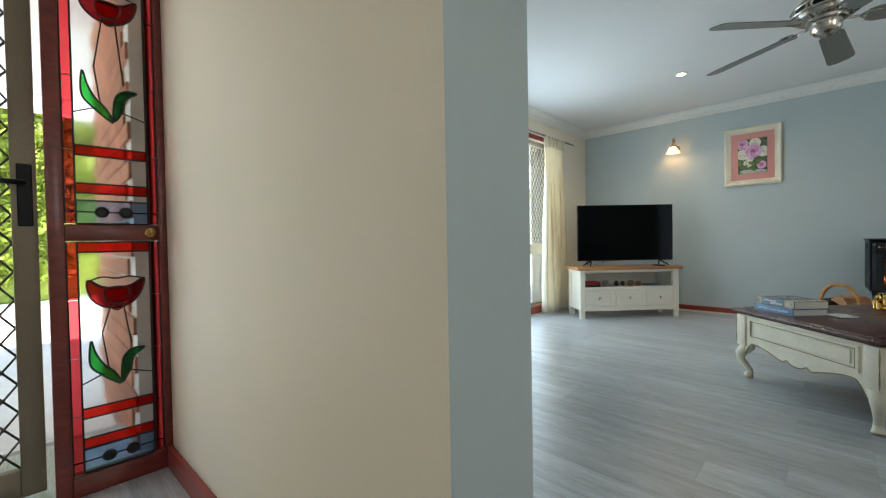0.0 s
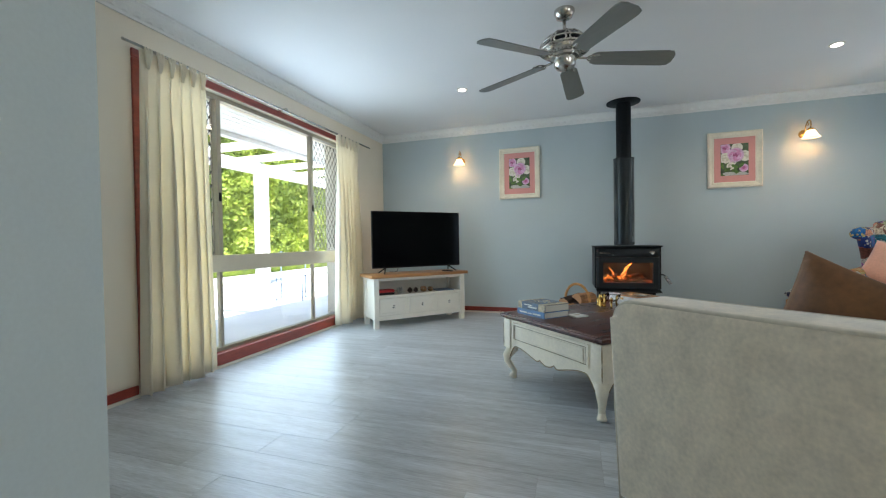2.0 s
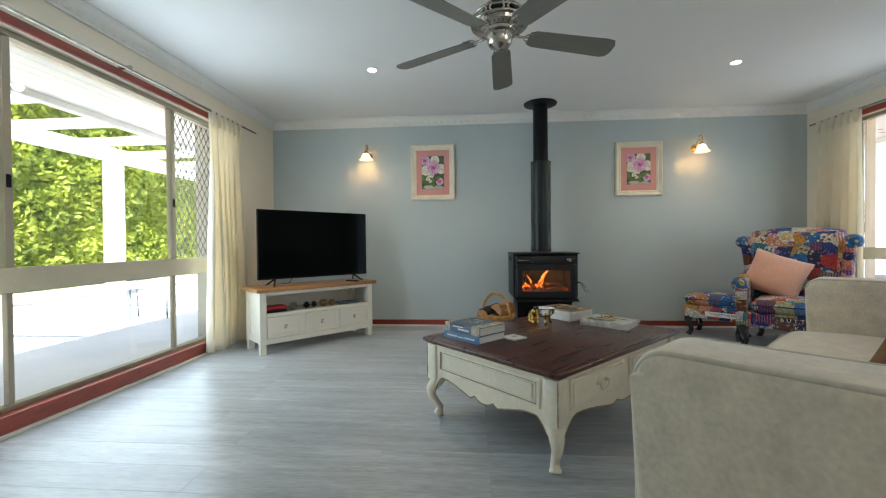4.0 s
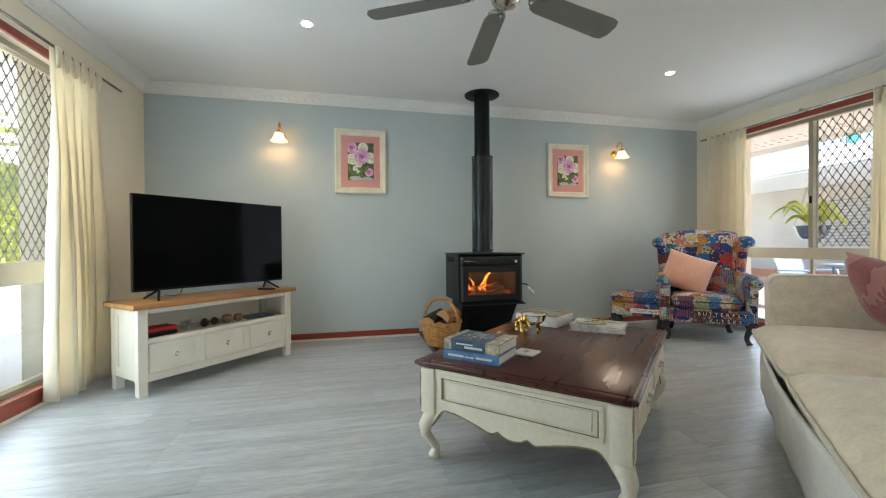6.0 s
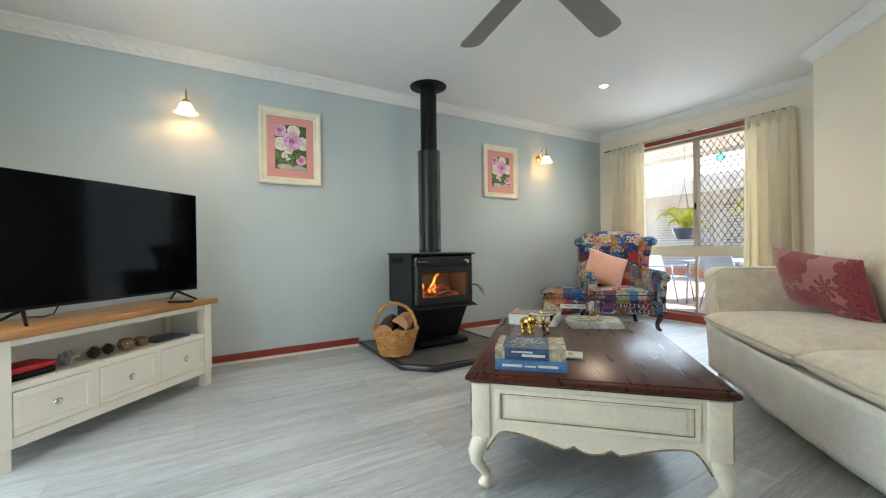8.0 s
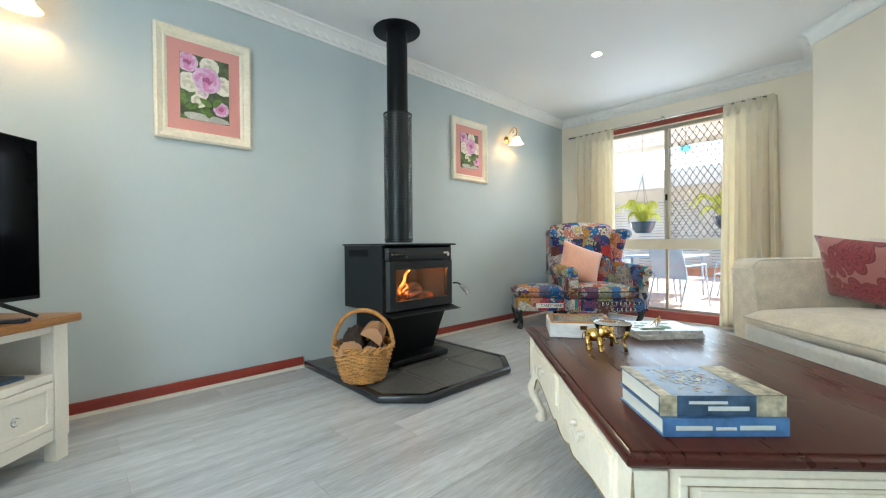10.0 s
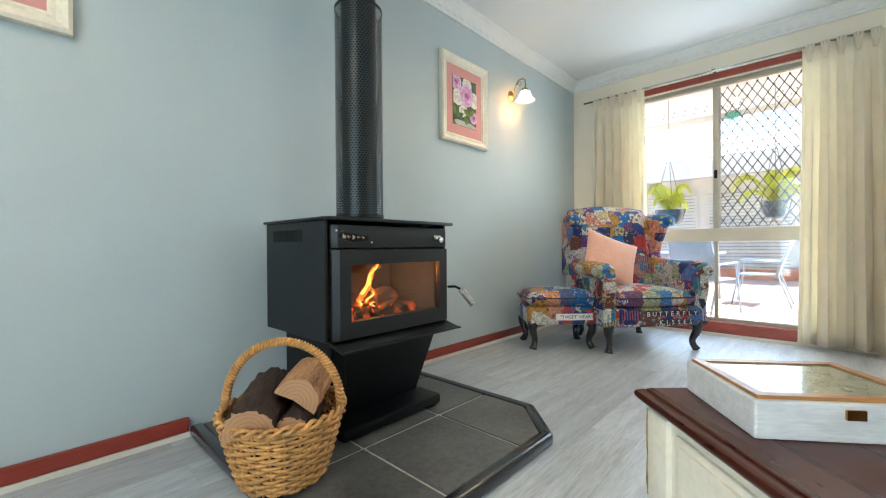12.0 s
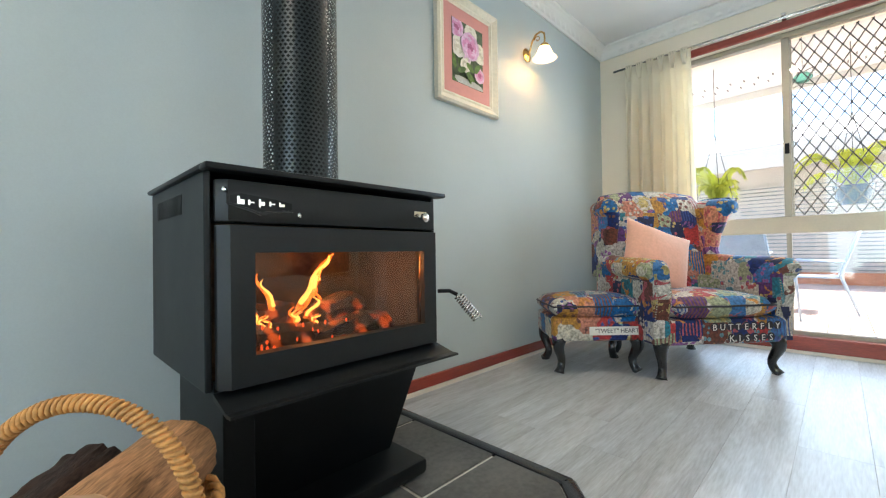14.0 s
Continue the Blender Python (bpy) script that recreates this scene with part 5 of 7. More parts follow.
# ---- ceiling fan ----
FM = pose(-0.025, 3.19, H)
fan = thing("ceiling_fan", FM, "ornate nickel ceiling fan with five grey blades", "ceiling fan")
part("canopy", lathe(bmesh.new(), [(0.065, 0.0), (0.065, -0.015), (0.05, -0.045), (0.022, -0.06)], 24), M_NICKEL, fan, smooth=40)
part("downrod", lathe(bmesh.new(), [(0.011, -0.055), (0.011, -0.17)], 12), M_NICKEL, fan, smooth=True)
part("housing_core", lathe(bmesh.new(), [(0.03, -0.146), (0.085, -0.164), (0.112, -0.205), (0.112, -0.235), (0.095, -0.25)], 32), M_TVBLK, fan, "dark housing core", smooth=40)
bm = bmesh.new()
for k in range(20):
    a = k * 2 * math.pi / 20
    s_ = 1 if k % 2 else -1
    tube(bm, [((0.03 + 0.087 * q) * math.cos(a + s_ * 0.16 * math.sin(q * 3.1)), (0.03 + 0.087 * q) * math.sin(a + s_ * 0.16 * math.sin(q * 3.1)), -0.140 - 0.069 * q ** 2.2) for q in [i / 7 for i in range(8)]], [0.005] * 8, 6)
    tube(bm, [(0.118 * math.cos(a + s_ * 0.1 * math.sin(q * 3.1)), 0.118 * math.sin(a + s_ * 0.1 * math.sin(q * 3.1)), -0.205 - 0.032 * q) for q in [i / 4 for i in range(5)]], 0.005, 6)
part("filigree", bm, M_NICKEL, fan, "openwork nickel scrolls", smooth=True)
for r, z, w in ((0.118, -0.207, 0.006), (0.118, -0.240, 0.008), (0.06, -0.150, 0.005)):
    part("ring", tube(bmesh.new(), [(r * math.cos(i * math.pi / 18), r * math.sin(i * math.pi / 18), z) for i in range(36)], w, 8, closed=True), M_NICKEL, fan, smooth=True)
part("motor_base", lathe(bmesh.new(), [(0.11, -0.244), (0.105, -0.262), (0.072, -0.275), (0.07, -0.29), (0.055, -0.295), (0.053, -0.335), (0.042, -0.352), (0.018, -0.365), (0.006, -0.372)], 32), M_NICKEL, fan, smooth=35)
bm = bmesh.new()
for k in range(30):
    a = k * 2 * math.pi / 30
    tube(bm, [(0.109 * math.cos(a), 0.109 * math.sin(a), -0.25), (0.085 * math.cos(a), 0.085 * math.sin(a), -0.271)], 0.0035, 5)
part("fluting", bm, M_NICKEL, fan, smooth=True)
for ob in fan.children:
    if ob.name.split(".")[0] in ("filigree", "ring", "motor_base", "fluting", "housing", "motor_core"):
        ob.scale = (1.28, 1.28, 1.06)
for deg in (156, 84, 12, 228, 300):
    m = pose(0, 0, -0.282, 0, 0, deg)
    bm = bmesh.new()
    tube(bm, [(0.06, 0, -0.018), (0.10, 0, -0.03), (0.15, 0, -0.032)], [0.008, 0.007, 0.007], 8)
    for s_ in (-1, 1):
        tube(bm, [(0.145 + 0.030 * (1 - math.cos(q)) / 1.0, s_ * 0.030 * math.sin(q) + s_ * 0.008, -0.033) for q in [i * math.pi / 6 for i in range(9)]], 0.0045, 6)
        tube(bm, [(0.20 + 0.018 * math.cos(q), s_ * (0.022 + 0.016 * math.sin(q)), -0.033) for q in [i * math.pi / 5 for i in range(9)]], 0.004, 6)
    tube(bm, [(0.15, 0, -0.033), (0.235, 0, -0.033)], 0.005, 6)
    br = part("blade_bracket", bm, M_NICKEL, fan, "scrolled nickel bracket", smooth=True)
    br.matrix_basis = m
    bm = bmesh.new()
    ol = [(0.165, -0.042), (0.20, -0.058), (0.62, -0.070), (0.655, -0.062), (0.672, -0.03), (0.672, 0.03), (0.655, 0.062), (0.62, 0.070), (0.20, 0.058), (0.165, 0.042)]
    prism(bm, ol, -0.003, 0.003)
    b = part("blade", bm, M_BLADE, fan, "grey fan blade")
    b.matrix_basis = m @ pose(0, 0, -0.026, -13, 3.4)

# ---- wall lamps ----
def wall_lamp(x, z):
    root = thing("wall_lamp", pose(x, YN, z), "lit brass wall lamp with a frosted bell shade", "wall lamp", "wall lamps")
    part("wall_plate", lathe(bmesh.new(), [(0.045, 0.001), (0.045, 0.006), (0.032, 0.014), (0.012, 0.022)], 20, (0, 0, 0), Matrix.Rotation(radians(90), 4, "X")), M_BRASS, root, smooth=40)
    pts = [(0, -0.015, 0.0), (0, -0.03, 0.03), (0, -0.045, 0.075), (0, -0.075, 0.112), (0, -0.11, 0.118), (0, -0.135, 0.098), (0, -0.138, 0.062), (0, -0.135, 0.03)]
    part("arm", tube(bmesh.new(), pts, 0.006, 8), M_BRASS, root, smooth=True)
    part("scroll", tube(bmesh.new(), [(0, -0.085 + 0.022 * math.cos(a) * (1 - a / 9), 0.078 + 0.022 * math.sin(a) * (1 - a / 9)) for a in [0.45 * i for i in range(15)]], 0.0035, 6), M_BRASS, root, smooth=True)
    part("cap", lathe(bmesh.new(), [(0.012, 0.035), (0.026, 0.025), (0.028, 0.008)], 20, (0, -0.135, 0)), M_BRASS, root, smooth=40)
    sh_ = part("shade", lathe(bmesh.new(), [(0.024, 0.012), (0.036, 0.0), (0.047, -0.025), (0.060, -0.05), (0.078, -0.066), (0.076, -0.067), (0.057, -0.051), (0.044, -0.025), (0.033, -0.002), (0.02, 0.010)], 28, (0, -0.135, 0), caps=False), M_LAMPGLASS, root, "frosted bell glass shade", smooth=True)
    d = bpy.data.lights.new("wall_lamp_bulb", "POINT")
    d.energy, d.color, d.shadow_soft_size = 0.45, (1.0, 0.60, 0.27), 0.03
    new("wall_lamp_bulb", d).location = (x, YN - 0.135, z - 0.036)


wall_lamp(-1.385, 1.99)
wall_lamp(2.29, 1.99)


# ---- downlights ----
def downlight(x, y):
    root = thing("downlight", pose(x, y, H), "small round white recessed downlight, switched on", "ceiling light", "downlights")
    part("rim", lathe(bmesh.new(), [(0.036, -0.001), (0.036, -0.006), (0.048, -0.006), (0.052, -0.001)], 28), M_WHITE, root, smooth=30)
    part("lens", lathe(bmesh.new(), [(0.035, -0.0075), (0.035, -0.0035)], 28), M_DOWN, root, "glowing lens")
    d = bpy.data.lights.new("downlight_lamp", "SPOT")
    d.energy, d.color, d.spot_size, d.spot_blend, d.shadow_soft_size = 6.4, (1.0, 0.80, 0.58), radians(160), 0.6, 0.04
    ob = new("downlight_lamp", d)
    ob.matrix_world = look((x, y, H - 0.02), (x, y + 0.001, 0))


for x, y in ((-1.01, 4.25), (1.98, 4.39)):
    downlight(x, y)


# ---- entry: stained-glass sidelight and security door ----
M_LEAD = material("dark_lead_came", (0.012, 0.012, 0.014), 0.5, 0.2, vary=0.1, bump=0)


def stained(name, colour, rough=0.08):
    return glass(name, colour, rough, 1.1)


G_CLEAR = stained("rippled_clear_glass", (0.86, 0.86, 0.88), 0.22)
G_MILK = stained("milky_white_glass", (0.95, 0.95, 0.95), 0.3)
G_RED = stained("red_stained_glass", (0.85, 0.03, 0.02))
G_DKRED = stained("dark_red_stained_glass", (0.30, 0.015, 0.02))
G_PINK = stained("rose_stained_glass", (0.66, 0.06, 0.07))
G_GREEN = stained("green_stained_glass", (0.05, 0.42, 0.06))
G_DKGREEN = stained("dark_green_stained_glass", (0.02, 0.18, 0.06))
G_BLUE = stained("pale_blue_stained_glass", (0.38, 0.55, 0.88))
G_ORANGE = stained("orange_stained_glass", (0.90, 0.28, 0.03))

# same red timber, with the sidelight frame's backlit shade put into the colour
M_SIDERED = material("shaded_red_stained_timber", (0.17, 0.022, 0.015), 0.35, vary=0.25, scale=5, grain=40, bump=0.05, stretch=(1, 1, 6), coat=0.3)
# door frame colour darkened to carry the shade of its backlit side
M_BRONZE = material("shaded_bronze_door_frame", (0.24, 0.20, 0.14), 0.4, 0.3, vary=0.06, grain=100, bump=0.01)
side = thing("window_3", Matrix.Translation((-1.945, 0.025, 0)), "red timber sidelight with stained-glass tulips", "window", "", "structure")
# local y 0 .. 0.34 across, z up; the room is at +x
SW = 0.335
for (a, b, c, d) in ((0.0, 0.045, 0.0, 2.12), (SW - 0.014, SW + 0.014, 0.0, 2.12), (0.045, SW - 0.014, 0.0, 0.075), (0.045, SW - 0.014, 0.925, 0.985), (0.045, SW - 0.014, 2.05, 2.12)):
    part("window_frame", boxes((-0.045, 0.012, a, b, c, d), bevel=0.005), M_SIDERED, side, smooth=35)


def gpiece(poly, mat, name="pane", x=0.0):
    """A flat piece of glass with lead round its edge; poly in (y, z)."""
    m3 = Matrix(((0, 0, 1, x), (1, 0, 0, 0), (0, 1, 0, 0), (0, 0, 0, 1)))
    bm = prism(bmesh.new(), poly, -0.0025, 0.0025, m3)
    bmesh.ops.recalc_face_normals(bm, faces=bm.faces)
    p = part(name, bm, mat, side)
    p.visible_shadow = False
    bm = tube(bmesh.new(), [(x + 0.001, y, z) for y, z in poly], 0.0032, 5, closed=True)
    part("lead", bm, M_LEAD, p)
    return p


def smooth_poly(pts, n=5):
    """Catmull-Rom loop through pts."""
    out, N_ = [], len(pts)
    for i in range(N_):
        p0, p1, p2, p3 = [Vector((*pts[(i + k) % N_], 0)) for k in (-1, 0, 1, 2)]
        for j in range(n):
            t_ = j / n
            v = 0.5 * ((2 * p1) + (p2 - p0) * t_ + (2 * p0 - 5 * p1 + 4 * p2 - p3) * t_ ** 2 + (3 * p1 - p0 - 3 * p2 + p3) * t_ ** 3)
            out.append((v.x, v.y))
    return out


def tulip_panel(z0, z1):
    ya, yb = 0.047, SW - 0.016
    h = z1 - z0
    gpiece([(ya + 0.03, z0), (yb - 0.03, z0), (yb - 0.03, z1), (ya + 0.03, z1)], G_CLEAR, x=-0.010)
    for a, b in ((ya, ya + 0.029), (yb - 0.029, yb)):
        for k in range(4):
            gpiece([(a, z0 + h * k / 4 + 0.001), (b, z0 + h * k / 4 + 0.001), (b, z0 + h * (k + 1) / 4 - 0.001), (a, z0 + h * (k + 1) / 4 - 0.001)], G_PINK)
    for q, mat, t_ in ((0.0, G_BLUE, 0.085), (0.105, G_RED, 0.036), (0.235, G_RED, 0.036), (0.955, G_RED, 0.036)):
        gpiece([(ya + 0.031, z0 + h * q), (yb - 0.031, z0 + h * q), (yb - 0.031, z0 + h * q + t_), (ya + 0.031, z0 + h * q + t_)], mat)
    c = (ya + yb) / 2
    for d in (-0.035, 0.035):
        part("dark_boss", lathe(bmesh.new(), [(0.019, -0.006), (0.021, 0.0), (0.012, 0.008)], 16, (0.004, c + d, z0 + 0.043), Matrix.Rotation(radians(90), 4, "Y")), M_LEAD, side, smooth=40)
    zf = z0 + h * 0.72
    gpiece(smooth_poly([(c - 0.082, zf + 0.095), (c - 0.075, zf + 0.03), (c - 0.035, zf - 0.008), (c + 0.025, zf - 0.01), (c + 0.07, zf + 0.03), (c + 0.085, zf + 0.095), (c + 0.03, zf + 0.062), (c - 0.03, zf + 0.062)]), G_DKRED, "petal", 0.004)
    gpiece(smooth_poly([(c - 0.074, zf + 0.090), (c - 0.03, zf + 0.066), (c + 0.03, zf + 0.066), (c + 0.077, zf + 0.090), (c + 0.04, zf + 0.102), (c, zf + 0.097), (c - 0.04, zf + 0.104)]), G_MILK, "petal", 0.003)
    gpiece(smooth_poly([(c - 0.035, zf + 0.055), (c - 0.028, zf + 0.012), (c + 0.02, zf + 0.010), (c + 0.036, zf + 0.055), (c, zf + 0.066)]), G_RED, "petal", 0.008)
    gpiece(smooth_poly([(c - 0.022, zf - 0.004), (c, zf - 0.022), (c + 0.022, zf - 0.004), (c, zf)]), G_ORANGE, "petal", 0.006)
    zl = z0 + h * 0.36
    gpiece(smooth_poly([(c - 0.078, zl + 0.175), (c - 0.082, zl + 0.09), (c - 0.05, zl + 0.045), (c + 0.005, zl), (c - 0.012, zl + 0.045), (c - 0.045, zl + 0.085), (c - 0.066, zl + 0.13)]), G_GREEN, "leaf", 0.004)
    gpiece(smooth_poly([(c + 0.08, zl + 0.125), (c + 0.04, zl + 0.125), (c + 0.012, zl + 0.09), (c + 0.008, zl + 0.005), (c + 0.035, zl + 0.05), (c + 0.045, zl + 0.095)]), G_DKGREEN, "leaf", 0.006)
    bm = bmesh.new()
    for pts in ([(c - 0.02, zf - 0.01), (c - 0.045, zl + 0.2), (c - 0.03, zl + 0.07)], [(c + 0.02, zf - 0.01), (c + 0.04, zl + 0.15)], [(ya + 0.03, zl + 0.02), (c - 0.04, zl + 0.05)], [(yb - 0.03, zl + 0.02), (c + 0.03, zl + 0.045)], [(ya, z0 + 0.043), (yb, z0 + 0.043)]):
        tube(bm, [(0.0, y, z) for y, z in pts], 0.0025, 5)
    part("lead_line", bm, M_LEAD, side)


tulip_panel(0.078, 0.922)
tulip_panel(0.988, 2.047)
lock = thing("door_lock", Matrix.Translation((-1.932, 0.315, 0.955)), "small brass door lock on the red frame", "lock")
part("body", lathe(bmesh.new(), [(0.018, 0.001), (0.018, 0.008), (0.011, 0.012), (0.011, 0.03), (0.004, 0.034)], 16, (0, 0, 0), Matrix.Rotation(radians(90), 4, "Y")), M_BRASS, lock, smooth=35)

sdoor = thing("door_1", Matrix.Translation((-2.06, -0.88, 0)), "bronze framed security screen door with diamond mesh", "door", "", "structure")
for (a, b, c, d) in ((0.0, 0.07, 0.02, 2.1), (0.82, 0.885, 0.02, 2.1), (0.07, 0.82, 0.02, 0.12), (0.07, 0.82, 2.0, 2.1)):
    part("door_frame", boxes((-0.018, 0.018, a, b, c, d), bevel=0.004), M_BRONZE, sdoor, smooth=35)
part("lattice_screen", lattice(0.0, 0.07, 0.82, 0.12, 2.0, 0.075, 0.10, 0.0036), M_MESH, sdoor, smooth=True)
bm = boxes((0.018, 0.03, 0.835, 0.875, 0.98, 1.20), bevel=0.004)
part("lock_plate", bm, M_TVBLK, sdoor)
part("door_handle", tube(bmesh.new(), [(0.03, 0.855, 1.13), (0.06, 0.855, 1.13), (0.065, 0.80, 1.132), (0.065, 0.73, 1.135)], 0.009, 8), M_TVBLK, sdoor, "black lever handle", smooth=True)

# ---- garden side ----
M_PAVE = material("pale_sunlit_paving", (0.74, 0.73, 0.70), 0.8, vary=0.06, scale=1.5, grain=30, bump=0.1)
M_WPAINT = material("white_exterior_paint", (0.80, 0.80, 0.78), 0.6, vary=0.03, scale=2, grain=60)
M_LEAF = material("hedge_leaf", (0.32, 0.37, 0.04), 0.6, vary=0.45, scale=1.2, grain=12, bump=0, second=(0.09, 0.15, 0.02))
M_BRICK = material("orange_clay_brick", (0.42, 0.17, 0.09), 0.85, vary=0.25, scale=6, grain=60, bump=0.15, rand=0.2)
M_PAVER = material("salmon_clay_paver", (0.46, 0.33, 0.26), 0.8, vary=0.15, scale=3, grain=50, bump=0.08, rand=0.12)
M_SOFFIT = material("white_soffit_sheet", (0.66, 0.64, 0.60), 0.7, vary=0.03, scale=2, grain=90)
# outdoor glare cut in the colour: the wing's pale cladding and blinds greyed
M_WING = material("dimmed_cream_cladding", (0.42, 0.40, 0.36), 0.7, vary=0.08, scale=2, grain=60)
M_TERRA = material("terracotta", (0.48, 0.20, 0.11), 0.8, vary=0.2, scale=12, grain=60, bump=0.1)
M_BLUEPOT = material("blue_glazed_pot", (0.02, 0.06, 0.12), 0.25, vary=0.2, scale=8, bump=0.02, coat=0.4)
M_FERN = material("light_green_frond", (0.42, 0.46, 0.05), 0.55, vary=0.3, scale=6, grain=30, bump=0)
nt = M_FERN.node_tree
tr, mx = nt.nodes.new("ShaderNodeBsdfTranslucent"), nt.nodes.new("ShaderNodeMixShader")
tr.inputs["Color"].default_value = (0.62, 0.66, 0.08, 1)
mx.inputs[0].default_value = 0.6
nt.links.new(nt.nodes["Principled BSDF"].outputs[0], mx.inputs[1])
nt.links.new(tr.outputs[0], mx.inputs[2])
nt.links.new(mx.outputs[0], nt.nodes["Material Output"].inputs["Surface"])
M_BLUEMETAL = material("blue_grey_painted_metal", (0.26, 0.34, 0.44), 0.4, 0.3, vary=0.1, grain=80, bump=0.02)
# blue-grey that stands for the unlit room behind the wing's blinds
M_DIMROOM = material("dim_room_shade", (0.22, 0.26, 0.28), 0.2, vary=0.3, scale=2, grain=10, bump=0)
M_SOIL = material("garden_soil", (0.06, 0.045, 0.03), 0.9, vary=0.3, scale=10)

bm = boxes((-300, XW - T, -300, 300, -0.30, -0.10))
box(bm, XW - T, XE + T, -300, YS - T, -0.30, -0.10)
box(bm, XW - T, XE + T, YN + T, 300, -0.30, -0.10)
box(bm, XE + T, 300, -300, 300, -0.30, -0.1285)
structure("ground", bm, M_PAVE, "pale paved ground round the house")
# hedge: leafy face over a dense core, uneven outline
rs = np.random.RandomState(3)


def hedge(x0, x1, y0, y1, h, n, nrm):
    root = thing("hedge", Matrix.Translation(((x0 + x1) / 2, (y0 + y1) / 2, -0.1)), "tall clipped green hedge in sunlight", "hedge", "garden hedges", "stuff")
    cx, cy = (x0 + x1) / 2, (y0 + y1) / 2
    part("core", boxes((x0 - cx + 0.25, x1 - cx - 0.25, y0 - cy + 0.25, y1 - cy - 0.25, 0, h - 0.3)), M_LEAF, root)
    vs, fs = [], []
    for _ in range(n):
        if nrm == "x":
            px, py = x1 - cx + rs.normal(0, 0.05), rs.uniform(y0, y1) - cy
        else:
            px, py = rs.uniform(x0, x1) - cx, y0 - cy + rs.normal(0, 0.05)
        pz = rs.uniform(0.05, 1) ** 0.9 * h
        bumpy = 0.28 * noise.noise(Vector((px * 0.9, py * 0.9, pz * 0.9))) + 0.12 * noise.noise(Vector((px * 2.5, py * 2.5, pz * 2.5)))
        if nrm == "x":
            px += bumpy
        else:
            py -= bumpy
        pz += bumpy * 0.5
        c = Vector((px, py, pz))
        a = Vector(rs.normal(0, 1, 3)).normalized()
        b = a.cross(Vector(rs.normal(0, 1, 3))).normalized()
        s = rs.uniform(0.05, 0.12)
        k = len(vs)
        vs += [c - a * s, c + b * s * 0.45 + a * 0.02, c + a * s, c - b * s * 0.45]
        fs.append((k, k + 1, k + 2, k + 3))
    me = bpy.data.meshes.new("leaves")
    me.from_pydata([tuple(v) for v in vs], [], fs)
    me.materials.append(M_LEAF)
    ob = new("leaves", me)
    ob.parent = root
    ob["kind"] = "stuff"


hedge(-12.0, -10.6, -9.0, 17.0, 5.6, 55000, "x")
hedge(-10.6, -3.0, 17.0, 18.4, 5.6, 12000, "y")
# pergola
perg = thing("pergola", Matrix(), "white painted timber pergola on square posts", "pergola")
for y in (1.2, 5.0, 8.83, 12.7):
    part("post", boxes((-7.83, -7.57, y - 0.13, y + 0.13, -0.10, 2.75), bevel=0.01), M_WPAINT, perg)
part("beam", boxes((-7.79, -7.61, -0.5, 15.0, 2.75, 3.02), bevel=0.008), M_WPAINT, perg)
for i in range(13):
    y = 0.2 + i * 1.2
    part("rafter", boxes((-8.3, -3.95, y - 0.035, y + 0.035, 3.021, 3.19), bevel=0.005), M_WPAINT, perg)
eave = thing("trim_eave_west", Matrix(), "white boarded eave over the garden window", "eave", "", "structure")
for i in range(10):
    x = -4.0 + i * 0.123
    part("soffit_board", boxes((x, x + 0.119, 1.01, 9, 2.33, 2.345)), M_WPAINT, eave)
part("gutter", boxes((-4.10, -4.005, 1.01, 9, 2.27, 2.40), bevel=0.01), M_WPAINT, eave)
part("roof_slope", prism(bmesh.new(), [(-4.1, 2.41), (-2.3, 3.0), (-2.3, 3.05), (-4.1, 2.46)], -9, 1, Matrix(((1, 0, 0, 0), (0, 0, -1, 0), (0, 1, 0, 0), (0, 0, 0, 1)))), M_TERRA, eave)
bench = thing("garden_chair", pose(-5.0, 6.6, -0.10, 0, 0, 30), "white metal garden chair on the paving", "chair")
bm = bmesh.new()
for sx in (-0.22, 0.22):
    tube(bm, [(sx, -0.22, 0), (sx, -0.2, 0.44), (sx, 0.22, 0.44), (sx, 0.28, 0.9)], 0.012, 8)
    tube(bm, [(sx, 0.25, 0), (sx, 0.2, 0.44)], 0.012, 8)
part("frame", bm, M_BLUEMETAL, bench, smooth=True)
for k in range(7):
    part("slat", boxes((-0.22, 0.22, -0.2 + k * 0.06, -0.16 + k * 0.06, 0.445, 0.457)), M_WPAINT, bench)

# brick pier beside the garden window
pier = thing("brick_pier", Matrix.Translation((XW - T - 0.12, 4.85, -0.1)), "orange clay brick wall edge outside the window", "brick wall", "", "structure")
part("mortar", boxes((-0.11, 0.115, -0.02, 0.70, 0, 2.42)), M_GROUT, pier)

# porch outside the entry door: brick return wall and an added low roof
porch = thing("porch", Matrix(), "brick porch wall under an added unseen roof that cuts daylight", "porch", "", "structure")
part("brick_backing", boxes((-3.56, -2.18, 0.300, 0.358, -0.1, 2.33)), M_GROUT, porch)
bm_me = {}
for row in range(28):
    x = -3.56 + (0.0 if row % 2 else 0.115)
    z = -0.09 + row * 0.086
    for k in range(6):
        if x + 0.22 > -2.175:
            continue
        if "b" not in bm_me:
            b_ = boxes((0, 0.22, 0, 0.012, 0, 0.076), bevel=0.002)
            bm_me["b"] = bpy.data.meshes.new("brick")
            b_.to_mesh(bm_me["b"])
            b_.free()
            bm_me["b"].materials.append(M_BRICK)
        o = new("brick", bm_me["b"])
        o.parent = porch
        o.location = (x, 0.2885, z)
        x += 0.23
# unseen roof and gutter, added to hold daylight off the entry
part("added_porch_roof", boxes((-5.2, -2.18, -3.0, 1.0, 2.335, 2.36)), M_WPAINT, porch)
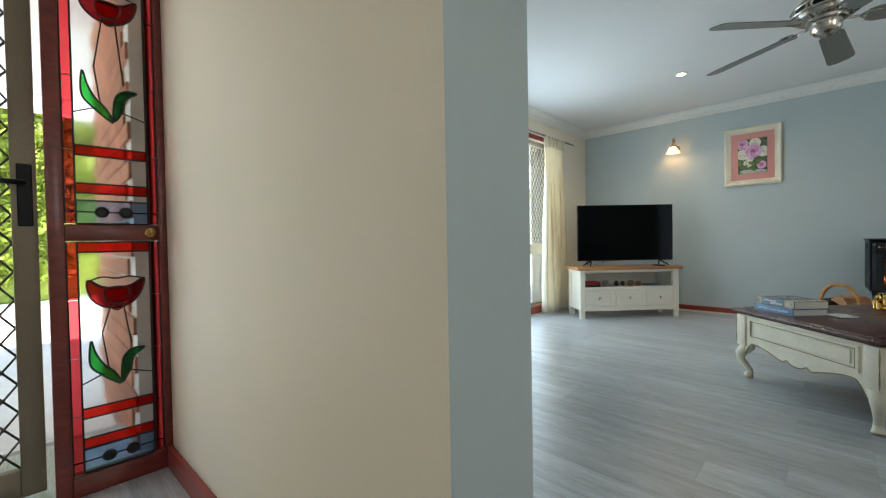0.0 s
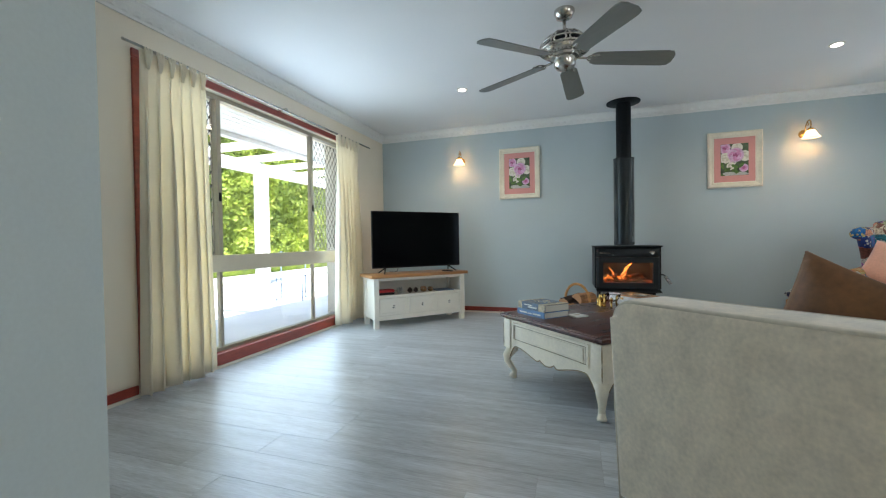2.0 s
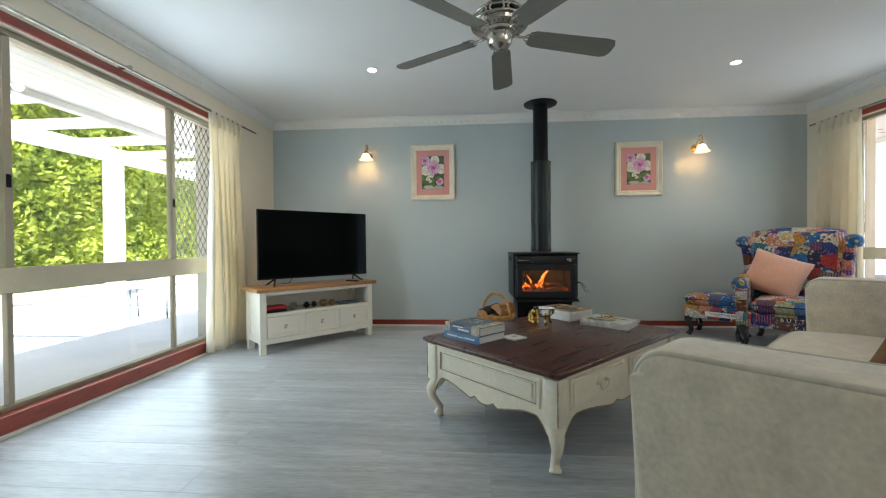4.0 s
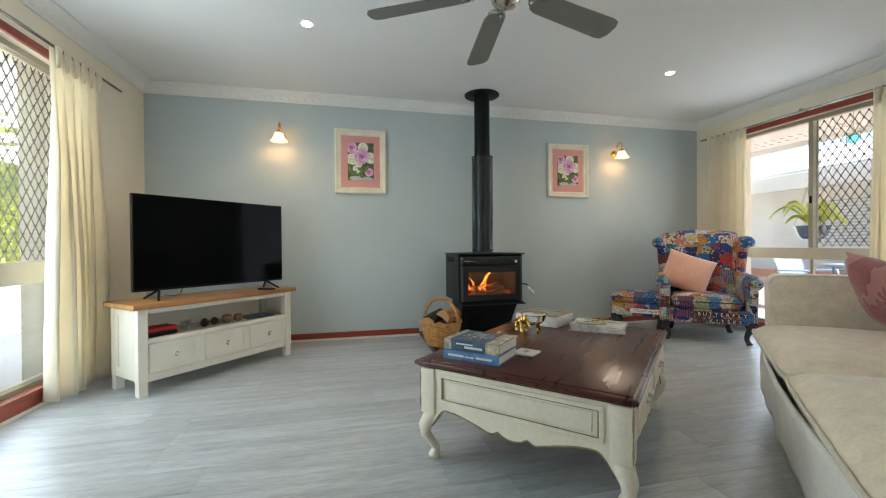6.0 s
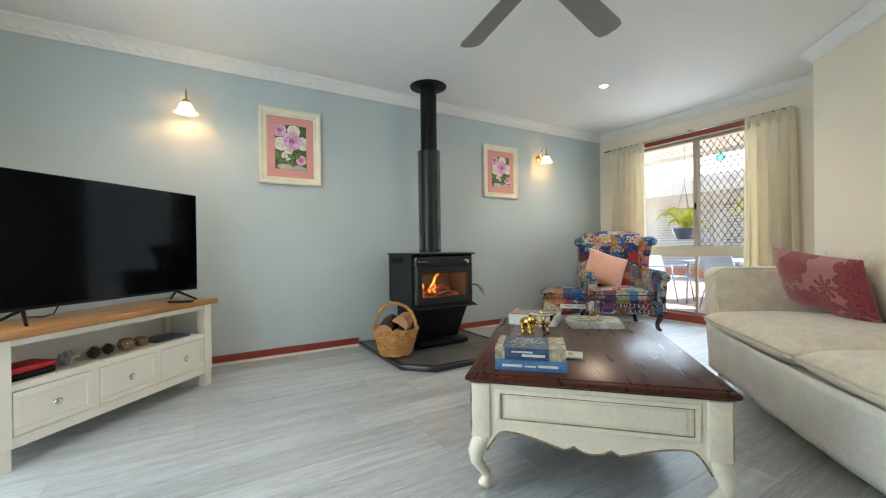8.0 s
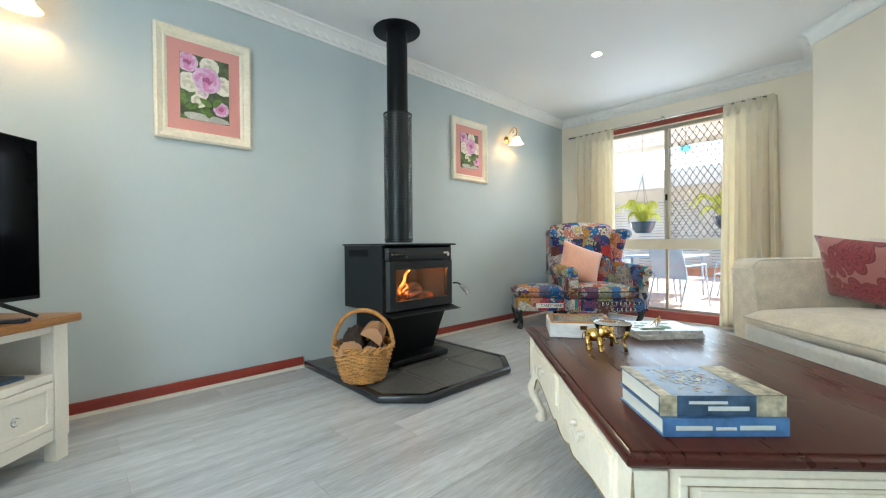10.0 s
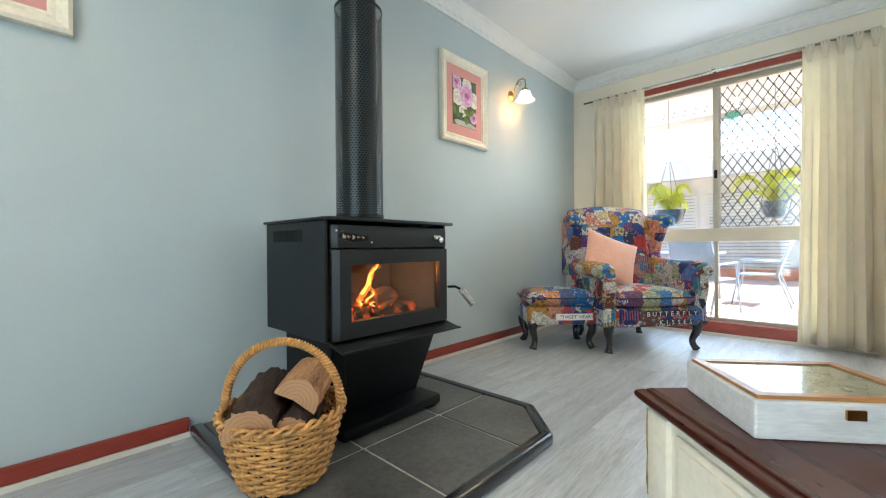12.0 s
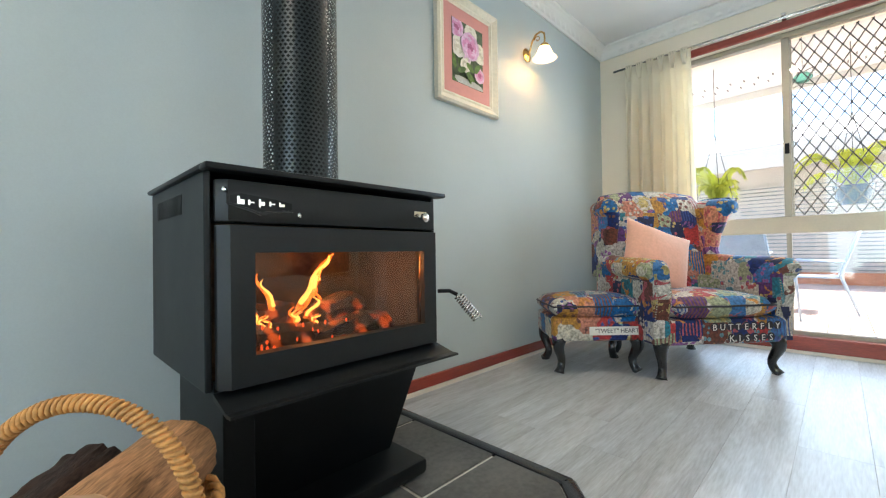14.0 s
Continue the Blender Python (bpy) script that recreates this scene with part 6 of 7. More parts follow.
part("added_porch_gutter", boxes((-5.3, -5.21, -3.0, 1.0, 2.30, 2.44), bevel=0.01), M_WPAINT, porch)

# ---- patio side ----
patio = thing("pavement_patio", Matrix(), "salmon clay paver patio", "patio", "", "structure")
part("bed", boxes((XE + T, 14, -2, 14, -0.128, -0.104)), M_GROUT, patio)
pm = bpy.data.meshes.new("paver")
b_ = boxes((0.003, 0.297, 0.003, 0.147, -0.103, -0.085), bevel=0.004)
b_.to_mesh(pm)
b_.free()
pm.materials.append(M_PAVER)
rest = bmesh.new()
for i in range(19):
    for j in range(46):
        x, y = XE + T + 0.02 + i * 0.30, 1.2 + j * 0.15
        x += 0.15 if j % 2 else 0.0
        if i < 10 and 8 <= j < 38:
            o = new("paver", pm)
            o.parent = patio
            o.location = (x, y, 0)
        else:
            box(rest, x + 0.003, x + 0.297, y + 0.003, y + 0.147, -0.103, -0.085)
tagged(part("paving_beyond", rest, M_PAVER, patio), kind="stuff")
part("far_paving", boxes((XE + T + 5.88, 13.9, -2, 14, -0.1035, -0.086)), M_PAVER, patio)
e2 = thing("trim_eave_east", Matrix(), "white vented soffit over the patio window", "eave", "", "structure")
part("soffit", boxes((XE + T, 5.30, -1, 9, 2.33, 2.345)), M_SOFFIT, e2)
part("fascia", boxes((5.30, 5.34, -1, 9, 2.26, 2.42), bevel=0.004), M_SOFFIT, e2)
bm = bmesh.new()
for k in range(60):
    y = 1.0 + k * 0.11
    box(bm, 4.85, 4.91, y, y + 0.012, 2.326, 2.3295)
    box(bm, 5.02, 5.08, y + 0.05, y + 0.062, 2.326, 2.3295)
part("soffit_vent", bm, M_MESH, e2)
# facing wing with louvre blinds, brick base and a deep white fascia
wing = thing("house_wing", Matrix(), "facing wing of the house with white louvre blinds", "house", "", "structure")
part("brick_base", boxes((11.5, 11.7, -2, 12, -0.1, 0.16)), M_BRICK, wing)
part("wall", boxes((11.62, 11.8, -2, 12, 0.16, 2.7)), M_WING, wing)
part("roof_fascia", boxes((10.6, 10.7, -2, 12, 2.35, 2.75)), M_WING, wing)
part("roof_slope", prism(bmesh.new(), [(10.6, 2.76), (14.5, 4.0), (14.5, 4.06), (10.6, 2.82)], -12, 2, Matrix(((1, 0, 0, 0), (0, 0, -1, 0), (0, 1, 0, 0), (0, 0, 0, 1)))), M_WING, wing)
for b_ in range(6):
    y0 = -1.6 + b_ * 1.9
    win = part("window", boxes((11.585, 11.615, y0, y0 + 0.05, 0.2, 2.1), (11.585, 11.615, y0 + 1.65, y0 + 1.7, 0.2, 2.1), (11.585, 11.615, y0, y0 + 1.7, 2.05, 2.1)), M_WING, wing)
    # flat sheet painted as the room's dimness between the slats
    part("room_shade_sheet", boxes((11.61, 11.619, y0 + 0.05, y0 + 1.65, 0.2, 2.05)), M_DIMROOM, win)
    bm = bmesh.new()
    for k in range(22):
        z = 0.22 + k * 0.083
        box(bm, 11.56, 11.60, y0 + 0.05, y0 + 1.65, z, z + 0.062)
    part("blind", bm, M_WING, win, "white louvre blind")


def frond(bm, base, az, length, rise):
    """An arching fern frond with leaflets."""
    pts = []
    for i in range(10):
        q = i / 9
        r = length * q
        pts.append(Vector(base) + Vector((math.cos(az) * r, math.sin(az) * r, rise * math.sin(q * 2.3) - 0.25 * length * q * q)))
    tube(bm, pts, [0.006 - 0.0005 * i for i in range(10)], 4)
    for i in range(1, 10):
        d = (pts[i] - pts[i - 1]).normalized()
        s = d.cross(Vector((0, 0, 1))).normalized()
        w = 0.10 * length * 2.2 * math.sin(math.pi * (i + 1) / 11)
        for k in range(3):
            p = pts[i - 1].lerp(pts[i], k / 3)
            for sg in (-1, 1):
                a = bm.verts.new(p)
                b = bm.verts.new(p + sg * s * w * 0.5 + d * 0.02 + Vector((0, 0, 0.006)))
                c = bm.verts.new(p + sg * s * w + d * 0.03 - Vector((0, 0, 0.02)))
                e = bm.verts.new(p + sg * s * w * 0.5 - d * 0.008 + Vector((0, 0, 0.004)))
                bm.faces.new((a, b, c, e))


def hanging_fern(x, y, z, r, seed, potmat, label, big):
    rr = random.Random(seed)
    root = thing("hanging_plant", Matrix.Translation((x, y, z)), label, "plant", "hanging plants")
    part("pot", lathe(bmesh.new(), [(r * 0.6, 0), (r * 0.85, 0.05), (r, 0.13), (r * 1.04, 0.15), (r * 0.92, 0.15), (r * 0.85, 0.10)], 24), potmat, root, smooth=40)
    part("soil", lathe(bmesh.new(), [(0.01, 0.125), (r * 0.9, 0.125)], 20, caps=False), M_SOIL, root)
    bm = bmesh.new()
    for k in range(3):
        a = k * 2.1
        tube(bm, [(r * math.cos(a), r * math.sin(a), 0.15), (0, 0, 0.75)], 0.003, 4)
    tube(bm, [(0, 0, 0.75), (0, 0, 2.325 - z)], 0.003, 4)
    part("hanger", bm, M_MESH, root)
    for k in range(big):
        bm = bmesh.new()
        frond(bm, (0, 0, 0.13), rr.uniform(0, 6.28), rr.uniform(0.22, 0.40), rr.uniform(0.16, 0.40))
        part("frond", bm, M_FERN, root)


hanging_fern(4.35, 4.90, 0.98, 0.155, 2, M_BLUEPOT, "fern in a blue hanging pot under the eave", 12)
hanging_fern(4.56, 4.02, 1.02, 0.12, 5, M_BLUEPOT, "light green fern hanging under the eave", 14)
# star sun-catcher hanging in front of the window
star = thing("sun_catcher", Matrix.Translation((3.95, 4.28, 1.93)), "green glass star sun-catcher on a thread", "ornament")
bm = bmesh.new()
for rot in (0, 60):
    pts = [(0.0, 0.11 * math.cos(radians(rot + k * 120)), 0.07 * math.sin(radians(rot + k * 120))) for k in range(3)]
    tube(bm, pts, 0.004, 5, closed=True)
part("frame", bm, M_MESH, star)
part("pane", prism(bmesh.new(), [(0.06 * math.cos(k * 1.047), 0.045 * math.sin(k * 1.047)) for k in range(6)], -0.002, 0.002, Matrix(((0, 0, 1, 0), (1, 0, 0, 0), (0, 1, 0, 0), (0, 0, 0, 1)))), stained("sea_green_glass", (0.2, 0.6, 0.5)), star)
part("thread", tube(bmesh.new(), [(0, 0, 0.07), (0, 0, 0.397)], 0.0015, 4), M_MESH, star)
# patio table and chairs
pt = thing("patio_table", Matrix.Translation((6.3, 5.2, -0.085)), "blue-grey metal patio table", "table")
part("tabletop", boxes((-0.7, 0.7, -0.45, 0.45, 0.70, 0.73), bevel=0.008), M_BLUEMETAL, pt)
for sx in (-0.6, 0.6):
    for sy in (-0.36, 0.36):
        part("leg", tube(bmesh.new(), [(sx * 1.05, sy * 1.05, 0), (sx, sy, 0.70)], 0.016, 8), M_BLUEMETAL, pt, smooth=True)


def patio_chair(m):
    root = thing("patio_chair", m, "blue-grey metal patio chair with a mesh seat", "chair", "patio chairs")
    for sx in (-0.26, 0.26):
        part("side_frame", tube(bmesh.new(), [(sx, -0.30, 0), (sx, -0.22, 0.42), (sx, -0.20, 0.62), (sx, 0.24, 0.60), (sx, 0.20, 0.42), (sx, 0.34, 0)], 0.013, 8), M_BLUEMETAL, root, smooth=True)
        part("back_post", tube(bmesh.new(), [(sx, 0.18, 0.42), (sx, 0.36, 0.95)], 0.013, 8), M_BLUEMETAL, root, smooth=True)
    part("seat", boxes((-0.25, 0.25, -0.22, 0.2, 0.41, 0.43)), M_BLUEMETAL, root)
    bm = bmesh.new()
    box(bm, -0.25, 0.25, -0.006, 0.006, 0, 0.54, m=pose(0, 0.19, 0.43, -18))
    part("backrest", bm, M_BLUEMETAL, root)


for x, y, a in ((5.35, 4.75, 70), (5.9, 6.0, 0), (6.6, 4.3, 180)):
    patio_chair(pose(x, y, -0.085, 0, 0, a))
urn = thing("planter", Matrix.Translation((7.6, 3.25, -0.085)), "terracotta urn planter with dry flowers", "planter")
part("pot", lathe(bmesh.new(), [(0.16, 0), (0.12, 0.06), (0.2, 0.2), (0.27, 0.34), (0.25, 0.34), (0.18, 0.22)], 24), M_TERRA, urn, smooth=40)
bm = bmesh.new()
for k in range(60):
    a, r = rs.uniform(0, 6.28), rs.uniform(0, 0.26)
    lathe(bm, [(0.01, 0), (0.05, 0.03), (0.02, 0.07)], 6, (r * math.cos(a), r * math.sin(a), 0.3 + 0.22 * (1 - (r / 0.3) ** 2) + rs.uniform(0, 0.04)))
part("flowers", bm, M_TERRA, urn, "rusty dry flower heads")


# ---- framed rose prints ----
M_PRINT = material("dark_leaf_print", (0.10, 0.13, 0.06), 0.5, vary=0.5, scale=9, grain=40, bump=0, second=(0.025, 0.04, 0.02))
M_PETP = material("pink_rose_print", (0.66, 0.30, 0.50), 0.5, vary=0.2, scale=30, grain=80, bump=0, second=(0.55, 0.20, 0.38))
M_PETL = material("lilac_rose_print", (0.76, 0.50, 0.68), 0.5, vary=0.2, scale=30, grain=80, bump=0)
M_PETW = material("cream_rose_print", (0.82, 0.78, 0.66), 0.5, vary=0.1, scale=30, grain=80, bump=0)
M_PETD = material("magenta_rose_print", (0.48, 0.12, 0.27), 0.5, vary=0.2, scale=30, grain=80, bump=0)
M_PETS = material("shaded_cream_rose_print", (0.66, 0.61, 0.47), 0.5, vary=0.15, scale=30, grain=80, bump=0)
M_LEAFP = material("green_leaf_print", (0.14, 0.24, 0.05), 0.5, vary=0.3, scale=20, bump=0)
M_PALE = material("pale_grey_print", (0.52, 0.52, 0.46), 0.5, vary=0.15, scale=10, bump=0)


def picture(x0, x1, z0, z1, label, seed):
    rr = random.Random(seed)
    root = thing("framed_picture", pose((x0 + x1) / 2, YN, (z0 + z1) / 2), label, "picture", "rose prints")
    w, h = x1 - x0, z1 - z0
    fw = 0.062
    for k in range(4):
        L_ = w if k % 2 == 0 else h
        o = h / 2 if k % 2 == 0 else w / 2
        # mitred moulding: outer bead, hollow, inner step
        prof = [(0.0, -0.002), (0.0, -0.030), (0.012, -0.038), (0.022, -0.032), (0.040, -0.020), (0.050, -0.022), (0.056, -0.016), (fw, -0.014), (fw, -0.002)]
        bm = bmesh.new()
        A = [bm.verts.new((-L_ / 2 + i, d, o - i)) for i, d in prof]
        B = [bm.verts.new((L_ / 2 - i, d, o - i)) for i, d in prof]
        for i in range(len(prof) - 1):
            bm.faces.new((A[i], A[i + 1], B[i + 1], B[i]))
        bmesh.ops.transform(bm, matrix=Matrix.Rotation(radians(90 * k), 4, "Y"), verts=bm.verts)
        bmesh.ops.recalc_face_normals(bm, faces=bm.faces)
        part("frame_side", bm, M_FRAME, root, smooth=40)
    part("backing", boxes((-w / 2 + 0.01, w / 2 - 0.01, -0.008, -0.002, -h / 2 + 0.01, h / 2 - 0.01)), M_MATBOARD, root)
    mw, mz = w / 2 - fw, h / 2 - fw
    part("mount", boxes((-mw - 0.002, mw + 0.002, -0.0115, -0.0085, -mz - 0.002, mz + 0.002)), M_MATBOARD, root, "salmon pink mount board")
    pw, ph = mw - 0.062, mz - 0.068
    pr = part("print", boxes((-pw, pw, -0.0135, -0.012, -ph, ph)), M_PRINT, root, "soft print of pink and white roses")
    level = [-0.0137]

    def blob(cx, cz, rx, rz, mat, n=18, rough=0.16, ang=0.0):
        level[0] -= 0.00006
        poly = []
        ph_ = rr.uniform(0, 6)
        for k in range(n):
            a = 2 * math.pi * k / n
            q = 1 + rough * math.sin(3 * a + ph_) * 0.6 + rough * 0.5 * math.sin(5 * a + ph_ * 2)
            u, v = rx * q * math.cos(a), rz * q * math.sin(a)
            X, Z = cx + u * math.cos(ang) - v * math.sin(ang), cz + u * math.sin(ang) + v * math.cos(ang)
            poly.append((max(-pw + 0.001, min(pw - 0.001, X)), max(-ph + 0.001, min(ph - 0.001, Z))))
        bm = bmesh.new()
        bm.faces.new([bm.verts.new((x, level[0], z)) for x, z in poly])
        ob = part("petal", bm, mat, pr)
        return ob

    def rose(cx, cz, r, mats):
        """Overlapping petals, outer ring first, from mats[0] outside to mats[-1] in the heart."""
        for ring, (rad, n) in enumerate(((0.84, 8), (0.70, 7), (0.54, 7), (0.38, 6), (0.24, 5), (0.10, 3))):
            for k in range(n):
                a = 2 * math.pi * k / n + ring * 0.55 + rr.uniform(-0.15, 0.15)
                mat = mats[min(len(mats) - 1, int((ring + 0.9 * (k % 2)) / 6.0 * len(mats)))]
                blob(cx + rad * r * 0.72 * math.cos(a), cz + rad * r * 0.72 * math.sin(a), r * (0.44 - 0.055 * ring), r * (0.27 - 0.035 * ring), mat, 14, 0.12, a + math.pi / 2)

    blob(0, -ph * 0.92, pw, ph * 0.15, M_PALE)
    for _ in range(7):
        blob(rr.uniform(-pw, pw), rr.uniform(-ph, -ph * 0.2), 0.035, 0.016, M_LEAFP, 10, 0.1, rr.uniform(0, 3))
    PINK, WHITE, BUD = (M_PETL, M_PETP, M_PETL, M_PETP, M_PETD), (M_PETW, M_PETW, M_PETS, M_PETW, M_PETS), (M_PETL, M_PETP, M_PETD)
    rose(-pw * 0.72, ph * 0.74, 0.066, PINK)
    rose(pw * 0.18, ph * 0.74, 0.060, WHITE)
    rose(-pw * 0.66, ph * 0.12, 0.066, WHITE)
    rose(pw * 0.75, ph * 0.20, 0.066, WHITE)
    rose(-pw * 0.15, -ph * 0.16, 0.040, (M_PETW, M_PETL, M_PETS))
    rose(pw * 0.06, ph * 0.28, 0.088, PINK)
    rose(-pw * 0.30, -ph * 0.42, 0.046, (M_PETW, M_PETS, M_PETW))
    rose(pw * 0.62, -ph * 0.56, 0.050, BUD)
    for cx, cz, ang in ((-0.02, -0.44, -0.6), (0.0, -0.74, -0.5), (-0.55, -0.62, 0.4), (0.45, -0.38, 0.9)):
        blob(cx * pw, cz * ph, 0.036, 0.017, M_LEAFP, 12, 0.08, ang)


picture(-0.885, -0.380, 1.466, 2.106, "cream framed rose print with a salmon mount near the corner", 3)
picture(1.425, 1.930, 1.474, 2.076, "cream framed rose print with a salmon mount beside a wall lamp", 3)

# ---- firewood basket ----
M_WICKER = material("honey_wicker", (0.66, 0.33, 0.10), 0.55, vary=0.3, scale=20, grain=90, bump=0.15)
BC = Vector((0.045, 4.93, 0.046))
basket = thing("wicker_basket", pose(BC.x, BC.y, BC.z, 0, 0, -45), "honey wicker basket with a wrapped hoop handle, full of logs", "basket")


def basket_r(z):
    return 0.115 + 0.062 * (z / 0.205) ** 0.8


part("base", lathe(bmesh.new(), [(0.01, 0.004), (0.112, 0.004), (0.112, 0.010), (0.01, 0.010)], 28), M_WICKER, basket)
bm = bmesh.new()
nst = 26
for row in range(17):
    z = 0.012 + row * 0.0115
    pts = []
    for i in range(nst * 4):
        a = 2 * math.pi * i / (nst * 4)
        r = basket_r(z) + 0.0055 * math.cos(nst / 2 * a * 1.0 + math.pi * row)
        pts.append((r * math.cos(a), r * math.sin(a), z + 0.0015 * math.sin(7 * a + row)))
    tube(bm, pts, 0.0055, 5, closed=True)
tagged(part("woven_cane", bm, M_WICKER, basket, "woven cane rows", smooth=True), kind="stuff")
for k in range(nst):
    a = 2 * math.pi * k / nst
    part("stake", tube(bmesh.new(), [(basket_r(z) * math.cos(a), basket_r(z) * math.sin(a), z) for z in (0.005, 0.07, 0.14, 0.21)], 0.004, 5), M_WICKER, basket, smooth=True)
for off in (0, 1):
    pts = [((0.180 + 0.006 * math.cos(i * 0.9 + off * math.pi)) * math.cos(2 * math.pi * i / 110), (0.180 + 0.006 * math.cos(i * 0.9 + off * math.pi)) * math.sin(2 * math.pi * i / 110), 0.212 + 0.009 * math.sin(i * 0.9 + off * math.pi)) for i in range(110)]
    part("rim_braid", tube(bmesh.new(), pts, 0.0062, 6, closed=True), M_WICKER, basket, smooth=True)
arc = [Vector((0.178 * math.cos(math.pi * i / 60), 0.0, 0.19 + 0.224 * math.sin(math.pi * i / 60) ** 0.85)) for i in range(61)]
hdl = part("handle", tube(bmesh.new(), arc, 0.0095, 8), M_WICKER, basket, "cane-wrapped hoop handle", smooth=True)
bm = bmesh.new()
for s0 in range(0, 60):
    p, q = arc[s0], arc[s0 + 1]
    d = (q - p).normalized()
    n1_, n2_ = d.cross(Vector((0, 1, 0))).normalized(), Vector((0, 1, 0))
    m_ = (p + q) / 2
    tube(bm, [m_ + (0.0108 * (math.cos(t_) * n1_ + math.sin(t_) * n2_)) + d * 0.005 * math.cos(t_) for t_ in [2 * math.pi * i / 10 for i in range(10)]], 0.0038, 5, closed=True)
tagged(part("wrapping", bm, M_WICKER, hdl, "tight cane wrapping", smooth=True), kind="stuff")

# logs
M_BARK = material("rough_dark_bark", (0.05, 0.028, 0.02), 0.95, vary=0.5, scale=22, grain=80, bump=0.6, stretch=(1, 3, 3))
M_CUTRED = bpy.data.materials.new("fresh_cut_wood")
M_CUTRED.use_nodes = True
nt = M_CUTRED.node_tree
N_, L_ = nt.nodes, nt.links
tc = N_.new("ShaderNodeTexCoord")
wv = N_.new("ShaderNodeTexWave")
wv.wave_type, wv.rings_direction = "RINGS", "X"
wv.inputs["Scale"].default_value, wv.inputs["Distortion"].default_value, wv.inputs["Detail"].default_value = 28, 2.5, 2
rp = N_.new("ShaderNodeValToRGB")
rp.color_ramp.elements[0].color, rp.color_ramp.elements[1].color = (0.44, 0.23, 0.11, 1), (0.52, 0.29, 0.15, 1)
L_.new(tc.outputs["Object"], wv.inputs["Vector"])
L_.new(wv.outputs["Fac"], rp.inputs["Fac"])
L_.new(rp.outputs[0], N_["Principled BSDF"].inputs["Base Color"])
N_["Principled BSDF"].inputs["Roughness"].default_value = 0.8
M_SPLIT = material("split_wood_grain", (0.50, 0.26, 0.12), 0.8, vary=0.45, scale=5, grain=35, bump=0.2, stretch=(1, 10, 10))


def log_piece(m, length, r, a0, a1, label, seed, bark=True):
    """A log along local x; a sector from a0 to a1 degrees is kept (360: whole)."""
    root = thing("firewood_log", m, label, "log", "logs in the basket")
    full = a1 - a0 >= 359
    n = 30
    ang = [radians(a0 + (a1 - a0) * i / n) for i in range(n + (0 if full else 1))]
    bm = bmesh.new()
    rings = []
    rough = 0.16 if bark else 0.05
    for j in range(15):
        x = -length / 2 + length * j / 14
        ring = []
        for a in ang:
            q = r * (1 + 0.10 * noise.noise(Vector((math.cos(a) * 2 + seed, math.sin(a) * 2, x * 4))) + rough * noise.noise(Vector((math.cos(a) * 7 + seed, math.sin(a) * 7, x * 22))))
            ring.append(bm.verts.new((x, q * math.cos(a), q * math.sin(a))))
        if not full:
            ring.append(bm.verts.new((x + 0.004 * math.sin(j), 0.006 * math.sin(j * 2.1 + seed), 0.006 * math.cos(j * 1.7))))
        rings.append(ring)
    k = len(rings[0])
    for A, B in zip(rings, rings[1:]):
        for i in range(k):
            j = (i + 1) % k
            f = bm.faces.new((A[i], A[j], B[j], B[i]))
            f.material_index = 2 if (not full and (i >= n)) else 0
    for ring, rev in ((rings[0], True), (rings[-1], False)):
        f = bm.faces.new(ring[::-1] if rev else ring)
        f.material_index = 1
    bmesh.ops.recalc_face_normals(bm, faces=bm.faces)
    part("wood", bm, [M_BARK if bark else M_SPLIT, M_CUTRED, M_SPLIT], root, smooth=45)


def in_basket(x, y, z, rx=0, ry=0, rz=0):
    return Matrix.Translation(BC) @ pose(0, 0, 0, 0, 0, -45) @ pose(x, y, z, rx, ry, rz)


log_piece(pose(0.112, 4.925, 0.300, 0, 0, 50), 0.24, 0.067, 27, 217, "split log with a pale rounded cut end", 1, False)
log_piece(pose(-0.012, 4.950, 0.268, 0, -8, 52), 0.27, 0.066, -25, 205, "split log with dark rough bark", 2)
log_piece(pose(0.080, 4.878, 0.228, 0, 0, 48), 0.22, 0.050, 10, 190, "split log with a pale cut end", 3)
log_piece(pose(0.030, 4.915, 0.205, 0, -3, 55), 0.22, 0.050, 5, 185, "split log with reddish cut wood", 4)
log_piece(in_basket(0.0, 0.05, 0.115, 0, 0, 40), 0.21, 0.050, 0, 360, "round log at the bottom of the basket", 5)
log_piece(in_basket(0.0, -0.03, 0.075, 0, 0, 0), 0.20, 0.058, 0, 360, "round log on the basket floor", 6)

# ---- things on the coffee table ----
TZ = 0.4445
M_PAPER = material("book_page_paper", (0.72, 0.70, 0.62), 0.8, vary=0.06, scale=4, grain=200, stretch=(1, 1, 40), bump=0.05)
M_COVBLUE = material("dark_blue_book_cover", (0.05, 0.10, 0.17), 0.4, vary=0.5, scale=14, grain=40, bump=0, coat=0.2, second=(0.02, 0.035, 0.06))
M_COVSKY = material("mid_blue_book_cover", (0.085, 0.21, 0.43), 0.4, vary=0.25, scale=14, grain=40, bump=0, coat=0.2)
M_COVWHITE = material("pale_magazine_cover", (0.62, 0.60, 0.55), 0.35, vary=0.3, scale=12, grain=50, bump=0, coat=0.3)
M_COVTAN = material("tan_book_band", (0.52, 0.46, 0.32), 0.5, vary=0.4, scale=30, grain=60, bump=0)
M_CREAMINK = material("cream_print_ink", (0.72, 0.74, 0.70), 0.5, vary=0.05, bump=0)
M_GOLD = material("polished_gold", (0.75, 0.48, 0.14), 0.16, 1.0, vary=0.15, scale=30, bump=0.04)
M_CHALK = material("whitewashed_wood", (0.74, 0.73, 0.71), 0.6, vary=0.12, scale=7, grain=40, bump=0.06, stretch=(1, 6, 6))
M_CLEAR = glass("clear_bowl_glass", (0.97, 0.98, 0.98), 0.02)


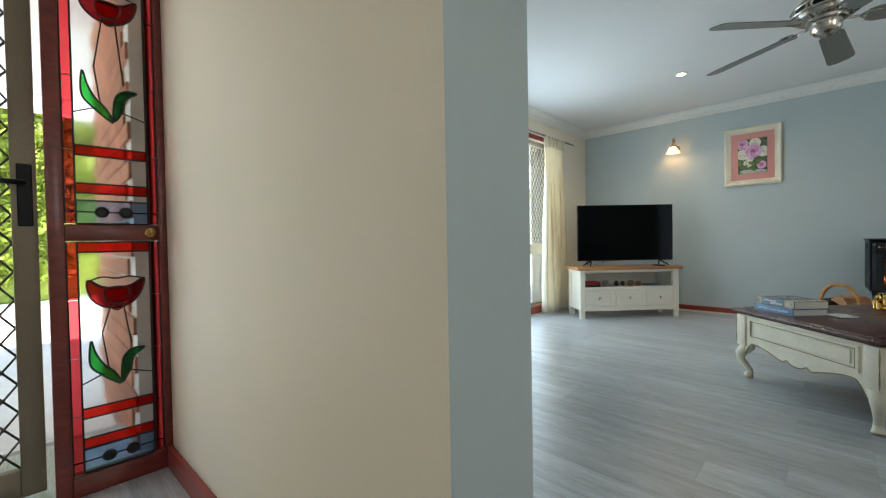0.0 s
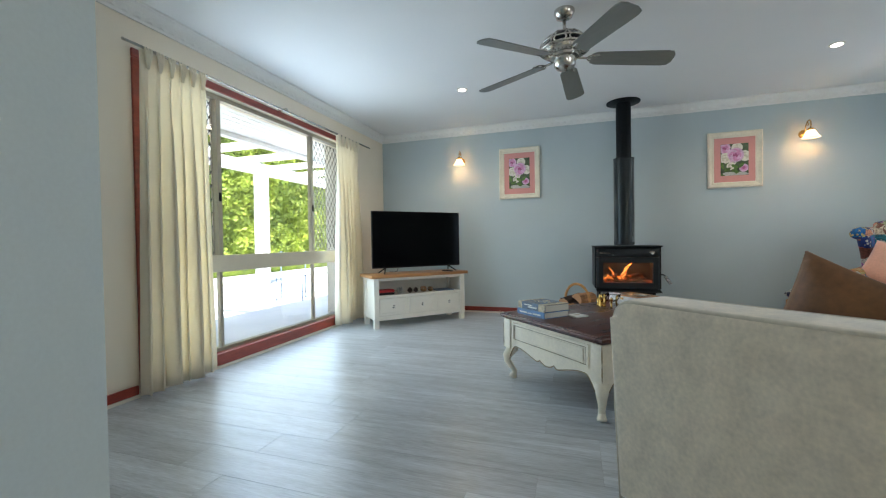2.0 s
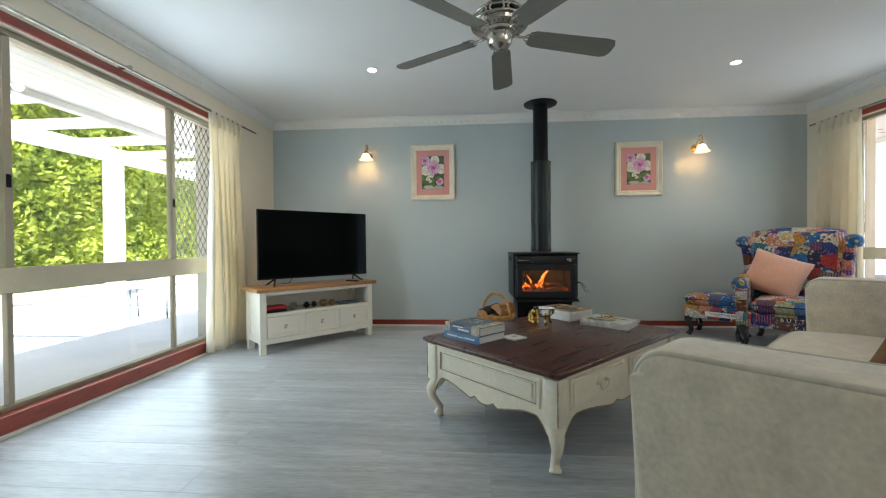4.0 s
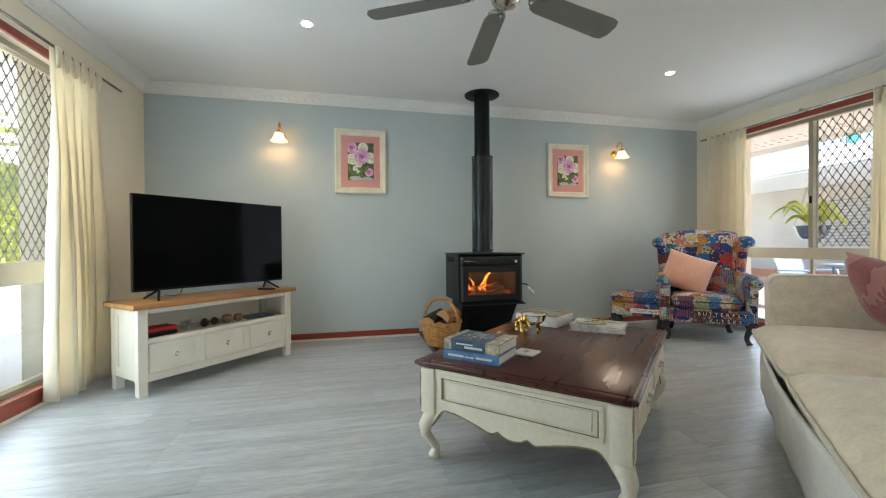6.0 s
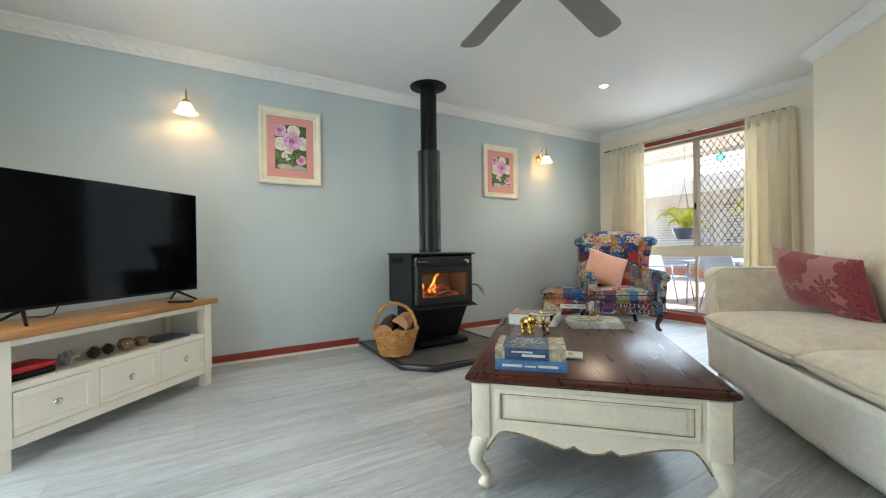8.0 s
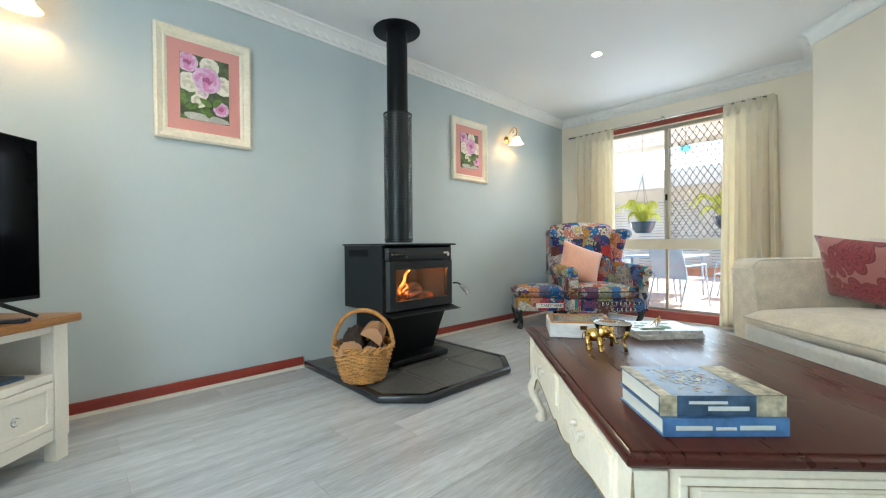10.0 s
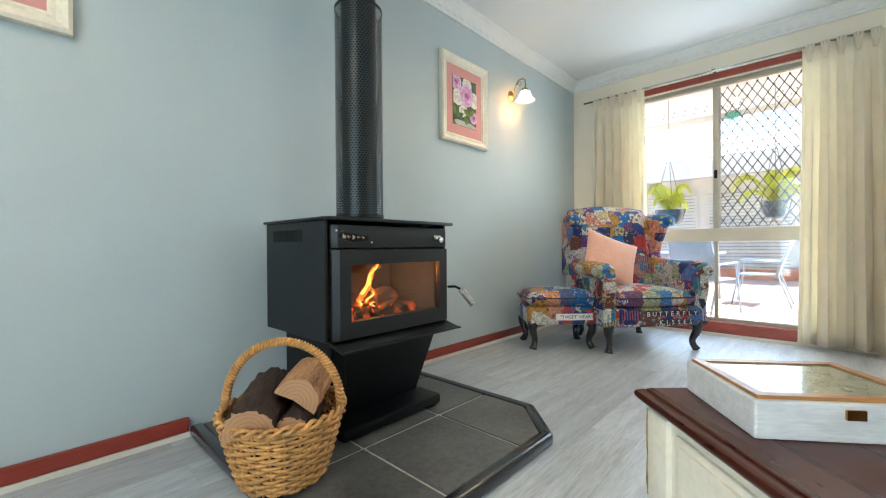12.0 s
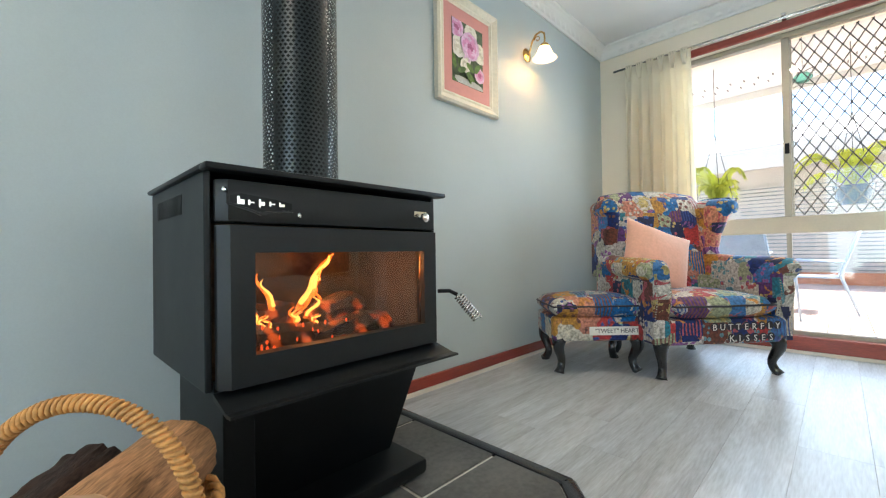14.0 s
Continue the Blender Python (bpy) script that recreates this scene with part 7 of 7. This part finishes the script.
def book(m, w, d, t, cover, label, name="book"):
    """Spine along local x at y = -d/2."""
    root = thing(name, m, label, name, "books on the coffee table")
    part("page_block", boxes((-w / 2 + 0.004, w / 2 - 0.004, -d / 2 + 0.004, d / 2 - 0.005, 0.003, t - 0.003)), M_PAPER, root)
    cv = part("cover", boxes((-w / 2, w / 2, -d / 2, d / 2, 0, 0.003), (-w / 2, w / 2, -d / 2, d / 2, t - 0.003, t), (-w / 2, w / 2, -d / 2 - 0.003, -d / 2 + 0.001, 0, t)), cover, root)
    return root, cv


b1, c1 = book(pose(-0.178, 3.128, TZ, 0, 0, -44), 0.262, 0.205, 0.038, M_COVSKY, "mid blue hardcover book lying under another book")
for s_ in ((-0.105, -0.03, -0.1072, -0.1056, 0.014, 0.023), (-0.022, 0.02, -0.1072, -0.1056, 0.014, 0.020), (0.028, 0.10, -0.1072, -0.1056, 0.014, 0.023)):
    part("title_bar", boxes(s_), M_CREAMINK, c1)
b2, c2 = book(pose(-0.173, 3.133, TZ + 0.0385, 0, 0, -45), 0.262, 0.20, 0.044, M_COVBLUE, "dark blue illustrated hardcover book on top")
part("spine_band", boxes((0.07, 0.131, -0.1042, -0.1032, 0.0, 0.044), (0.07, 0.131, -0.10, 0.10, 0.0441, 0.0447)), M_COVTAN, c2)
part("spine_band", boxes((-0.131, -0.095, -0.1042, -0.1032, 0.0, 0.044), (-0.131, -0.105, -0.10, 0.10, 0.0441, 0.0447)), M_COVTAN, c2)
for mat_, cnt, lab in ((M_COVTAN, 46, "tan leaf shapes on the cover"), (M_COVSKY, 40, "blue flower shapes on the cover"), (M_PALE, 46, "pale flower shapes on the cover"), (M_TERRA, 12, "rust red berries on the cover")):
    bm = bmesh.new()
    for i in range(cnt):
        x, y, r = rs.normal(-0.01, 0.035), rs.normal(0.005, 0.045), rs.uniform(0.003, 0.009)
        if -0.085 < x < 0.06 and abs(y) < 0.085:
            tilt = rs.uniform(0, 3.1)
            prism(bm, [(x + r * math.cos(k * 1.05) * math.cos(tilt) - 0.5 * r * math.sin(k * 1.05) * math.sin(tilt), y + r * math.cos(k * 1.05) * math.sin(tilt) + 0.5 * r * math.sin(k * 1.05) * math.cos(tilt)) for k in range(6)], 0.0441, 0.0444 + 0.00002 * i)
    tagged(part("cover_art", bm, mat_, c2, lab), kind="stuff")
for s_ in ((-0.07, 0.01, -0.1042, -0.1032, 0.026, 0.032), (-0.03, 0.055, -0.1042, -0.1032, 0.012, 0.021)):
    part("title_bar", boxes(s_), M_CREAMINK, c2)

coaster = thing("coaster", pose(0.035, 3.115, TZ, 0, 0, 40), "square cream ceramic coaster with a dark motif", "coaster")
part("slab", boxes((-0.05, 0.05, -0.05, 0.05, 0, 0.009), bevel=0.003), M_CREAMINK, coaster)
part("motif", prism(bmesh.new(), smooth_poly([(-0.02, 0.0), (0.0, 0.012), (0.022, 0.006), (0.01, -0.012), (-0.012, -0.01)]), 0.0091, 0.0095), M_COVTAN, coaster)

wb = thing("keepsake_box", pose(0.448, 3.748, TZ, 0, 0, -54) @ Matrix.Diagonal((1.12, 1.12, 1.05, 1)), "whitewashed wooden box with a glass lid in a gold frame", "box")
part("body", boxes((-0.125, 0.125, -0.10, 0.10, 0, 0.058), bevel=0.003), M_CHALK, wb)
lid = part("lid_frame", boxes((-0.118, 0.118, -0.093, -0.078, 0.0582, 0.064), (-0.118, 0.118, 0.078, 0.093, 0.0582, 0.064), (-0.118, -0.103, -0.078, 0.078, 0.0582, 0.064), (0.103, 0.118, -0.078, 0.078, 0.0582, 0.064)), M_OAK, wb, "thin golden wood lid frame")
part("lid_glass", boxes((-0.103, 0.103, -0.078, 0.078, 0.059, 0.0615)), material("glazed_box_lid", (0.30, 0.31, 0.22), 0.04, vary=0.3, scale=12, bump=0, spec=0.9, coat=0.6), lid, "shiny glass lid panel")
part("latch", boxes((-0.012, 0.012, -0.104, -0.1005, 0.035, 0.05)), M_BRASS, wb)


def elephant(m, s, label):
    """A small standing elephant as one plain mesh."""
    bm = bmesh.new()
    def ball(c, rx, ry, rz):
        g = bmesh.ops.create_uvsphere(bm, u_segments=14, v_segments=9, radius=1.0)
        for v in g["verts"]:
            v.co = Vector((c[0] + v.co.x * rx, c[1] + v.co.y * ry, c[2] + v.co.z * rz))
    ball((0, 0, 0.060), 0.036, 0.023, 0.025)
    ball((0.040, 0, 0.075), 0.020, 0.017, 0.020)
    for sy in (-1, 1):
        ball((0.028, sy * 0.021, 0.074), 0.013, 0.004, 0.017)
        tube(bm, [(0.052, sy * 0.008, 0.066), (0.066, sy * 0.010, 0.062), (0.074, sy * 0.010, 0.068)], [0.003, 0.0025, 0.001], 6)
        for x in (-0.022, 0.022):
            tube(bm, [(x, sy * 0.013, 0.055), (x + 0.002, sy * 0.014, 0.025), (x + 0.004, sy * 0.014, 0.004), (x + 0.005, sy * 0.014, 0.0)], [0.012, 0.009, 0.009, 0.010], 10)
    tube(bm, [(0.055, 0, 0.075), (0.068, 0, 0.060), (0.071, 0, 0.045), (0.078, 0, 0.036), (0.086, 0, 0.041)], [0.010, 0.008, 0.0065, 0.005, 0.004], 8)
    tube(bm, [(-0.034, 0, 0.07), (-0.044, 0, 0.055), (-0.045, 0, 0.040)], [0.003, 0.002, 0.002], 5)
    bmesh.ops.scale(bm, vec=(s, s, s), verts=bm.verts)
    ob = part("elephant_figurine", bm, M_GOLD, None, smooth=True)
    ob.matrix_world = m
    return tagged(ob, label, "figurine")


elephant(pose(0.205, 3.56, TZ, 0, 0, 285), 1.0, "small polished gold elephant figurine")
bowl = thing("footed_bowl", pose(0.268, 3.518, TZ), "clear glass bowl on gilt elephant-trunk legs", "bowl")
for k in range(3):
    a = 0.5 + k * 2.094
    ca, sa = math.cos(a), math.sin(a)
    part("leg", tube(bmesh.new(), [(0.052 * ca, 0.052 * sa, 0.0), (0.046 * ca, 0.046 * sa, 0.02), (0.040 * ca, 0.040 * sa, 0.04), (0.050 * ca, 0.050 * sa, 0.062), (0.060 * ca, 0.060 * sa, 0.075)], [0.008, 0.006, 0.007, 0.011, 0.006], 8), M_GOLD, bowl, "gilt leg", smooth=True)
part("glass", lathe(bmesh.new(), [(0.008, 0.040), (0.035, 0.046), (0.058, 0.066), (0.070, 0.100), (0.074, 0.103), (0.066, 0.099), (0.053, 0.068), (0.033, 0.050), (0.008, 0.045)], 28), M_CLEAR, bowl, "clear glass bowl", smooth=True)

mg, mc = book(pose(0.665, 3.495, TZ, 0, 0, -38), 0.285, 0.215, 0.018, M_COVWHITE, "pale softcover magazine at the bottom of a stack", "magazine")
mg, mc = book(pose(0.670, 3.500, TZ + 0.0185, 0, 0, -44), 0.285, 0.21, 0.016, M_COVWHITE, "illustrated magazine on top of a stack", "magazine")
bm = bmesh.new()
for i in range(14):
    x, y, r = rs.uniform(-0.11, 0.09), rs.uniform(-0.08, 0.07), rs.uniform(0.012, 0.03)
    prism(bm, [(x + r * math.cos(k * 1.2), y + r * 0.8 * math.sin(k * 1.2)) for k in range(5)], 0.0162, 0.0165)
tagged(part("cover_art", bm, M_LEAFP, mc, "green garden shapes on the cover"), kind="stuff")
gl = thing("reading_glasses", pose(0.67, 3.49, TZ + 0.0353, 0, 0, 10), "folded gold reading glasses on the magazines", "glasses")
bm = bmesh.new()
for sx in (-0.034, 0.034):
    tube(bm, [(sx + 0.026 * math.cos(2 * math.pi * i / 18), 0, 0.020 + 0.018 * math.sin(2 * math.pi * i / 18)) for i in range(18)], 0.0022, 5, closed=True)
tube(bm, [(-0.009, 0, 0.022), (0, -0.003, 0.027), (0.009, 0, 0.022)], 0.002, 5)
tube(bm, [(-0.06, 0, 0.022), (-0.058, 0.01, 0.02), (0.05, 0.018, 0.008)], 0.002, 5)
tube(bm, [(0.06, 0, 0.022), (0.058, 0.014, 0.02), (-0.05, 0.022, 0.008)], 0.002, 5)
part("frame", bm, M_GOLD, gl, smooth=True)

# ---- things in the television stand ----
def on_shelf(x, y, z=0.3505, rz=0):
    return SM @ pose(x, y, z, 0, 0, rz)


M_REDCASE = material("red_fabric_case", (0.50, 0.012, 0.015), 0.5, vary=0.15, scale=10, bump=0.05)
rc = thing("zip_case", on_shelf(0.165, 0.13, rz=3), "red and black zipped case on the shelf", "case")
part("lower_half", boxes((-0.10, 0.10, -0.065, 0.065, 0, 0.028), bevel=0.008), M_TVBLK, rc, smooth=40)
part("upper_half", boxes((-0.10, 0.10, -0.065, 0.065, 0.0285, 0.058), bevel=0.010), M_REDCASE, rc, smooth=40)
M_SILVER = material("silver_grey_shell", (0.42, 0.43, 0.40), 0.4, 0.3, vary=0.35, scale=25, grain=60, bump=0.2)
orn = thing("spiky_ornament", on_shelf(0.345, 0.12), "silver-grey spiky shell ornament", "ornament")
bm = bmesh.new()
g_ = bmesh.ops.create_icosphere(bm, subdivisions=2, radius=0.036)
for v in bm.verts:
    v.co.z = v.co.z * 0.95 + 0.036
part("body", bm, M_SILVER, orn, smooth=True)
rr = random.Random(9)
for k in range(16):
    d = Vector((rr.uniform(-1, 1), rr.uniform(-1, 1), rr.uniform(-0.3, 1))).normalized()
    p = Vector((0, 0, 0.036)) + d * 0.03
    q = p + d * rr.uniform(0.02, 0.034)
    q.z = max(q.z, 0.003)
    part("spike", tube(bmesh.new(), [p, q], [0.008, 0.001], 6), M_SILVER, orn, smooth=True)
M_CONE = material("dark_pine_cone", (0.075, 0.04, 0.025), 0.8, vary=0.4, scale=20, bump=0.1)


def pine_cone(x, y, s, label):
    root = thing("pine_cone", on_shelf(x, y), label, "pine cone", "pine cones")
    part("core", lathe(bmesh.new(), [(0.008 * s, 0), (0.026 * s, 0.02 * s), (0.022 * s, 0.045 * s), (0.004 * s, 0.066 * s)], 12), M_CONE, root, smooth=True)
    bm = bmesh.new()
    for k in range(70):
        a, q = k * 2.4, k / 70
        z = 0.004 + 0.058 * q
        r = 0.036 * math.sin(math.pi * (0.18 + 0.78 * q)) ** 0.8
        d = Vector((math.cos(a), math.sin(a), 0))
        t_ = Vector((-math.sin(a), math.cos(a), 0))
        p = d * r * 0.5 + Vector((0, 0, z))
        e = d * r + Vector((0, 0, z + 0.005))
        vs_ = [bm.verts.new(s * w_) for w_ in (p - t_ * 0.004, e - t_ * 0.0075, e + Vector((0, 0, 0.005)), e + t_ * 0.0075, p + t_ * 0.004)]
        bm.faces.new(vs_)
    tagged(part("scales", bm, M_CONE, root, "open woody scales"), kind="stuff")


pine_cone(0.475, 0.12, 0.92, "dark brown pine cone on the shelf")
pine_cone(0.555, 0.13, 0.86, "smaller dark brown pine cone on the shelf")
M_NUT = material("brown_gourd", (0.30, 0.15, 0.06), 0.45, vary=0.4, scale=14, grain=40, bump=0.05)
for x, s_, lab in ((0.655, 1.0, "patterned brown gourd pot on the shelf"), (0.745, 0.86, "small patterned brown gourd pot on the shelf")):
    root = thing("gourd_pot", on_shelf(x, 0.13), lab, "pot", "gourd pots")
    part("body", lathe(bmesh.new(), [(0.014 * s_, 0), (0.036 * s_, 0.014 * s_), (0.042 * s_, 0.034 * s_), (0.034 * s_, 0.054 * s_), (0.026 * s_, 0.062 * s_), (0.022 * s_, 0.056 * s_)], 22), M_NUT, root, smooth=True)
    bm = bmesh.new()
    for k in range(12):
        a = k * math.pi / 6
        lathe(bm, [(0.004 * s_, 0), (0.002 * s_, 0.002)], 6, (0.0405 * s_ * math.cos(a), 0.0405 * s_ * math.sin(a), 0.040 * s_), Matrix.Rotation(a, 4, "Z") @ Matrix.Rotation(radians(90), 4, "Y"))
    tagged(part("painted_dots", bm, M_CREAMINK, root, "ring of pale dots"), kind="stuff")
fd = thing("folder", on_shelf(0.93, 0.16, rz=-6), "dark blue folder lying on the shelf", "folder")
part("sleeve", boxes((-0.11, 0.11, -0.09, 0.09, 0, 0.012), bevel=0.003), M_COVBLUE, fd)
rm = thing("remote_control", SM @ pose(0.93, 0.03, 0.5825, 0, 0, 20), "slim dark remote control on the cabinet top", "remote")
part("body", boxes((-0.02, 0.02, -0.07, 0.07, 0, 0.014), bevel=0.004), M_TVBLK, rm)
for k in range(6):
    part("button", lathe(bmesh.new(), [(0.004, 0.0142), (0.004, 0.0156)], 8, (0.008 * (-1) ** k, -0.05 + k * 0.018, 0)), M_CHROME, rm)
# wall switch beside the garden window
sw = thing("light_switch", Matrix.Translation((XW + 0.001, 1.93, 0.83)), "dark wall socket plate by the window", "switch")
part("plate", boxes((0, 0.008, -0.035, 0.035, -0.012, 0.012), bevel=0.002), M_TVBLK, sw)


# ---- floor ----
floor = thing("floor", Matrix(), "pale grey wood-look vinyl plank floor", "floor", "", "structure")
part("floor_bed", boxes((-2.6, 3.5, YS, 5.6, -0.12, -0.0012)), M_SEAM, floor)
PW, PL = 0.182, 1.22
mesh_of = {}


def plank(x0, x1, y0, y1):
    key = (round(x1 - x0, 3), round(y1 - y0, 3))
    if key not in mesh_of:
        w, h = (x1 - x0) / 2 - 0.0003, (y1 - y0) / 2 - 0.0003
        bm = bmesh.new()
        lo = [bm.verts.new((sx * w, sy * h, -0.0015)) for sx, sy in ((-1, -1), (1, -1), (1, 1), (-1, 1))]
        hi = [bm.verts.new((sx * (w - 0.0004), sy * (h - 0.0004), 0)) for sx, sy in ((-1, -1), (1, -1), (1, 1), (-1, 1))]
        bm.faces.new(hi)
        for i in range(4):
            bm.faces.new((lo[i], lo[(i + 1) % 4], hi[(i + 1) % 4], hi[i]))
        me = bpy.data.meshes.new("plank")
        bm.to_mesh(me)
        bm.free()
        me.materials.append(M_PLANK)
        mesh_of[key] = me
    ob = new("plank", mesh_of[key])
    ob.parent = floor
    ob.location = ((x0 + x1) / 2, (y0 + y1) / 2, 0)


rnd = random.Random(11)
y = YS
while y < 5.57:
    y1 = min(y + PW, 5.57)
    x = -2.56 - rnd.choice((0.2, 0.4, 0.6, 0.8, 1.0)) * PL
    while x < 3.46:
        a, b = max(x, -2.55), min(x + PL, 3.46)
        if b - a > 0.03:
            plank(a, b, y, y1)
        x += PL
    y += PW
